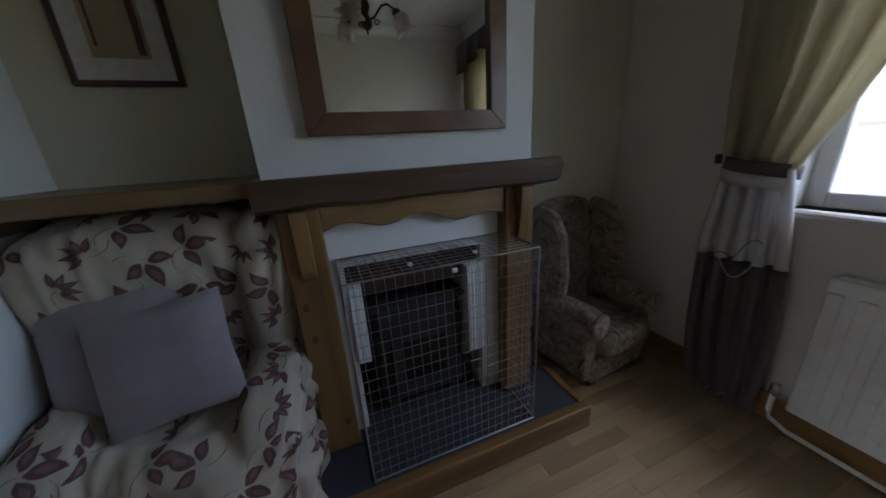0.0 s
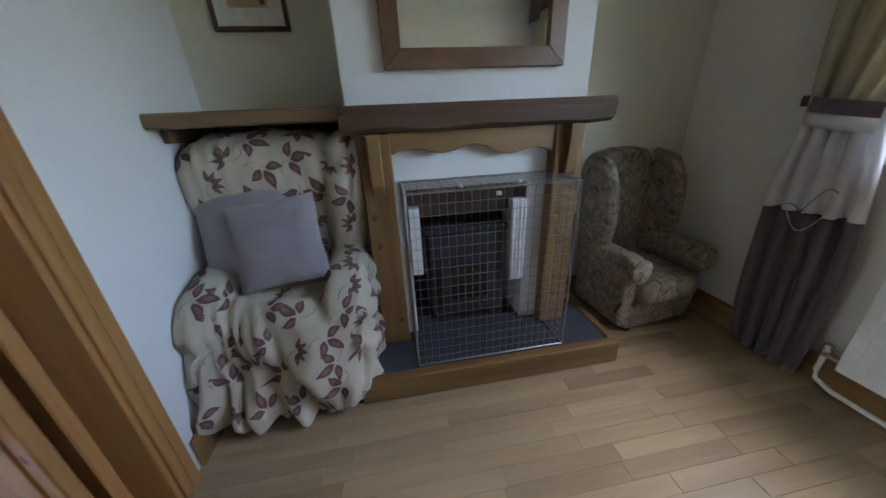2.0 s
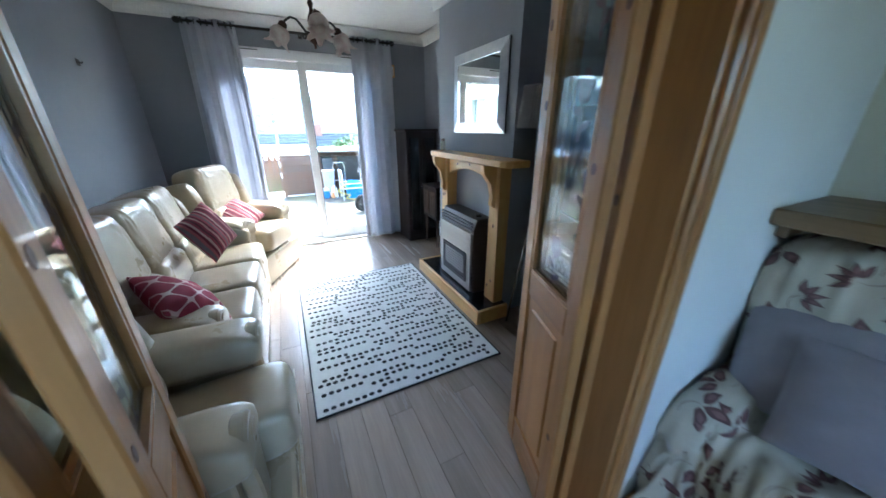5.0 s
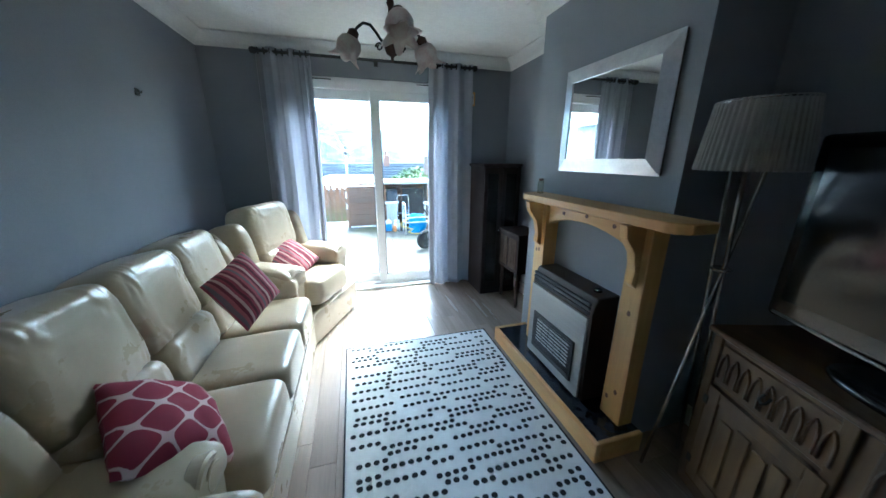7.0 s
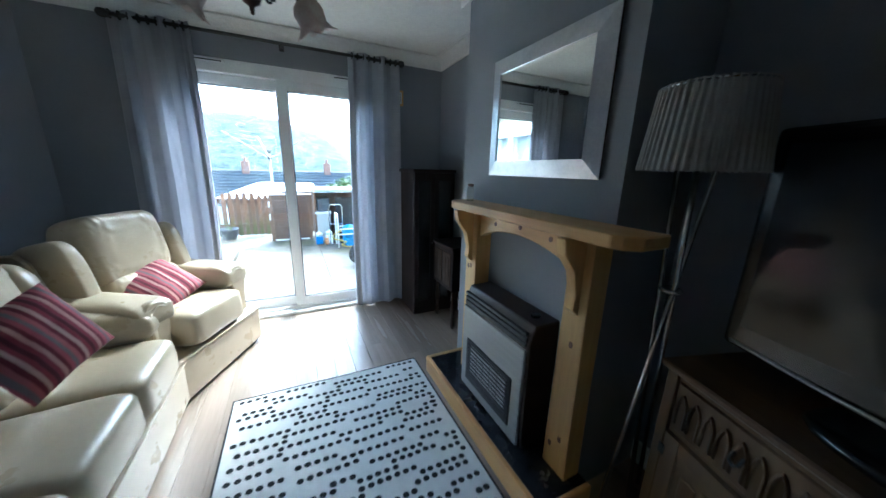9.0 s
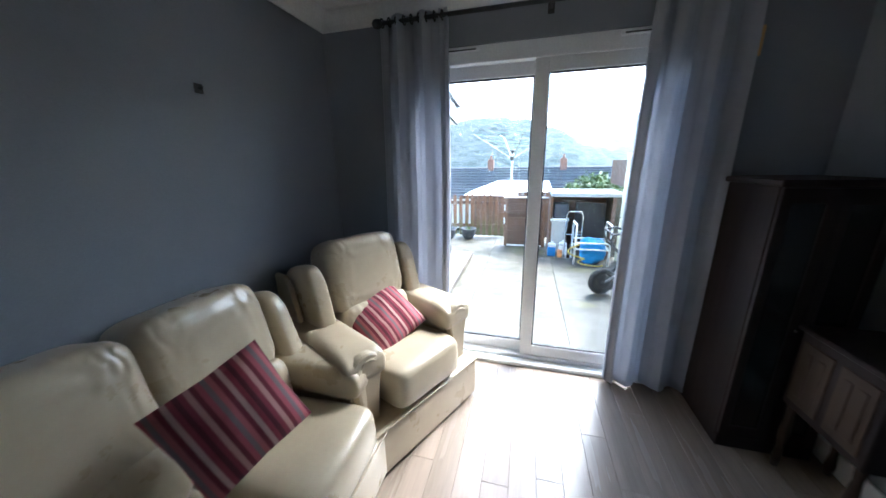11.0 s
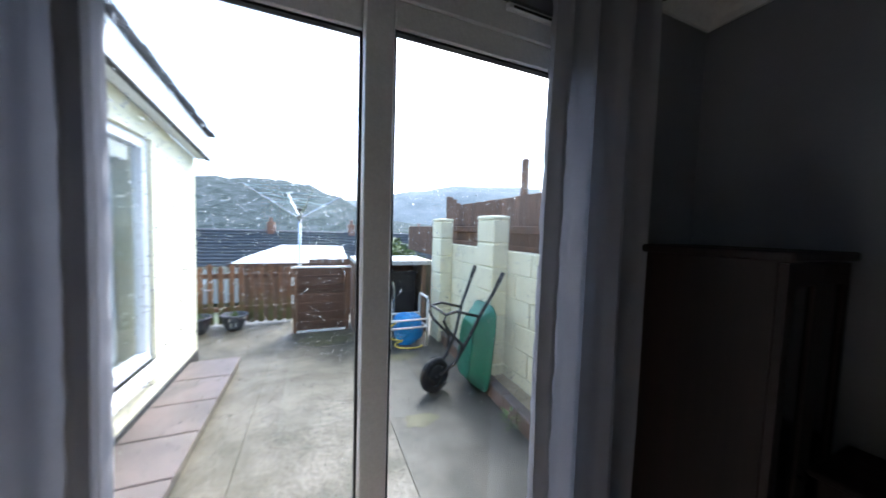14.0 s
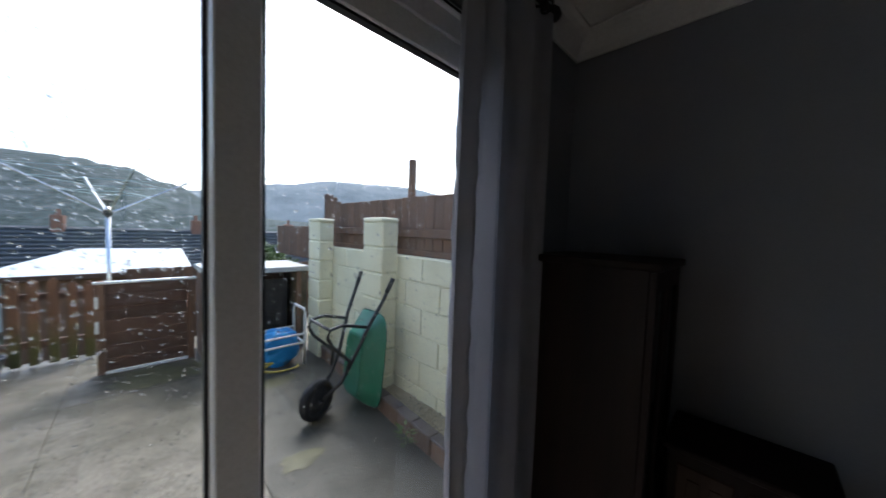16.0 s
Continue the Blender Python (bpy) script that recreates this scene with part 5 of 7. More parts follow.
def dining_curtains():
    tie_z = 1.12
    for mirrored, grp in ((False, ""), (True, "")):
        c = thing("curtain", (0, 0, 0), "cream, lilac and plum-brown curtain held by a tieback", "curtain", "dining room curtains")

        def at(z):
            if z >= tie_z:
                s = (z - tie_z) / (2.30 - tie_z)
                s = s ** 0.8
                x0, x1 = -0.615 + 0.08 * s, -0.835 - 0.40 * s
            else:
                s = (tie_z - z) / tie_z
                x0, x1 = -0.615 + 0.05 * math.sin(math.pi * s) - 0.03 * s, -0.835 - 0.06 * math.sin(math.pi * min(1, s * 0.8)) - 0.03 * s
            if mirrored:
                mid = (WX0 + WX1) / 2
                x0, x1 = 2 * mid - x0 + 0.02, 2 * mid - x1 + 0.02
            return x0, x1, YA + 0.085
        for nm, z0, z1, mt in (("upper_cloth", 2.30, 1.10, "curtain_cream"), ("middle_cloth", 1.11, 0.715, "curtain_pale"), ("lower_cloth", 0.72, 0.03, "curtain_brown")):
            p = part(nm, curtain_sheet(lambda v: (*at(z0 + (z1 - z0) * v), z0 + (z1 - z0) * v), 4.5, 0.034, rows=24, cols=120, seed=2), mt, c, smooth=True)
            p.modifiers.new("thickness", 'SOLIDIFY').thickness = 0.003
        x0, x1, y = at(tie_z)
        bm = bmesh.new()
        lower, low = bmesh.new(), []
        n = 24
        ring = []
        for k in range(n + 1):
            a = math.pi * k / n
            x = (x0 + x1) / 2 + (x0 - x1) / 2 * 1.15 * math.cos(a)
            yy = y - 0.02 + 0.085 * math.sin(a)
            dz = -0.05 * (k / n)
            ring.append([bm.verts.new((x, yy, tie_z + 0.045 + dz)), bm.verts.new((x, yy + 0.006, tie_z - 0.005 + dz))])
            low.append([lower.verts.new((x, yy + 0.006, tie_z - 0.0055 + dz)), lower.verts.new((x, yy + 0.002, tie_z - 0.055 + dz))])
        for g, lines in ((bm, ring), (lower, low)):
            for a, b in zip(lines, lines[1:]):
                g.faces.new((a[0], a[1], b[1], b[0]))
        tl = part("tieback_band", lower, "curtain_pale", c, "pale lower band of the tieback", smooth=True)
        tl.modifiers.new("thickness", 'SOLIDIFY').thickness = 0.006
        part("tieback_hook", box((x0 + (0.02 if not mirrored else -0.05), YA, tie_z + 0.0), (x0 + (0.05 if not mirrored else -0.02), y, tie_z + 0.04), 0.004), "curtain_brown", c)
        t = part("tieback", bm, "curtain_brown", c, "plum-brown fabric tieback", smooth=True)
        t.modifiers.new("thickness", 'SOLIDIFY').thickness = 0.006
        for k in range(3):
            pts = []
            for j in range(30):
                u = j / 29
                x = x0 + (x1 - x0) * (0.08 + 0.84 * u)
                pts.append((x, y + 0.046, 0.70 + 0.05 * math.sin(5 * u + k * 1.7) * (1 + 0.4 * k) + 0.02 * k))
            part("embroidered_line", tube(pts, 0.0018, 5), "curtain_pale" if k == 1 else "curtain_brown", c, smooth=True)
    pole = thing("curtain_pole", (0, YA + 0.085, 2.28), "dark metal curtain pole above the window", "curtain pole")
    part("pole", tube([(WX0 - 0.35, 0, 0), (WX1 + 0.30, 0, 0)], 0.0125, 12), "iron", pole, smooth=True)
    for x in (WX0 - 0.2, WX1 + 0.2):
        part("bracket", box((x - 0.01, -0.085, -0.008), (x + 0.01, 0, 0.008)), "iron", pole)
    sw = thing("pelmet_swag", (0, YA + 0.14, 0), "plum-brown swag across the top of the window", "curtain")
    bm = bmesh.new()
    g = []
    for i in range(9):
        v = i / 8
        g.append([bm.verts.new((WX0 - 0.3 + (WX1 - WX0 + 0.55) * u, 0.03 * math.sin(60 * u) * v, 2.29 - v * (0.16 + 0.12 * abs(math.cos(2 * math.pi * u))))) for u in [k / 80 for k in range(81)]])
    for a, b in zip(g, g[1:]):
        for k in range(80):
            bm.faces.new((a[k], a[k + 1], b[k + 1], b[k]))
    part("cloth", bm, "curtain_brown", sw, smooth=True).modifiers.new("thickness", 'SOLIDIFY').thickness = 0.004


dining_curtains()


def radiator():
    e = thing("radiator", (0, 0, 0), "white pressed-steel panel radiator under the window", "radiator")
    x0, x1, z0, z1, y = -2.15, -1.0, 0.13, 0.73, YA + 0.045
    part("panel", box((x0, y, z0), (x1, y + 0.035, z1), 0.01, 2), "gloss_white", e)
    k = x0 + 0.05
    while k < x1 - 0.05:
        part("pressed_rib", box((k, y + 0.032, z0 + 0.05), (k + 0.045, y + 0.046, z1 - 0.05), 0.012, 2), "gloss_white", e)
        k += 0.075
    part("top_grille", box((x0 + 0.01, y - 0.03, z1 - 0.012), (x1 - 0.01, y + 0.0, z1 + 0.002), 0.003), "gloss_white", e)
    for x in (x0 + 0.15, x1 - 0.15):
        part("bracket", box((x - 0.02, YA, z0 + 0.08), (x + 0.02, y, z0 + 0.16)), "gloss_white", e)
    v = part("valve", tube([(x1 + 0.0, y + 0.015, z0 + 0.04), (x1 + 0.05, y + 0.015, z0 + 0.04)], 0.013, 12), "chrome", e)
    part("valve_cap", lathe([(0.016, 0), (0.018, 0.012), (0.016, 0.045), (0.0, 0.048)], 14, m=Matrix.Translation((x1 + 0.05, y + 0.015, z0 + 0.04))), "chrome", v, smooth=True)
    pts = [(x1 + 0.05, y + 0.015, z0 + 0.03), (x1 + 0.05, y + 0.016, 0.085), (x1 + 0.04, y + 0.02, 0.05), (x1 - 0.02, y + 0.03, 0.035), (x1 - 0.5, y + 0.032, 0.034), (x0, y + 0.032, 0.034)]
    part("pipe", tube(pts, 0.0095, 10), "gloss_white", e, "white painted heating pipe", smooth=True)


radiator()


# ---- ceiling lights ----
M["shade_glass"] = mat("frosted_pink_glass", (0.62, 0.50, 0.48), (0.70, 0.66, 0.62), rough=0.35, scale=18, contrast=(0.4, 0.6), bump=0.03, translucent=0.45)
M["lamp_brown"] = mat("dark_turned_wood", (0.075, 0.028, 0.018), (0.04, 0.015, 0.01), rough=0.3, scale=10, bump=0.03)


def chandelier(m, drop, label):
    """A turned stem with scrolled arms that carry tulip shades."""
    e = thing("chandelier", m, label, "ceiling light")
    part("ceiling_rose", lathe([(0.055, 0.0), (0.05, -0.02), (0.02, -0.04), (0.012, -0.045)], 24), "lamp_brown", e, smooth=True)
    z = -drop
    links = int((drop - 0.30) / 0.03)
    for k in range(max(1, links)):
        c = Vector((0, 0, -0.045 - 0.015 - k * 0.03))
        turn = (k % 2) * math.pi / 2
        pts = [c + Vector((0.007 * math.cos(q) * math.cos(turn), 0.007 * math.cos(q) * math.sin(turn), 0.019 * math.sin(q))) for q in [2 * math.pi * j / 10 for j in range(10)]]
        part("chain_link", tube(pts, 0.0025, 5, closed=True), "iron", e, smooth=True)
    part("stem", lathe([(0.004, z + 0.26), (0.013, z + 0.25), (0.009, z + 0.23), (0.018, z + 0.21), (0.010, z + 0.19), (0.012, z + 0.17), (0.026, z + 0.135), (0.027, z + 0.115), (0.012, z + 0.085), (0.02, z + 0.08),
                        (0.02, z + 0.07), (0.028, z + 0.055), (0.034, z + 0.035), (0.026, z + 0.012), (0.008, z), (0.006, z - 0.02), (0.0, z - 0.024)][::-1], 20), "lamp_brown", e, smooth=True)
    for k in range(3):
        a = 2 * math.pi * k / 3 + 0.55
        d = Vector((math.cos(a), math.sin(a), 0))
        pts = [Vector((0, 0, z + 0.06)) + d * r + Vector((0, 0, h)) for r, h in ((0.02, 0), (0.05, 0.01), (0.075, 0.045), (0.10, 0.075), (0.135, 0.085), (0.165, 0.07), (0.18, 0.055))]
        arm = part("arm", tube(pts, 0.0065, 8), "iron", e, smooth=True)
        sc = [Vector((0, 0, z + 0.045)) + d * (0.062 + 0.018 * math.cos(q) * (1 - q / 12)) + Vector((0, 0, 0.018 * math.sin(q) * (1 - q / 12))) for q in [0.5 * j for j in range(16)]]
        part("scroll", tube(sc, 0.004, 6), "iron", arm, smooth=True)
        tip = Vector((0, 0, z + 0.115)) + d * 0.182
        tilt = Matrix.Translation(tip) @ Matrix.Rotation(a, 4, 'Z') @ Matrix.Rotation(radians(-28), 4, 'Y')
        cup = part("lamp_cup", lathe([(0.008, 0.012), (0.024, 0.0), (0.026, -0.02), (0.022, -0.03)][::-1], 18, m=tilt), "lamp_brown", e, smooth=True)
        bm = bmesh.new()
        n = 36
        prof = [(0.022, -0.022), (0.042, -0.035), (0.053, -0.06), (0.050, -0.085), (0.046, -0.10), (0.056, -0.118), (0.066, -0.125)]
        rings = []
        for i, (r, h) in enumerate(prof):
            wave = (0.0 if i < 4 else 0.006 * (i - 3))
            rings.append([bm.verts.new(((r + wave * math.cos(6 * q)) * math.cos(q), (r + wave * math.cos(6 * q)) * math.sin(q), h - wave * 0.5 * math.cos(6 * q))) for q in [2 * math.pi * j / n for j in range(n)]])
        for r0, r1 in zip(rings, rings[1:]):
            for j in range(n):
                bm.faces.new((r0[j], r0[(j + 1) % n], r1[(j + 1) % n], r1[j]))
        bm.transform(tilt)
        sh = part("shade", bm, "shade_glass", e, "frosted pink-edged glass tulip shade", smooth=True)
        sh.modifiers.new("thickness", 'SOLIDIFY').thickness = 0.003
    return e


ch = chandelier((-1.39, 2.10, H - 0.001), 0.57, "dark turned-wood chandelier with frosted tulip shades")
chandelier((-1.45, -1.15, H - 0.001), 0.50, "dark dining room chandelier with glass tulip shades")


# ---- the tall dark cupboard and small carved chest ----
def corner_cupboard():
    e = thing("tall_cupboard", (-0.335, 3.44, 0), "tall narrow dark wooden cupboard in the corner", "cupboard")
    w, d, h = 0.41, 0.46, 1.405
    for x0 in (0, w - 0.02):
        part("side_panel", box((x0, 0.02, 0), (x0 + 0.02, d, h - 0.03), 0.002), "dark_wood", e)
    part("back_panel", box((0.02, d - 0.015, 0), (w - 0.02, d, h - 0.03)), "dark_wood", e)
    for z0 in (0.05, 0.70):
        part("shelf", box((0.02, 0.03, z0), (w - 0.02, d - 0.015, z0 + 0.02)), "dark_wood", e)
    part("cornice", box((-0.015, -0.015, h - 0.03), (w + 0.005, d, h), 0.006), "dark_wood", e)
    part("plinth", box((0.0, 0.0, 0), (w, 0.02, 0.07), 0.003), "dark_wood", e)
    for x0 in (0.004, w / 2 + 0.002):
        x1 = x0 + w / 2 - 0.006
        d1 = part("door", boxes(((x0, 0, 0.075), (x0 + 0.04, 0.02, h - 0.035)), ((x1 - 0.04, 0, 0.075), (x1, 0.02, h - 0.035)), ((x0 + 0.04, 0, 0.075), (x1 - 0.04, 0.02, 0.14)), ((x0 + 0.04, 0, h - 0.10), (x1 - 0.04, 0.02, h - 0.035))), "dark_wood", e)
        part("door_pane", box((x0 + 0.04, 0.008, 0.14), (x1 - 0.04, 0.012, h - 0.10)), "black_plastic", d1, "dark reflecting glass")
        part("knob", lathe([(0.006, 0), (0.009, 0.012), (0.0, 0.018)], 12, m=pose(x1 - 0.02 if x0 < 0.1 else x0 + 0.02, 0, 0.72, 90, 0, 0)), "chrome", d1)
    c = thing("carved_chest", (-0.14, 3.22, 0), "small carved dark oak chest on turned legs", "chest")
    part("body", box((0, -0.2, 0.36), (0.27, 0.19, 0.74), 0.006), "dark_wood", c)
    part("top", box((-0.015, -0.215, 0.74), (0.28, 0.205, 0.762), 0.005), "dark_wood", c)
    for y in (-0.17, 0.01):
        p = part("front_panel", box((-0.008, y, 0.40), (0.002, y + 0.15, 0.70), 0.004), "dark_carving", c)
        for k in range(2):
            part("carved_flute", box((-0.013, y + 0.025 + 0.06 * k, 0.44), (-0.007, y + 0.06 + 0.06 * k, 0.66), 0.004), "dark_carving", p)
    for x in (0.03, 0.24):
        for y in (-0.17, 0.16):
            part("leg", lathe([(0.014, 0), (0.02, 0.05), (0.013, 0.12), (0.022, 0.2), (0.014, 0.3), (0.02, 0.362)], 12, m=Matrix.Translation((x, y, 0))), "dark_carving", c, smooth=True)


corner_cupboard()


# ---- television, its cabinet and the lamp ----
def tv_corner():
    e = thing("tv_cabinet", (-0.21, 1.275, 0, 0, 0, -17), "carved dark oak cabinet with arcaded drawers", "cabinet")
    # local: front at x = 0, depth to +x, runs to -y
    w, d, h = 0.96, 0.335, 0.80
    part("carcass", box((0.012, -w + 0.01, 0.05), (d, -0.01, h - 0.025), 0.003), "old_oak", e)
    part("top", box((-0.02, -w - 0.01, h - 0.025), (d + 0.005, 0.012, h), 0.006), "old_oak_y", e, "dark polished cabinet top")
    part("plinth", box((0.004, -w + 0.005, 0), (d, -0.005, 0.06), 0.004), "old_oak", e)
    for y in (-0.045, -w / 2 + 0.0, -w + 0.005):
        part("stile", box((0.0, y, 0.06), (0.014, y + 0.04, h - 0.025), 0.003), "old_oak", e)
    for k in range(2):
        y1 = -0.05 - k * (w / 2 - 0.005)
        y0 = y1 - w / 2 + 0.06
        dr = part("drawer", box((0.002, y0, 0.575), (0.014, y1, 0.745), 0.004), "old_oak", e)
        n = 9
        step = (y1 - y0 - 0.02) / n
        for j in range(n):
            ya = y0 + 0.01 + j * step
            pts = [(-0.002, ya + 0.006, 0.60)] + [(-0.002, ya + 0.006 + (step - 0.012) * i / 8, 0.668 + 0.046 * (1 - abs(i / 4 - 1)) ** 0.62) for i in range(9)] + [(-0.002, ya + step - 0.006, 0.60)]
            part("carved_arch", tube(pts, 0.0045, 5), "old_oak_y", dr, smooth=True)
        part("drop_handle", tube([(-0.004, (y0 + y1) / 2 - 0.012, 0.675), (-0.02, (y0 + y1) / 2 - 0.012, 0.655), (-0.022, (y0 + y1) / 2, 0.645), (-0.02, (y0 + y1) / 2 + 0.012, 0.655), (-0.004, (y0 + y1) / 2 + 0.012, 0.675)], 0.005, 6), "iron", dr)
        do = part("door", box((0.002, y0, 0.075), (0.013, y1, 0.555), 0.003), "old_oak", e)
        fr = boxes(((-0.006, y0, 0.075), (0.003, y0 + 0.055, 0.555)), ((-0.006, y1 - 0.055, 0.075), (0.003, y1, 0.555)), ((-0.006, y0 + 0.055, 0.075), (0.003, y1 - 0.055, 0.13)), ((-0.006, y0 + 0.055, 0.50), (0.003, y1 - 0.055, 0.555)), bevel=0.002)
        part("door_frame", fr, "old_oak", do)
        for j in range(4):
            ya = y0 + 0.075 + j * (y1 - y0 - 0.15) / 4
            part("linenfold", box((-0.006, ya + 0.006, 0.15), (0.003, ya + (y1 - y0 - 0.15) / 4 - 0.006, 0.47 - 0.02 * (j % 2)), 0.008, 2), "old_oak", do)
        for z in (0.14, 0.46):
            part("strap_hinge", box((-0.009, y1 - 0.012 if k == 0 else y0 - 0.012, z), (-0.005, y1 + 0.012 if k == 0 else y0 + 0.012, z + 0.04), 0.002), "iron", do)
    tv = thing("television", e.matrix_world @ pose(0.165, -0.50, h), "black flat television on a swivel stand, switched off", "television")
    W, Hh = 0.92, 0.65
    M["screen"] = mat("matt_dark_screen", (0.012, 0.014, 0.018), (0.012, 0.014, 0.018), rough=0.11, rough2=0.12, spec=0.35, bump=0.0)
    M["tv_silver"] = mat("silver_trim", (0.45, 0.46, 0.48), rough=0.25, metal=0.8, bump=0.0)
    b = part("housing", box((-0.035, -W / 2, 0.085), (0.035, W / 2, 0.085 + Hh), 0.018, 3), "black_plastic", tv)
    part("screen", box((-0.038, -W / 2 + 0.045, 0.16), (-0.0345, W / 2 - 0.045, 0.085 + Hh - 0.045)), "screen", b)
    pts = [(-0.037, W / 2 - 0.03 - (W - 0.06) * k / 16, 0.105 - 0.018 * math.sin(math.pi * k / 16)) for k in range(17)]
    part("silver_trim", tube(pts, 0.006, 6), "tv_silver", b, smooth=True)
    for k in range(5):
        part("badge_bar", box((-0.0385, -0.035 + 0.014 * k, 0.126), (-0.0375, -0.024 + 0.014 * k, 0.14)), "tv_silver", b)
    part("back_bulge", box((0.03, -0.3, 0.16), (0.085, 0.3, 0.56), 0.03, 3), "black_plastic", tv)
    part("neck", box((-0.02, -0.08, 0.01), (0.03, 0.08, 0.12), 0.01, 2), "black_plastic", tv)
    part("foot_plate", puff((0.24, 0.46, 0.03), 0.4, 0.8, 40, 8, m=pose(0, 0, 0.0145)), "black_plastic", tv, smooth=True)
    lamp = thing("floor_lamp", (-0.19, 1.325, 0), "chrome tripod floor lamp with a pleated grey shade", "floor lamp")
    M["lampshade"] = mat("pleated_grey_fabric", (0.30, 0.29, 0.28), (0.26, 0.25, 0.245), rough=0.9, scale=20, fine=300, bump=0.1, translucent=0.1)
    top = 1.44
    for (fx, fy), (tx, ty) in (((-0.13, 0.04), (0.07, -0.02)), ((0.22, 0.07), (-0.06, -0.03)), ((0.12, 0.05), (-0.01, 0.05))):
        part("leg", tube([(fx, fy, 0.0), (tx, ty, top)], 0.0085, 10), "chrome", lamp, smooth=True)
    part("clamp_ring", lathe([(0.03, -0.008), (0.038, 0.0), (0.03, 0.008), (0.024, 0.0)], 20, m=Matrix.Translation((0.02, 0.01, 1.02))), "chrome", lamp, smooth=True)
    bm = bmesh.new()
    n = 192
    rings = []
    for z, r in ((1.415, 0.160), (1.42, 0.161), (1.65, 0.135), (1.655, 0.134)):
        rings.append([bm.verts.new(((r + (0.0028 if k % 4 < 2 else -0.0028)) * math.cos(2 * math.pi * k / n), (r + (0.0028 if k % 4 < 2 else -0.0028)) * math.sin(2 * math.pi * k / n), z)) for k in range(n)])
    for r0, r1 in zip(rings, rings[1:]):
        for k in range(n):
            bm.faces.new((r0[k], r0[(k + 1) % n], r1[(k + 1) % n], r1[k]))
    s = part("shade", bm, "lampshade", lamp)
    s.modifiers.new("thickness", 'SOLIDIFY').thickness = 0.003
    part("shade_ring", tube([(0.135 * math.cos(q), 0.135 * math.sin(q), 1.648) for q in [2 * math.pi * k / 40 for k in range(40)]], 0.003, 6, closed=True), "chrome", s)
    for q in (0, 2.09, 4.19):
        part("shade_spoke", tube([(0, 0, 1.46), (0.14 * math.cos(q), 0.14 * math.sin(q), 1.44)], 0.003, 6), "chrome", s)
    part("bulb_holder", lathe([(0.018, 1.42), (0.02, 1.47), (0.015, 1.50), (0.0, 1.50)], 14), "gloss_white", lamp)


tv_corner()

# ---- small wall things ----
th = thing("wall_thermometer", (-0.33, YB, 2.00), "small wooden wall thermometer beside the curtain", "thermometer")
part("board", box((0, -0.012, 0), (0.06, -0.001, 0.14), 0.005), "pine_pale_z", th)
part("scale", box((0.018, -0.0145, 0.02), (0.042, -0.0115, 0.12)), "gloss_white", th)
part("tube", tube([(0.03, -0.0155, 0.03), (0.03, -0.0155, 0.11)], 0.002, 6), "petal", th)
nb = thing("wall_bracket", (XL, 2.95, 1.83), "small dark metal bracket on the grey wall", "bracket")
part("plate", box((0.001, -0.02, -0.02), (0.006, 0.02, 0.02), 0.002), "iron", nb)
part("hook", tube([(0.005, 0, 0.0), (0.022, 0, -0.004), (0.026, 0, 0.008)], 0.004, 6), "iron", nb)
cj = thing("small_jar", (-0.36, 2.40, 1.225), "small clear glass jar on the mantel shelf", "jar")
M["jar_glass"] = pane_glass("jar_glass", (0.80, 0.80, 0.74))
part("jar", lathe([(0.02, 0.0), (0.022, 0.004), (0.022, 0.075), (0.014, 0.085)], 18), "jar_glass", cj, smooth=True)
part("lid", lathe([(0.015, 0.085), (0.018, 0.088), (0.018, 0.10), (0.0, 0.102)], 18), "lamp_brown", cj, smooth=True)


# ---- the yard ----
G = -0.08
M["asphalt"] = mat("dark_wet_screed", (0.095, 0.083, 0.062), (0.050, 0.046, 0.033), rough=0.32, rough2=0.75, scale=2.2, fine=110, bump=0.5, contrast=(0.4, 0.65), grain=0.9)
yard = tagged(new("pavement_yard"), "wet stained concrete yard in bays", "yard", kind="structure")
for xa, xb, ya, yb in ((-6, -1.96, YB + 0.28, 7.15), (-1.957, -0.95, YB + 0.28, 7.15), (-0.947, 0.9, YB + 0.28, 7.15), (-6, -1.96, 7.153, 8.62), (-1.957, 0.9, 7.153, 8.62)):
    part("concrete_bay", box((xa, ya, -0.5), (xb, yb, G), 0.002), "asphalt" if xa == -0.947 else "concrete", yard)
M["algae"] = mat("yellow_green_algae", (0.105, 0.095, 0.040), (0.070, 0.066, 0.034), rough=0.3, rough2=0.7, scale=9, fine=80, bump=0.4, grain=0.6, spec=0.4)
for cx, cy, rx, ry, sd in ((-1.32, 7.42, 0.36, 0.22, 2), (-0.72, 5.28, 0.15, 0.08, 5), (-1.75, 4.75, 0.10, 0.06, 9), (-0.55, 6.55, 0.22, 0.10, 12)):
    bm = bmesh.new()
    rim = []
    for k in range(48):
        q = 2 * math.pi * k / 48
        f = 1 + 0.55 * noise.noise(Vector((math.cos(q) * 1.6, math.sin(q) * 1.6, sd))) + 0.25 * noise.noise(Vector((math.cos(q) * 6, math.sin(q) * 6, sd)))
        rim.append(bm.verts.new((cx + rx * f * math.cos(q), cy + ry * f * math.sin(q), G + 0.004)))
    mid = bm.verts.new((cx, cy, G + 0.005))
    for a, b in zip(rim, rim[1:] + rim[:1]):
        bm.faces.new((mid, a, b))
    part("algae_stain", bm, "algae", yard, "yellow-green algae on the wet concrete")
M["valley_grass"] = mat("dull_wet_grass", (0.10, 0.125, 0.06), (0.13, 0.13, 0.08), rough=0.9, scale=0.3, fine=6, bump=0.3)
gb = bmesh.new()
gx = [-900, -200, -60, -25, -6, 0, 6, 25, 60, 200, 900]
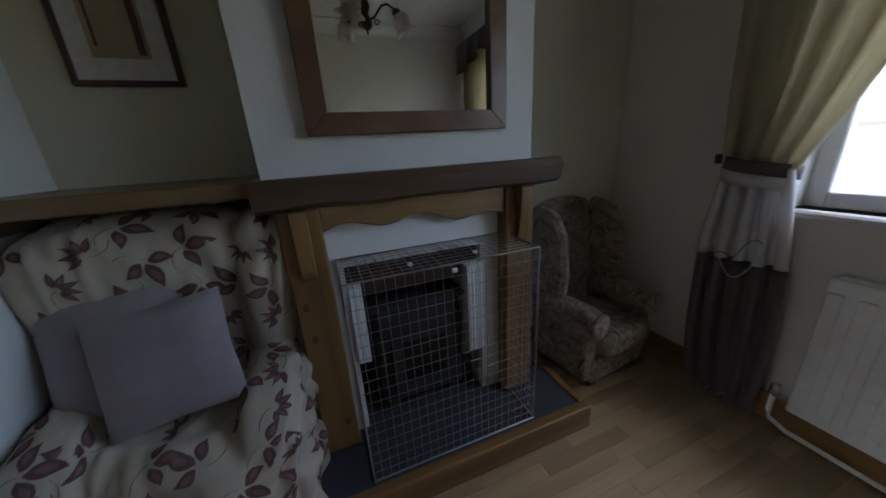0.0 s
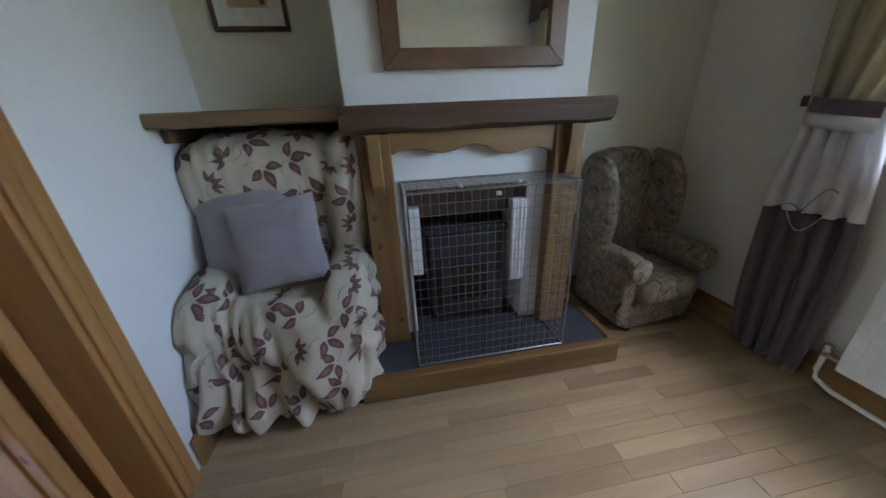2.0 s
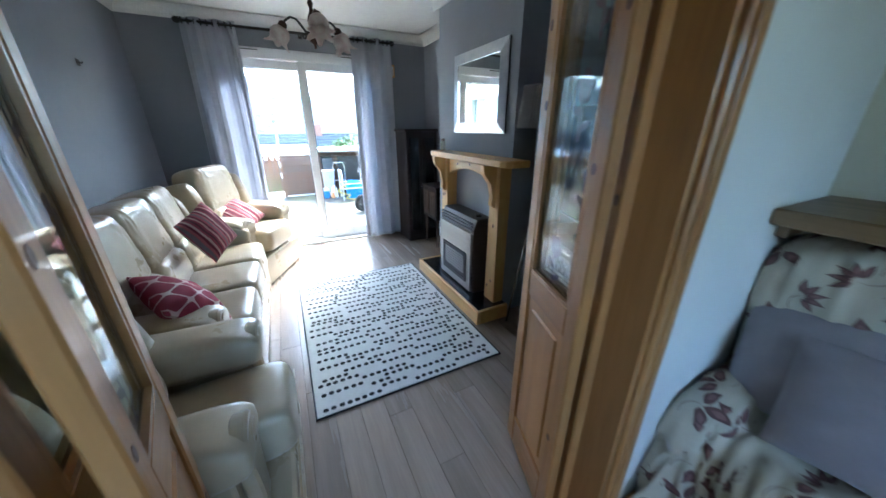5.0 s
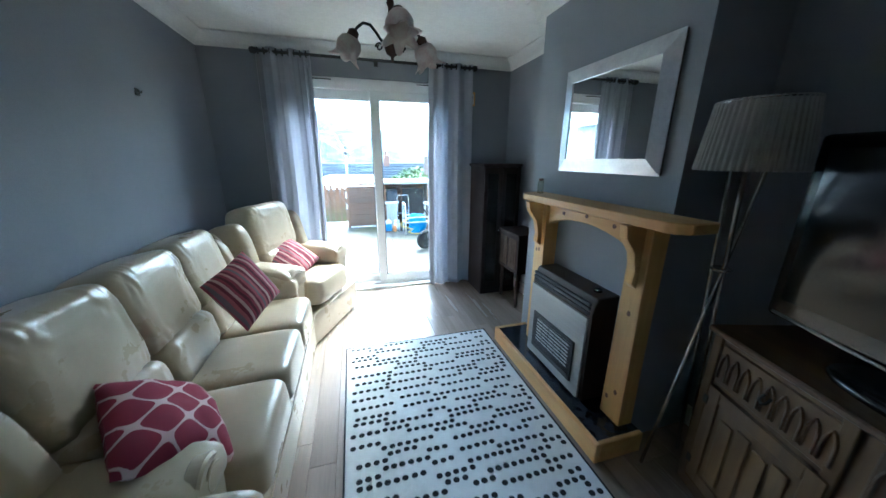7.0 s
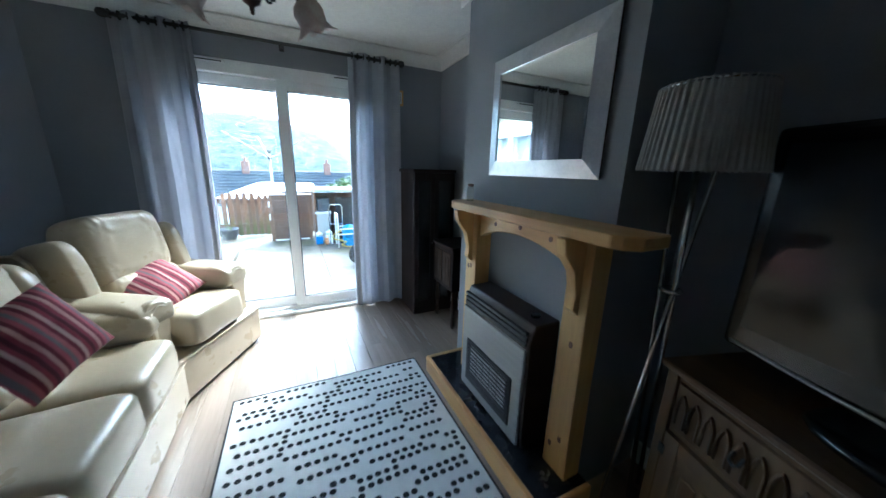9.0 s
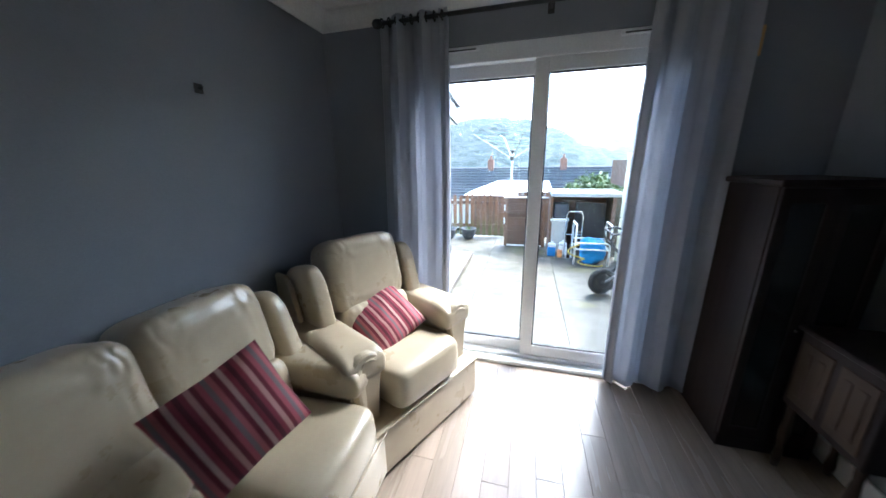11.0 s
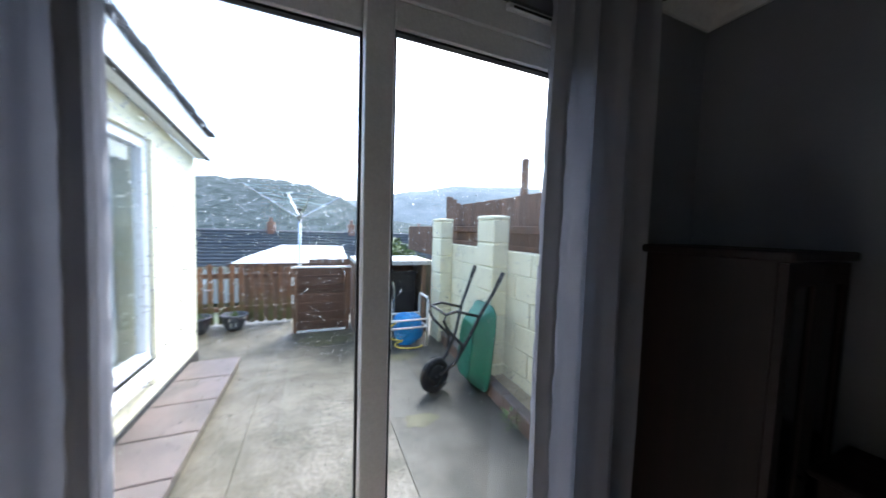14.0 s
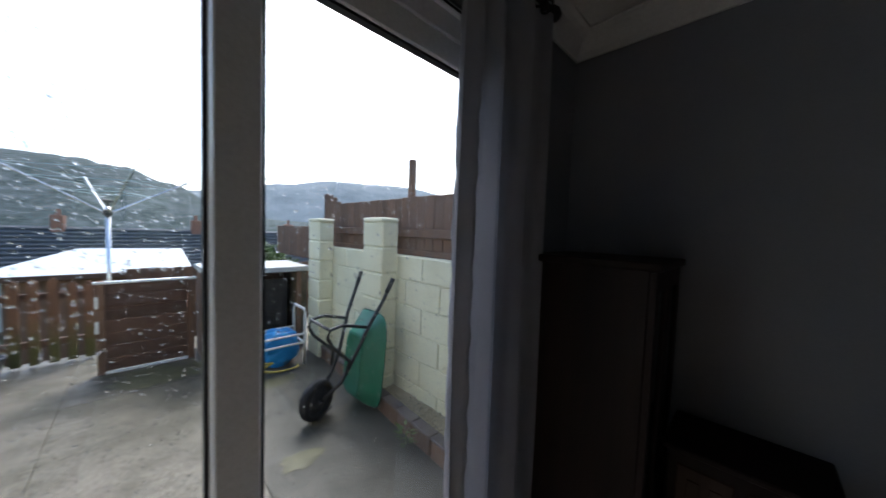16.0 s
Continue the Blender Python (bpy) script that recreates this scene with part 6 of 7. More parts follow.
gy = [(-300, -0.6), (-20, -0.6), (8.6, -0.6), (10, -0.75), (14, -2.0), (24, -4.6), (33, -5.5), (80, -7), (200, -8), (900, -8)]
gv = [[gb.verts.new((x, y, z)) for x in gx] for y, z in gy]
for r0, r1 in zip(gv, gv[1:]):
    for k in range(len(gx) - 1):
        gb.faces.new((r0[k], r0[k + 1], r1[k + 1], r1[k]))
setting("ground", gb, "valley_grass", "grassy ground falling away to the valley", "ground", smooth=True)


def extension():
    x, y0, y1 = -2.68, 4.24, 7.10
    e = thing("house_extension", (x, 0, 0), "cream rendered extension with white window and black plinth", "extension")
    wy0, wy1, wz0, wz1 = 4.55, 6.17, 0.33, 2.06
    wt = 2.12
    part("wall", boxes(((-3.0, y0, 0.05), (0, wy0, wt)), ((-3.0, wy1, 0.05), (0, y1, wt)), ((-3.0, wy0, 0.05), (0, wy1, wz0)), ((-3.0, wy0, wz1), (0, wy1, wt)), ((-3.0, wy0, wz0), (-0.4, wy1, wz1))), "render_cream", e)
    part("plinth", box((-3.0, y0, G), (0.012, y1 + 0.012, 0.05), 0.004), "iron", e, "black painted plinth")
    w = part("window", boxes(((-0.10, wy0, wz0), (-0.03, wy0 + 0.07, wz1)), ((-0.10, wy1 - 0.07, wz0), (-0.03, wy1, wz1)), ((-0.10, wy0 + 0.07, wz0), (-0.03, wy1 - 0.07, wz0 + 0.08)),
                             ((-0.10, wy0 + 0.07, wz1 - 0.08), (-0.03, wy1 - 0.07, wz1)), ((-0.10, 5.30, wz0 + 0.08), (-0.03, 5.40, wz1 - 0.08)), bevel=0.006), "upvc", e, "white plastic window")
    part("window_sill", box((-0.06, wy0 - 0.05, wz0 - 0.07), (0.07, wy1 + 0.05, wz0), 0.008), "upvc", w)
    for a, b in ((wy0 + 0.07, 5.30), (5.40, wy1 - 0.07)):
        part("pane", box((-0.075, a, wz0 + 0.08), (-0.068, b, wz1 - 0.08)), "glass", w).visible_shadow = False
    M["net"] = mat("net_curtain", (0.62, 0.64, 0.66), (0.5, 0.52, 0.55), rough=0.9, scale=6, bump=0.1)
    bm = bmesh.new()
    g = [[bm.verts.new((-0.2 + 0.03 * math.sin(u * 30), wy0 + 0.02 + (wy1 - wy0 - 0.04) * u, z)) for u in [k / 90 for k in range(91)]] for z in (wz0 + 0.02, wz1 - 0.02)]
    for k in range(90):
        bm.faces.new((g[0][k], g[0][k + 1], g[1][k + 1], g[1][k]))
    part("net_curtain", bm, "net", w, "pale pleated net curtain")
    # a single-pitch roof that falls away from the house: its verge, fascia and soffit slope with it
    fall = 0.115

    def pitched(bm):
        for v in bm.verts:
            v.co.z += (y1 - v.co.y) * fall
        return bm
    part("raked_wall", prism([(y0, wt + 0.002), (y1, wt + 0.002), (y0, wt + (y1 - y0) * fall)], 2.99, 'X'), "render_cream", e, m=pose(-2.995, 0, 0))
    part("soffit", pitched(box((0.001, y0, wt), (0.10, y1 + 0.05, wt + 0.02))), "upvc", e)
    part("fascia", pitched(box((0.10, y0, wt + 0.005), (0.125, y1 + 0.05, 2.345), 0.004)), "upvc", e)
    part("drip_trim", pitched(box((0.09, y0, wt - 0.012), (0.132, y1 + 0.06, wt + 0.004), 0.003)), "iron", e, "dark wet drip trim")
    M["roof_tile"] = mat("grey_roof_tile", (0.12, 0.115, 0.12), (0.08, 0.078, 0.08), rough=0.55, scale=4, bump=0.3)
    roof = part("roof", pitched(box((-3.0, y0, 2.346), (0.12, y1 + 0.06, 2.372))), "roof_tile", e)
    rnd = random.Random(31)
    for k in range(19):
        ya = y0 + 0.155 * k
        part("verge_tile", box((-0.02, 0.002, 0.0), (0.17 + 0.012 * rnd.random(), 0.152, 0.016), 0.005), "roof_tile", roof, m=pose(0.0, ya, 2.374 + (y1 - ya) * fall + 0.005 * rnd.random(), -6.6, 3, 0))


extension()

M["slab_red"] = mat("wet_red_slab", (0.135, 0.10, 0.09), (0.075, 0.06, 0.054), rough=0.25, rough2=0.55, scale=3, fine=110, bump=0.35, grain=0.5)
step = tagged(new("pavement"), "raised strip of dark red paving slabs", "paving", kind="structure")
part("bed", box((-2.66, 4.23, G - 0.02), (-2.24, 6.80, -0.01), 0.004), "concrete", step)
for k in range(6):
    ya = 4.23 + k * 0.43
    part("slab", box((-2.655, ya + 0.004, -0.01), (-2.22, ya + 0.426, 0.03), 0.006), "slab_red", step)


def block_wall():
    e = thing("block_wall", (0, 0, 0), "cream painted concrete block wall with square piers", "garden wall")
    x0 = 0.22
    bh, bl = 0.225, 0.445
    part("wall_core", box((x0 + 0.012, 4.3, G), (x0 + 0.14, 7.4, 1.25)), "render_cream", e)
    for r in range(6):
        z = G + 0.0 + r * bh
        y = 4.3 + (0 if r % 2 else bl / 2) - bl
        while y < 7.4:
            a, b = max(4.3, y + 0.004), min(7.4, y + bl - 0.004)
            if b - a > 0.05:
                part("block", box((x0 - 0.002, a, z + 0.004), (x0 + 0.014, b, min(1.25, z + bh - 0.004)), 0.005), "render_cream", e)
            y += bl
    for yp in (5.55, 6.86):
        p = part("pier_core", box((0.06, yp, G), (x0 - 0.004, yp + 0.30, 1.56)), "render_cream", e)
        for r in range(7):
            z = G + r * 0.234
            part("block", box((0.045, yp - 0.012, z + 0.005), (x0 + 0.002, yp + 0.312, z + 0.229), 0.012), "render_cream", p)
        part("rough_cap", puff((0.2, 0.34, 0.05), 0.5, 0.25, 20, 8, 0.12, seed=int(yp * 10), m=pose(0.13, yp + 0.15, 1.57)), "render_cream", p)


block_wall()


def board_fence():
    f = thing("board_fence", (0.40, 0, 0), "dark brown close-boarded fence behind the block wall", "fence")
    rnd = random.Random(7)
    y = 4.3
    while y < 9.5:
        h = 1.80 + 0.01 * rnd.random()
        if y > 7.0:
            h = 1.80 + 0.16 * math.sin(min(1, (y - 7.0) / 0.45) * math.pi / 2) if y < 7.5 else 1.5
        part("board", box((0.0, y + 0.002, 1.0), (0.018 + 0.006 * rnd.random(), y + 0.118, h), 0.003), "fence_wood", f)
        y += 0.12
    part("rail", box((-0.04, 4.3, 1.42), (-0.002, 7.2, 1.50), 0.005), "fence_wood", f)
    part("gravel_board", box((-0.03, 4.3, 1.02), (-0.002, 7.2, 1.30), 0.004), "fence_wood", f)
    p = thing("timber_post", (0.46, 5.66, 0), "tall weathered timber post behind the fence", "post")
    part("shaft", box((-0.03, -0.03, G), (0.03, 0.03, 2.18), 0.006), "fence_wood", p)


board_fence()


def gravel_bed():
    k = thing("bed_kerb", (0, 0, 0), "low brick kerb along the gravel bed", "kerb")
    M["brick"] = mat("brown_brick", (0.20, 0.12, 0.08), (0.14, 0.085, 0.06), rough=0.7, scale=8, bump=0.3, per_piece=0.2)
    y = 4.30

    def edge(y):
        return -0.075 + 0.068 * (y - 4.5)
    while y < 7.0:
        part("brick", box((0.0, 0.0, G - 0.01), (0.075, 0.21, 0.045), 0.008), "brick", k, m=pose(edge(y), y, 0, 0, 0, -3.9))
        part("coping", box((-0.008, 0.0, 0.046), (0.085, 0.212, 0.066), 0.006), "slab_red", k, m=pose(edge(y), y, 0, 0, 0, -3.9))
        y += 0.218
    M["gravel"] = mat("pale_gravel", (0.46, 0.39, 0.26), (0.27, 0.22, 0.14), rough=0.7, scale=50, bump=0.4, grain=0.4)
    rnd = random.Random(9)
    bm = prism([(edge(4.3) + 0.08, 4.3), (0.225, 4.3), (0.225, 7.0), (edge(7.0) + 0.08, 7.0)], 0.13, 'Z')
    bm.transform(Matrix.Translation((0, 0, G - 0.02)))
    for _ in range(2600):
        r = rnd.uniform(0.006, 0.013)
        gy = 4.32 + 2.6 * rnd.random() ** 1.4
        gx = rnd.uniform(edge(gy) + 0.085, 0.215)
        b = bmesh.new()
        bmesh.ops.create_icosphere(b, subdivisions=1, radius=r)
        b.transform(pose(gx, gy, 0.030 + 0.01 * rnd.random(), rnd.random() * 360, 0, rnd.random() * 360) @ Matrix.Diagonal((1, 1.4, 0.7, 1)))
        me_v = [v.co.copy() for v in b.verts]
        vs = [bm.verts.new(c) for c in me_v]
        for f in b.faces:
            bm.faces.new([vs[v.index] for v in f.verts])
        b.free()
    tagged(part("gravel", bm, "gravel", label="pale gravel between kerb and wall"), category="gravel", kind="stuff")


gravel_bed()


def mossy(m, top, soft):
    """Green algae creeping up damp timber, ragged along its upper edge."""
    n, link = m.node_tree.nodes, m.node_tree.links
    b = n["Principled BSDF"]
    src = b.inputs["Base Color"].links[0].from_socket
    tc, sep, no, add, mr, mx = (n.new(k) for k in ("ShaderNodeTexCoord", "ShaderNodeSeparateXYZ", "ShaderNodeTexNoise", "ShaderNodeMath", "ShaderNodeMapRange", "ShaderNodeMix"))
    no.inputs["Scale"].default_value = 14
    link.new(tc.outputs["Object"], sep.inputs[0])
    link.new(tc.outputs["Object"], no.inputs["Vector"])
    add.operation = 'MULTIPLY_ADD'
    add.inputs[1].default_value = -0.5
    link.new(no.outputs["Fac"], add.inputs[0])
    link.new(sep.outputs["Z"], add.inputs[2])
    mr.inputs["From Min"].default_value, mr.inputs["From Max"].default_value = top - 0.25 - soft, top - 0.25
    mr.inputs["To Min"].default_value, mr.inputs["To Max"].default_value = 0.85, 0.0
    link.new(add.outputs[0], mr.inputs["Value"])
    mx.data_type = 'RGBA'
    link.new(mr.outputs[0], mx.inputs["Factor"])
    link.new(src, mx.inputs["A"])
    mx.inputs["B"].default_value = (0.075, 0.085, 0.022, 1)
    link.new(mx.outputs["Result"], b.inputs["Base Color"])
    return m


M["picket_wood"] = mossy(wood("red_brown_picket_wood", (0.20, 0.095, 0.05), (0.12, 0.06, 0.034), rough=0.75, axis='Z', bump=0.2), 0.42, 0.35)


def picket_fence():
    f = thing("picket_fence", (0, 8.45, 0), "red-brown picket fence across the end of the yard", "fence")
    x = -4.6
    rnd = random.Random(5)
    while x < -1.80:
        lean = rnd.uniform(-0.01, 0.01)
        h = 0.83 + rnd.uniform(-0.03, 0.03)
        out = [(x, G + 0.02), (x + 0.075, G + 0.02), (x + 0.075 + lean, h - 0.05), (x + 0.037 + lean, h), (x + lean, h - 0.05)]
        part("picket", prism(out, 0.018, 'Y', 0.003), "picket_wood", f)
        x += 0.128
    for z in (0.12, 0.62):
        part("rail", box((-4.6, 0.02, z), (-1.80, 0.055, z + 0.07), 0.004), "fence_wood_x", f)
    g = thing("timber_gate", (-1.78, 7.80, 0), "low gate of horizontal brown planks", "gate")
    for k in range(7):
        part("plank", box((0.03, -0.012 - 0.004 * (k % 2), G + 0.03 + k * 0.131), (0.74, 0.012, G + 0.1595 + k * 0.131), 0.004), "fence_wood_x", g)
    for x in (0.0, 0.70):
        part("post", box((x, -0.03, G), (x + 0.06, 0.035, 0.87), 0.005), "fence_wood", g)
    part("cap_rail", box((-0.02, -0.035, 0.842), (0.78, 0.04, 0.866), 0.004), "gloss_white", g, "pale weathered cap rail")
    for z in (0.35, 0.6):
        part("hinge", box((-0.012, -0.036, z), (0.012, -0.030, z + 0.12), 0.003), "gloss_white", g)
    part("white_batten", box((0.05, -0.03, G + 0.0), (0.70, -0.016, G + 0.03), 0.004), "gloss_white", g)


picket_fence()


def hill(name, pts, y0, y1, mt, label):
    """A wooded ridge: outline (x, z) carried back from y0 to y1, with an uneven crest."""
    bm = bmesh.new()
    n = 140
    xs = [pts[0][0] + (pts[-1][0] - pts[0][0]) * k / n for k in range(n + 1)]

    def at(x):
        for (a, za), (b, zb) in zip(pts, pts[1:]):
            if a <= x <= b:
                s = (x - a) / (b - a)
                s = s * s * (3 - 2 * s)
                return za + (zb - za) * s
        return pts[-1][1]
    rows = []
    for r in range(9):
        f = r / 8
        rows.append([bm.verts.new((x, y0 + (y1 - y0) * f, -6 + (at(x) + 6 + 1.6 * noise.noise(Vector((x * 0.12, f * 5, 1))) + 1.1 * noise.noise(Vector((x * 0.5, f * 9, 4)))) * math.sin(f * math.pi / 2))) for x in xs])
    for a, b in zip(rows, rows[1:]):
        for k in range(n):
            bm.faces.new((a[k], a[k + 1], b[k + 1], b[k]))
    setting(name, bm, mt, label, "hills", smooth=True)


# Mist is put into the colours: greyed woodland, far hill paler and bluer.
M["hill"] = mat("woodland_haze_tinted", (0.035, 0.05, 0.045), (0.11, 0.125, 0.125), rough=1.0, scale=0.22, fine=1.0, bump=1.0, grain=0.5, spec=0.1)
M["hill_far"] = mat("far_hill_haze_tinted", (0.11, 0.14, 0.155), (0.18, 0.21, 0.225), rough=1.0, scale=0.05, fine=0.6, bump=0.2)
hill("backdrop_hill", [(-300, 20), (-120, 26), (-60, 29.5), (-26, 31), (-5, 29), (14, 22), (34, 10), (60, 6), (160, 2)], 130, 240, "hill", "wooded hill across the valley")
hill("backdrop_hill_far", [(-200, 20), (0, 30), (60, 38), (120, 53), (190, 66), (300, 72), (480, 60)], 260, 420, "hill_far", "far hill with haze in its colour")


def terrace():
    e = thing("terrace_houses", (0, 33, 0), "long low terrace with grey tiled roofs and brick chimneys", "terraced houses")
    M["far_roof"] = mat("far_grey_tiles", (0.13, 0.13, 0.14), (0.085, 0.087, 0.095), rough=0.7, scale=1.2, fine=8, bump=0.3)
    M["far_wall"] = mat("far_render", (0.45, 0.43, 0.38), rough=0.9, scale=0.8, bump=0.1)
    M["chimney_brick"] = mat("chimney_brick", (0.30, 0.14, 0.09), (0.2, 0.1, 0.07), rough=0.8, scale=6, bump=0.2)
    part("wall", box((-22, -0.2, -5), (26, 6, -1.75)), "far_wall", e)
    for k in range(12):
        z0, y0 = -1.95 + 0.25 * k, -0.6 + 0.3 * k
        part("tile_course", boxes(((-22.3, y0, z0), (26.3, y0 + 0.36, z0 + 0.09))), "far_roof", e)
    part("roof", prism([(-0.5, -2.0), (3.1, 1.0), (6.6, -2.0)], 48.6, 'X'), "far_roof", e, m=pose(-22.3, 0, 0))
    for x in (-13, -5.2, 2.0, 9.2, 17):
        c = part("chimney", box((x - 0.3, 2.6, 0.6), (x + 0.3, 3.3, 1.75), 0.03), "chimney_brick", e)
        part("chimney_pot", lathe([(0.12, 0), (0.10, 0.35), (0.12, 0.4)], 10, m=Matrix.Translation((x, 2.95, 1.75))), "chimney_brick", c)
    for k in range(14):
        x = -20 + 3.3 * k
        w = part("window", box((x, -0.24, -3.4), (x + 1.2, -0.19, -2.3)), "upvc", e)
        part("pane", box((x + 0.08, -0.25, -3.32), (x + 1.12, -0.235, -2.38)), "glass", w)


terrace()


# ---- things in the yard ----
M["barrow_green"] = mat("green_painted_steel", (0.02, 0.16, 0.085), (0.03, 0.12, 0.07), rough=0.3, rough2=0.5, scale=6, bump=0.08)
M["tyre"] = mat("black_tyre", (0.015, 0.015, 0.016), rough=0.7, scale=40, bump=0.3)
M["bag_blue"] = mat("blue_plastic_sack", (0.03, 0.27, 0.62), (0.02, 0.20, 0.50), rough=0.3, scale=12, bump=0.4)
M["hose"] = mat("yellow_hose", (0.60, 0.46, 0.08), rough=0.4, bump=0.05)
M["grey_plastic"] = mat("grey_plastic", (0.42, 0.43, 0.42), (0.36, 0.37, 0.36), rough=0.45, scale=5, bump=0.05)
M["leaf_green"] = mat("hedge_leaf", (0.12, 0.16, 0.035), (0.07, 0.11, 0.03), rough=0.6, scale=8, bump=0.1)
M["white_sheet"] = mat("pale_roof_sheet", (0.66, 0.69, 0.70), (0.58, 0.61, 0.62), rough=0.4, scale=3, bump=0.1)


def wheelbarrow():
    e = thing("wheelbarrow", (0, 0, 0), "green wheelbarrow upended against the block wall", "wheelbarrow")
    bm = bmesh.new()
    rings = []
    for u, y0, y1, z0, z1 in ((-0.20, 5.52, 5.80, 0.10, 0.56), (-0.215, 5.50, 5.82, 0.08, 0.58), (-0.19, 5.48, 5.84, 0.05, 0.62), (-0.06, 5.41, 5.91, -0.03, 0.71), (0.03, 5.36, 5.96, -0.07, 0.765), (0.032, 5.35, 5.97, -0.075, 0.775), (0.02, 5.37, 5.95, -0.06, 0.755), (-0.17, 5.50, 5.82, 0.08, 0.60)):
        yc, zc, a, b = (y0 + y1) / 2, (z0 + z1) / 2, (y1 - y0) / 2, (z1 - z0) / 2
        ring = []
        for k in range(32):
            q = 2 * math.pi * k / 32
            y = yc + a * math.copysign(abs(math.cos(q)) ** 0.45, math.cos(q))
            z = zc + b * math.copysign(abs(math.sin(q)) ** 0.45, math.sin(q))
            ring.append(bm.verts.new((u + 0.12 * (z + 0.07), y, z)))
        rings.append(ring)
    for r0, r1 in zip(rings, rings[1:]):
        for k in range(32):
            bm.faces.new((r0[k], r0[(k + 1) % 32], r1[(k + 1) % 32], r1[k]))
    bm.faces.new(rings[0][::-1])
    bm.faces.new(rings[-1])
    bmesh.ops.recalc_face_normals(bm, faces=bm.faces[:])
    bm.transform(Matrix.Translation((-0.065, 5.62, 0)) @ Matrix.Diagonal((0.68, 0.80, 0.97, 1)) @ Matrix.Translation((0, -5.66, 0)))
    part("tub", bm, "barrow_green", e, "green pressed-steel tub", smooth=True)
    for s in (-1, 1):
        y = 5.66 + s * 0.13
        part("handle_bar", tube([(-0.43, 5.66 + s * 0.06, 0.10), (-0.30, 5.66 + s * 0.10, 0.22), (-0.20, y, 0.42), (-0.10, 5.66 + s * 0.20, 0.70), (-0.01, 5.66 + s * 0.24, 0.88), (0.05, 5.66 + s * 0.26, 1.02)], 0.016, 10), "iron", e, smooth=True)
        part("handle_grip", tube([(0.02, 5.66 + s * 0.25, 0.95), (0.07, 5.66 + s * 0.267, 1.07)], 0.020, 10), "rubber", e, smooth=True)
        part("leg", tube([(-0.12, y + s * 0.05, 0.66), (-0.34, y + s * 0.05, 0.72), (-0.44, y + s * 0.05, 0.70), (-0.46, y + s * 0.05, 0.64), (-0.42, y + s * 0.05, 0.56), (-0.26, y + s * 0.02, 0.40), (-0.28, y, 0.28)], 0.014, 10), "iron", e, smooth=True)
    part("cross_stay", tube([(-0.445, 5.48, 0.70), (-0.445, 5.84, 0.70)], 0.012, 8), "iron", e, smooth=True)
    w = part("wheel", lathe([(0.0, -0.03), (0.06, -0.03), (0.10, -0.02), (0.10, 0.02), (0.06, 0.03), (0.0, 0.03)], 28, m=pose(-0.46, 5.66, 0.085, 90, 0, 20)), "iron", e)
    part("tyre", tube([(0.128 * math.cos(q), 0.128 * math.sin(q), 0) for q in [2 * math.pi * k / 36 for k in range(36)]], 0.037, 12, closed=True), "tyre", w, smooth=True, m=pose(-0.46, 5.66, 0.085, 90, 0, 20))
    part("axle", tube([(-0.46, 5.58, 0.085), (-0.46, 5.74, 0.085)], 0.011, 8), "iron", e)
    part("nose_guard", tube([(-0.36, 5.60, 0.02), (-0.47, 5.61, -0.068), (-0.47, 5.71, -0.068), (-0.36, 5.72, 0.02)], 0.008, 8), "iron", e)


wheelbarrow()


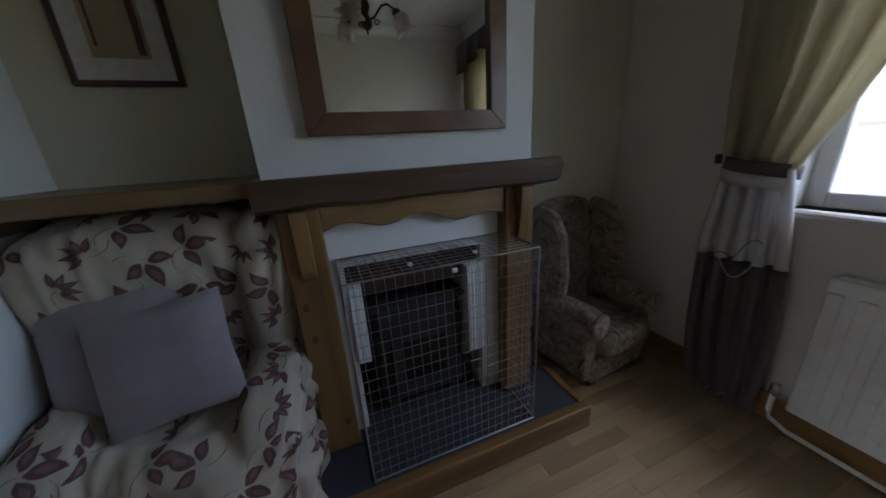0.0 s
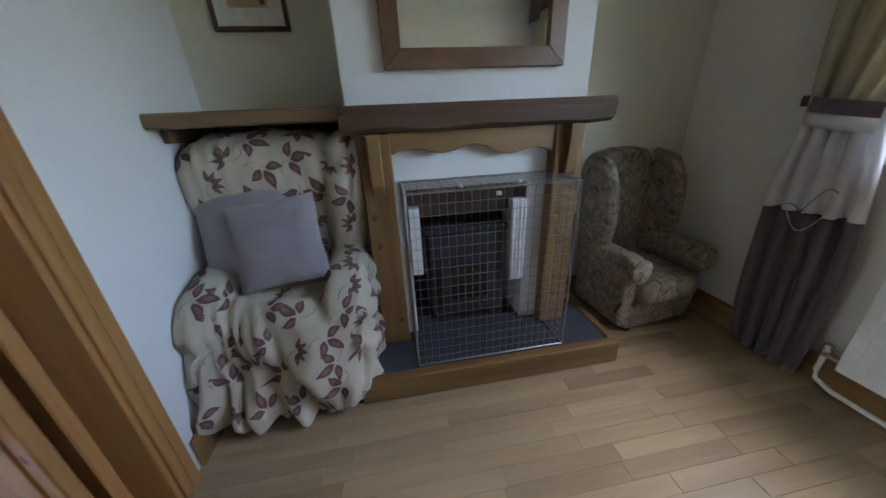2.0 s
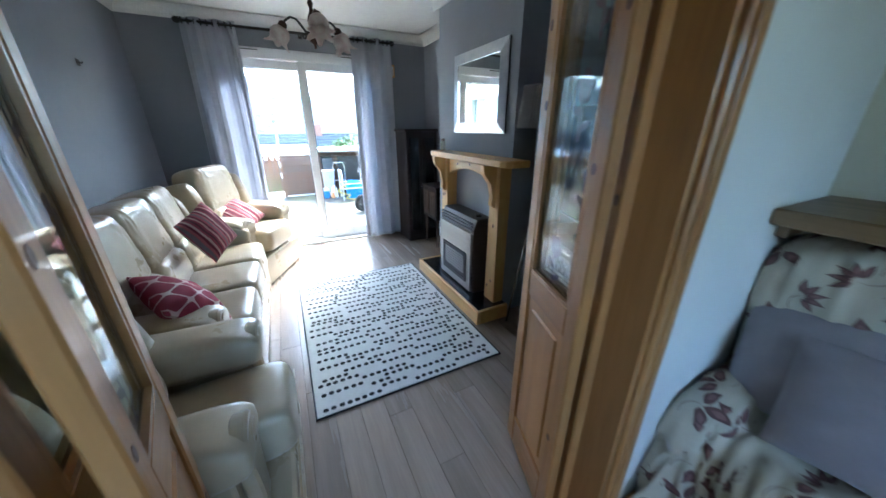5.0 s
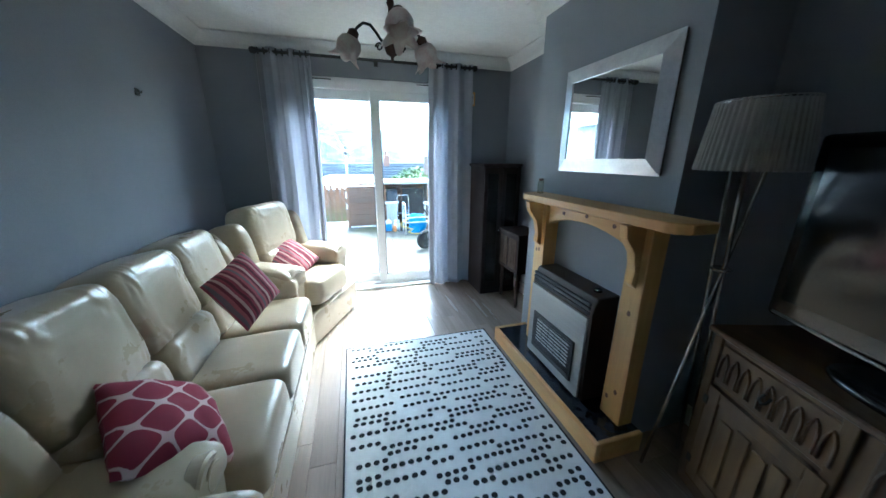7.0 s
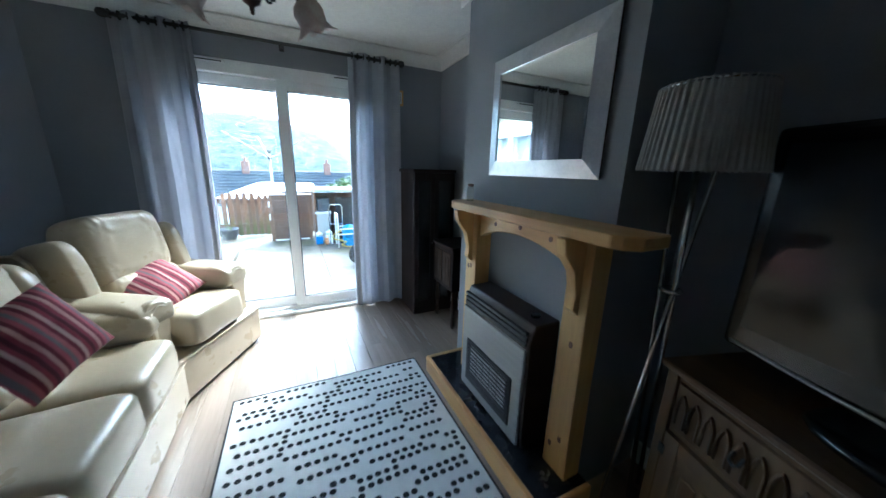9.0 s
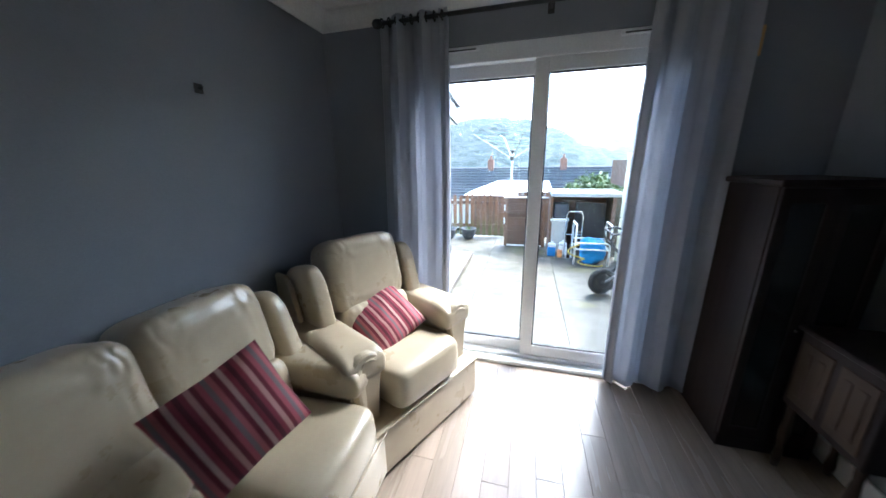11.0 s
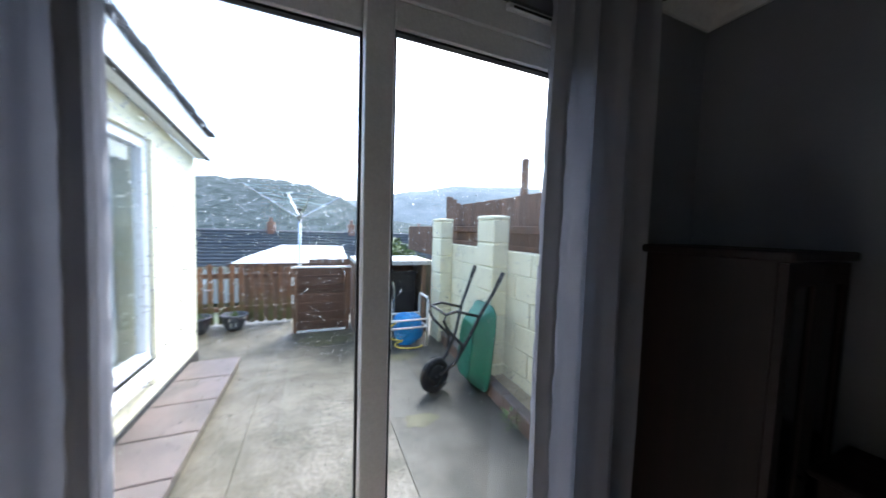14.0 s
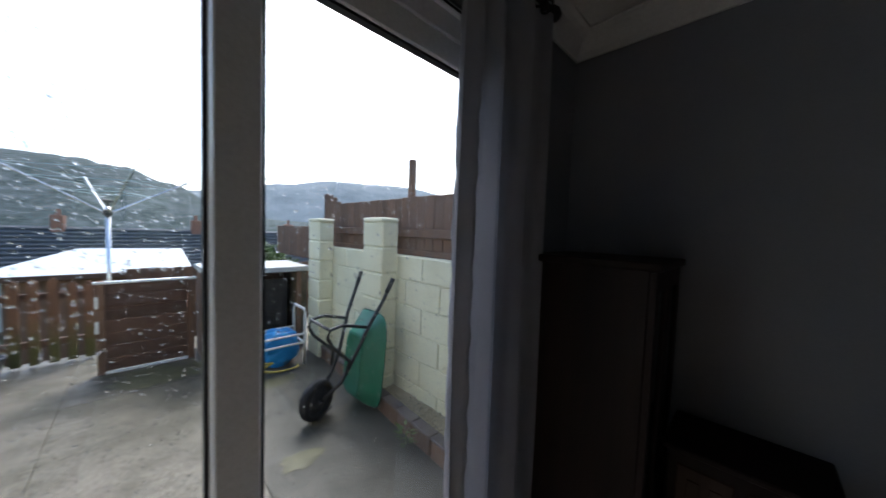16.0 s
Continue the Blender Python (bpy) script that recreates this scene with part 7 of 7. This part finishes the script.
def walking_frame():
    e = thing("metal_frame_seat", (0, 0, 0), "white tubular metal frame with no seat", "frame")
    for x in (-0.62, -0.13):
        part("side_frame", tube([(x, 6.80, G), (x, 6.80, 0.50), (x, 6.83, 0.55), (x, 7.12, 0.55), (x, 7.15, 0.50), (x, 7.15, G)], 0.016, 10), "gloss_white", e, smooth=True)
        part("side_rail", tube([(x, 6.80, 0.16), (x, 7.15, 0.16)], 0.013, 8), "gloss_white", e, smooth=True)
    for y in (6.80, 7.15):
        for z in (0.17, 0.27):
            part("cross_rail", tube([(-0.62, y, z), (-0.13, y, z)], 0.013, 8), "gloss_white", e, smooth=True)
    t = thing("folding_trolley", (0, 0, 0), "grey tubular folding trolley behind the white frame", "trolley")
    part("hoop", tube([(-0.72, 7.26, G), (-0.72, 7.26, 0.62), (-0.69, 7.26, 0.69), (-0.50, 7.26, 0.69), (-0.47, 7.26, 0.62), (-0.47, 7.26, G)], 0.012, 10), "chrome", t, smooth=True)
    part("cross_bar", tube([(-0.72, 7.26, 0.3), (-0.47, 7.26, 0.3)], 0.01, 8), "chrome", t)
    part("toe_plate", box((-0.72, 7.10, G), (-0.47, 7.26, G + 0.012), 0.003), "chrome", t)
    b = thing("plastic_sack", (-0.34, 6.97, 0), "crumpled bright blue plastic sack", "sack")
    part("sack", puff((0.36, 0.24, 0.42), 0.7, 0.7, 36, 22, 0.28, 4, m=pose(0, 0, 0.12)), "bag_blue", b)
    h = thing("garden_hose", (0, 0, 0), "yellow garden hose looped on the ground", "hose")
    pts = []
    for k in range(60):
        u = k / 59
        pts.append((-0.66 + 0.09 * math.cos(14 * u) + 0.42 * u * u, 6.72 + 0.05 * math.sin(14 * u), max(G + 0.012, G + 0.34 * (1 - u) ** 2 + 0.02)))
    part("loop", tube(pts, 0.010, 8), "hose", h, smooth=True)
    M["jug_blue"] = mat("blue_fluid", (0.03, 0.20, 0.52), rough=0.3, bump=0.0)
    M["jug_orange"] = mat("orange_plastic", (0.62, 0.27, 0.10), rough=0.4, bump=0.0)
    for x, y, mt, lb, s in ((-0.93, 7.22, "jug_blue", "plastic jug half full of blue fluid", 1.0), (-0.80, 7.16, "jug_orange", "small orange plastic bottle lying over", 0.6), (-0.74, 7.30, "gloss_white", "pale plastic canister beside the bin", 1.0)):
        j = thing("plastic_jug", (x, y, G), lb, "jug", "jugs by the store")
        part("body", box((-0.065 * s, -0.05, 0), (0.065 * s, 0.05, 0.16 * s), 0.018, 3), mt, j)
        up = part("shoulder", box((-0.063 * s, -0.048, 0.16 * s), (0.063 * s, 0.048, 0.23 * s), 0.025, 3), "gloss_white" if mt != "jug_orange" else mt, j)
        part("cap", lathe([(0.02, 0.23 * s), (0.02, 0.26 * s), (0.0, 0.262 * s)], 12), "gloss_white", up)
    s = thing("yard_store", (0, 0, 0), "low open yard store with a grey slab top", "store")
    part("top_slab", box((-0.98, 7.30, 0.92), (0.12, 8.15, 0.985), 0.008), "grey_plastic", s, "weathered grey slab top")
    part("back_wall", box((-0.96, 8.05, G), (0.10, 8.12, 0.92)), "fence_wood", s)
    part("side_wall", box((0.03, 7.36, G), (0.10, 8.05, 0.92), 0.004), "concrete", s)
    part("side_wall", box((-0.97, 7.50, G), (-0.93, 8.05, 0.92), 0.004), "fence_wood", s)
    part("red_post", box((-0.03, 7.34, G), (0.025, 7.39, 0.92), 0.004), "brick", s, "faded red post")
    # Black sheet added to paint in the dark shade under the slab.
    part("dark_shade_sheet", box((-0.55, 7.60, G), (-0.06, 7.62, 0.80), 0.004), "iron", s)
    c = thing("storage_bin", (-0.80, 7.62, 0), "pale grey plastic storage bin under the slab", "bin")
    part("tub", prism([(-0.13, G), (0.11, G), (0.14, 0.48), (-0.15, 0.48)], 0.3, 'Y', 0.01), "grey_plastic", c, m=pose(0, -0.12, 0))
    part("lid", box((-0.165, -0.14, 0.48), (0.155, 0.2, 0.52), 0.008), "gloss_white", c)
    d = thing("storage_box", (-0.79, 7.66, 0.52), "dark grey box standing on the bin", "box")
    part("box", box((-0.12, -0.12, 0.0), (0.12, 0.16, 0.26), 0.01), "slate", d)


walking_frame()


def planters():
    for x, y, lb in ((-2.56, 8.22, "dark round planter with sparse plants"), (-2.98, 8.16, "weathered round planter by the picket fence")):
        p = thing("planter", (x, y, G), lb, "planter", "round planters")
        part("bowl", lathe([(0.09, 0.0), (0.13, 0.06), (0.155, 0.19), (0.17, 0.20), (0.168, 0.225), (0.145, 0.225), (0.14, 0.19), (0.0, 0.185)], 28), "slate", p, smooth=True)
        rnd = random.Random(int(x * 100))
        bm = bmesh.new()
        for _ in range(60):
            a, r = rnd.random() * 6.28, 0.12 * rnd.random()
            c = Vector((r * math.cos(a), r * math.sin(a), 0.19))
            t = c + Vector((rnd.uniform(-0.05, 0.05), rnd.uniform(-0.05, 0.05), rnd.uniform(0.03, 0.11)))
            w = Vector((-math.sin(a), math.cos(a), 0)) * 0.006
            bm.faces.new([bm.verts.new(v) for v in (c - w, c + w, t)])
        tagged(part("plant", bm, "leaf_green", p), kind="stuff")
    w = thing("weed", (-0.10, 4.95, G), "small leafy weed at the foot of the kerb", "plant")
    bm = bmesh.new()
    rnd = random.Random(3)
    for _ in range(26):
        a = rnd.random() * 6.28
        r, z = rnd.uniform(0.03, 0.09), rnd.uniform(0.02, 0.13)
        c = Vector((r * math.cos(a), r * math.sin(a), z))
        o, n2 = Vector((math.cos(a), math.sin(a), 0.4)) * 0.035, Vector((-math.sin(a), math.cos(a), 0)) * 0.014
        bm.faces.new([bm.verts.new(v) for v in (c - o * 0.6, c + n2, c + o, c - n2)])
    part("leaf", bm, "leaf_green", w)
    part("stem", tube([(0, 0, 0), (0.01, 0, 0.1)], 0.004, 6), "leaf_green", w)


planters()


def bush(name, c, size, n, seed, label, category="bush"):
    e = thing(name, c, label, category)
    rnd = random.Random(seed)
    for k in range(5):
        a = 6.28 * k / 5
        part("stem", tube([(0.05 * math.cos(a), 0.05 * math.sin(a), -0.6), (size[0] * 0.4 * math.cos(a), size[1] * 0.4 * math.sin(a), size[2] * 0.6)], 0.03, 6, taper=[1, 0.4]), "dark_wood", e)
    bm = bmesh.new()
    for _ in range(n):
        d = Vector((rnd.gauss(0, 1), rnd.gauss(0, 1), rnd.gauss(0, 1))).normalized()
        r = rnd.uniform(0.55, 1.0) * (1 + 0.25 * noise.noise(d * 2.5 + Vector((seed, 0, 0))))
        p = Vector((d.x * size[0], d.y * size[1], abs(d.z) * size[2])) * r
        a = Vector((rnd.gauss(0, 1), rnd.gauss(0, 1), rnd.gauss(0, 1))).normalized() * 0.07
        b = a.cross(d).normalized() * 0.04
        bm.faces.new([bm.verts.new(v) for v in (p - a, p + b, p + a, p - b)])
    tagged(part("foliage", bm, "leaf_green", e), kind="stuff")


bush("hedge_bush", (0.62, 12.5, 0.25), (1.1, 0.7, 0.85), 1600, 2, "rounded yellow-green garden bush beyond the yard")


M["line_blue"] = mat("pale_blue_line", (0.22, 0.34, 0.38), rough=0.6, bump=0.0)


def rotary_dryer():
    e = thing("rotary_dryer", (-1.745, 9.05, 0), "rotary clothes dryer with half-open arms", "clothes dryer")
    part("pole", tube([(0, 0, -0.65), (0, 0, 1.72)], 0.022, 10), "chrome", e, smooth=True)
    part("hub", lathe([(0.03, 1.54), (0.05, 1.56), (0.05, 1.60), (0.03, 1.62)], 14), "iron", e)
    part("cap", lathe([(0.05, 1.70), (0.055, 1.74), (0.0, 1.76)], 14), "iron", e)
    tips = []
    for k in range(4):
        a = 0.3 + k * math.pi / 2
        tip = (0.85 * math.cos(a), 0.85 * math.sin(a), 2.08)
        tips.append(tip)
        part("arm", tube([(0.03 * math.cos(a), 0.03 * math.sin(a), 1.58), tip], 0.011, 8), "chrome", e)
    for f in (0.5, 0.75, 0.97):
        pts = [(t[0] * f, t[1] * f, 1.58 + (t[2] - 1.58) * f) for t in tips]
        part("line", tube(pts, 0.0025, 4, closed=True), "line_blue", e)


rotary_dryer()


def garden_shed():
    e = thing("garden_shed", (0, 14, 0), "brown timber shed with a pale sheet roof", "shed")
    part("wall", box((-3.5, 0.1, -2.2), (-0.6, 2.3, 0.25)), "fence_wood", e)
    bm = bmesh.new()
    v = [bm.verts.new(p) for p in ((-3.85, -0.1, 0.24), (-0.40, -0.1, 0.24), (-0.55, 1.2, 0.74), (-2.55, 1.2, 0.76), (-3.85, 2.5, 0.24), (-0.40, 2.5, 0.24))]
    for q in ((0, 1, 2, 3), (3, 2, 5, 4), (0, 3, 4), (1, 5, 2)):
        bm.faces.new([v[k] for k in q])
    part("roof", bm, "white_sheet", e, "pale sheet roof").modifiers.new("thickness", 'SOLIDIFY').thickness = 0.05
    part("fascia", box((-3.86, -0.13, 0.14), (-0.38, -0.09, 0.26), 0.01), "fence_wood_x", e)


garden_shed()


def neighbour_fence():
    f = thing("lower_fence", (0, 9.6, 0), "weathered board fence below the yard", "fence")
    rnd = random.Random(17)
    for k in range(38):
        x = -1.6 + k * 0.128
        part("board", box((x, 0, -1.2), (x + 0.12, 0.02, 0.78 + 0.02 * rnd.random()), 0.004), "fence_wood", f)


neighbour_fence()


def raindrops():
    """Beads of rain on the outside of both panes."""
    m = bpy.data.materials.new("rain_water")
    m.use_nodes = True
    b = m.node_tree.nodes["Principled BSDF"]
    b.inputs["Transmission Weight"].default_value, b.inputs["IOR"].default_value, b.inputs["Roughness"].default_value = 1.0, 1.33, 0.0
    M["water"] = m
    rnd = random.Random(21)
    unit = bmesh.new()
    bmesh.ops.create_icosphere(unit, subdivisions=2, radius=1.0)
    co = [v.co.copy() for v in unit.verts]
    fc = [[v.index for v in f.verts] for f in unit.faces]
    unit.free()
    for x0, x1, y, n in ((PX0 + 0.15, -1.395, 4.039, 7000), (-1.285, PX1 - 0.15, 3.989, 3200)):
        verts, faces = [], []
        for _ in range(n):
            u = rnd.random()
            x, z = rnd.uniform(x0, x1), 0.2 + 1.75 * (1 - (1 - rnd.random()) ** 1.4)
            r = 0.0009 + 0.0017 * rnd.random() ** 2.4
            sx, sz = r * rnd.uniform(0.8, 1.2), r * (rnd.uniform(0.8, 1.4) if rnd.random() < 0.96 else rnd.uniform(1.5, 3.5))
            base = len(verts)
            verts += [(x + c.x * sx, y + c.y * r * 0.45, z + c.z * sz) for c in co]
            faces += [[base + i for i in f] for f in fc]
        me = bpy.data.meshes.new("raindrops")
        me.from_pydata(verts, [], faces)
        for p in me.polygons:
            p.use_smooth = True
        me.materials.append(m)
        ob = tagged(new("raindrops", me), "beads of rain on the patio glass", "raindrops", kind="stuff")
        ob.visible_shadow = False


raindrops()


# ---- floors: staggered laminate boards ----
def boards(name, x0, x1, y0, y1, material, label, w, seed, gap=0.0015, length=1.21):
    fl = tagged(new(name), label, "floor", kind="structure")
    rnd = random.Random(seed)
    cache = {}
    x = x0
    while x < x1 - 0.01:
        xb = min(x + w, x1)
        y = y0 - rnd.uniform(0.04, length * 0.9)
        while y < y1:
            a, b = max(y, y0), min(y + length, y1)
            y += length
            if b - a < 0.02:
                continue
            key = (round(xb - x, 3), round(b - a, 3))
            if key not in cache:
                bm = box((gap, gap, -0.011), (xb - x - gap, b - a - gap, 0.0), 0.0012)
                cache[key] = part("plank", bm, material, fl, m=pose(x, a, 0)).data
            else:
                ob = new("plank", cache[key])
                ob.parent = fl
                ob.matrix_local = pose(x, a, 0)
        x += w
    return fl


boards("floor_living", XL, XR, YD1, YB, "laminate_b", "grey-brown laminate floor", 0.128, 1, 0.0005)
boards("floor_dining", XL, XA, YA, YD0, "laminate_a", "light oak strip laminate floor", 0.064, 2, 0.0003, 0.43)
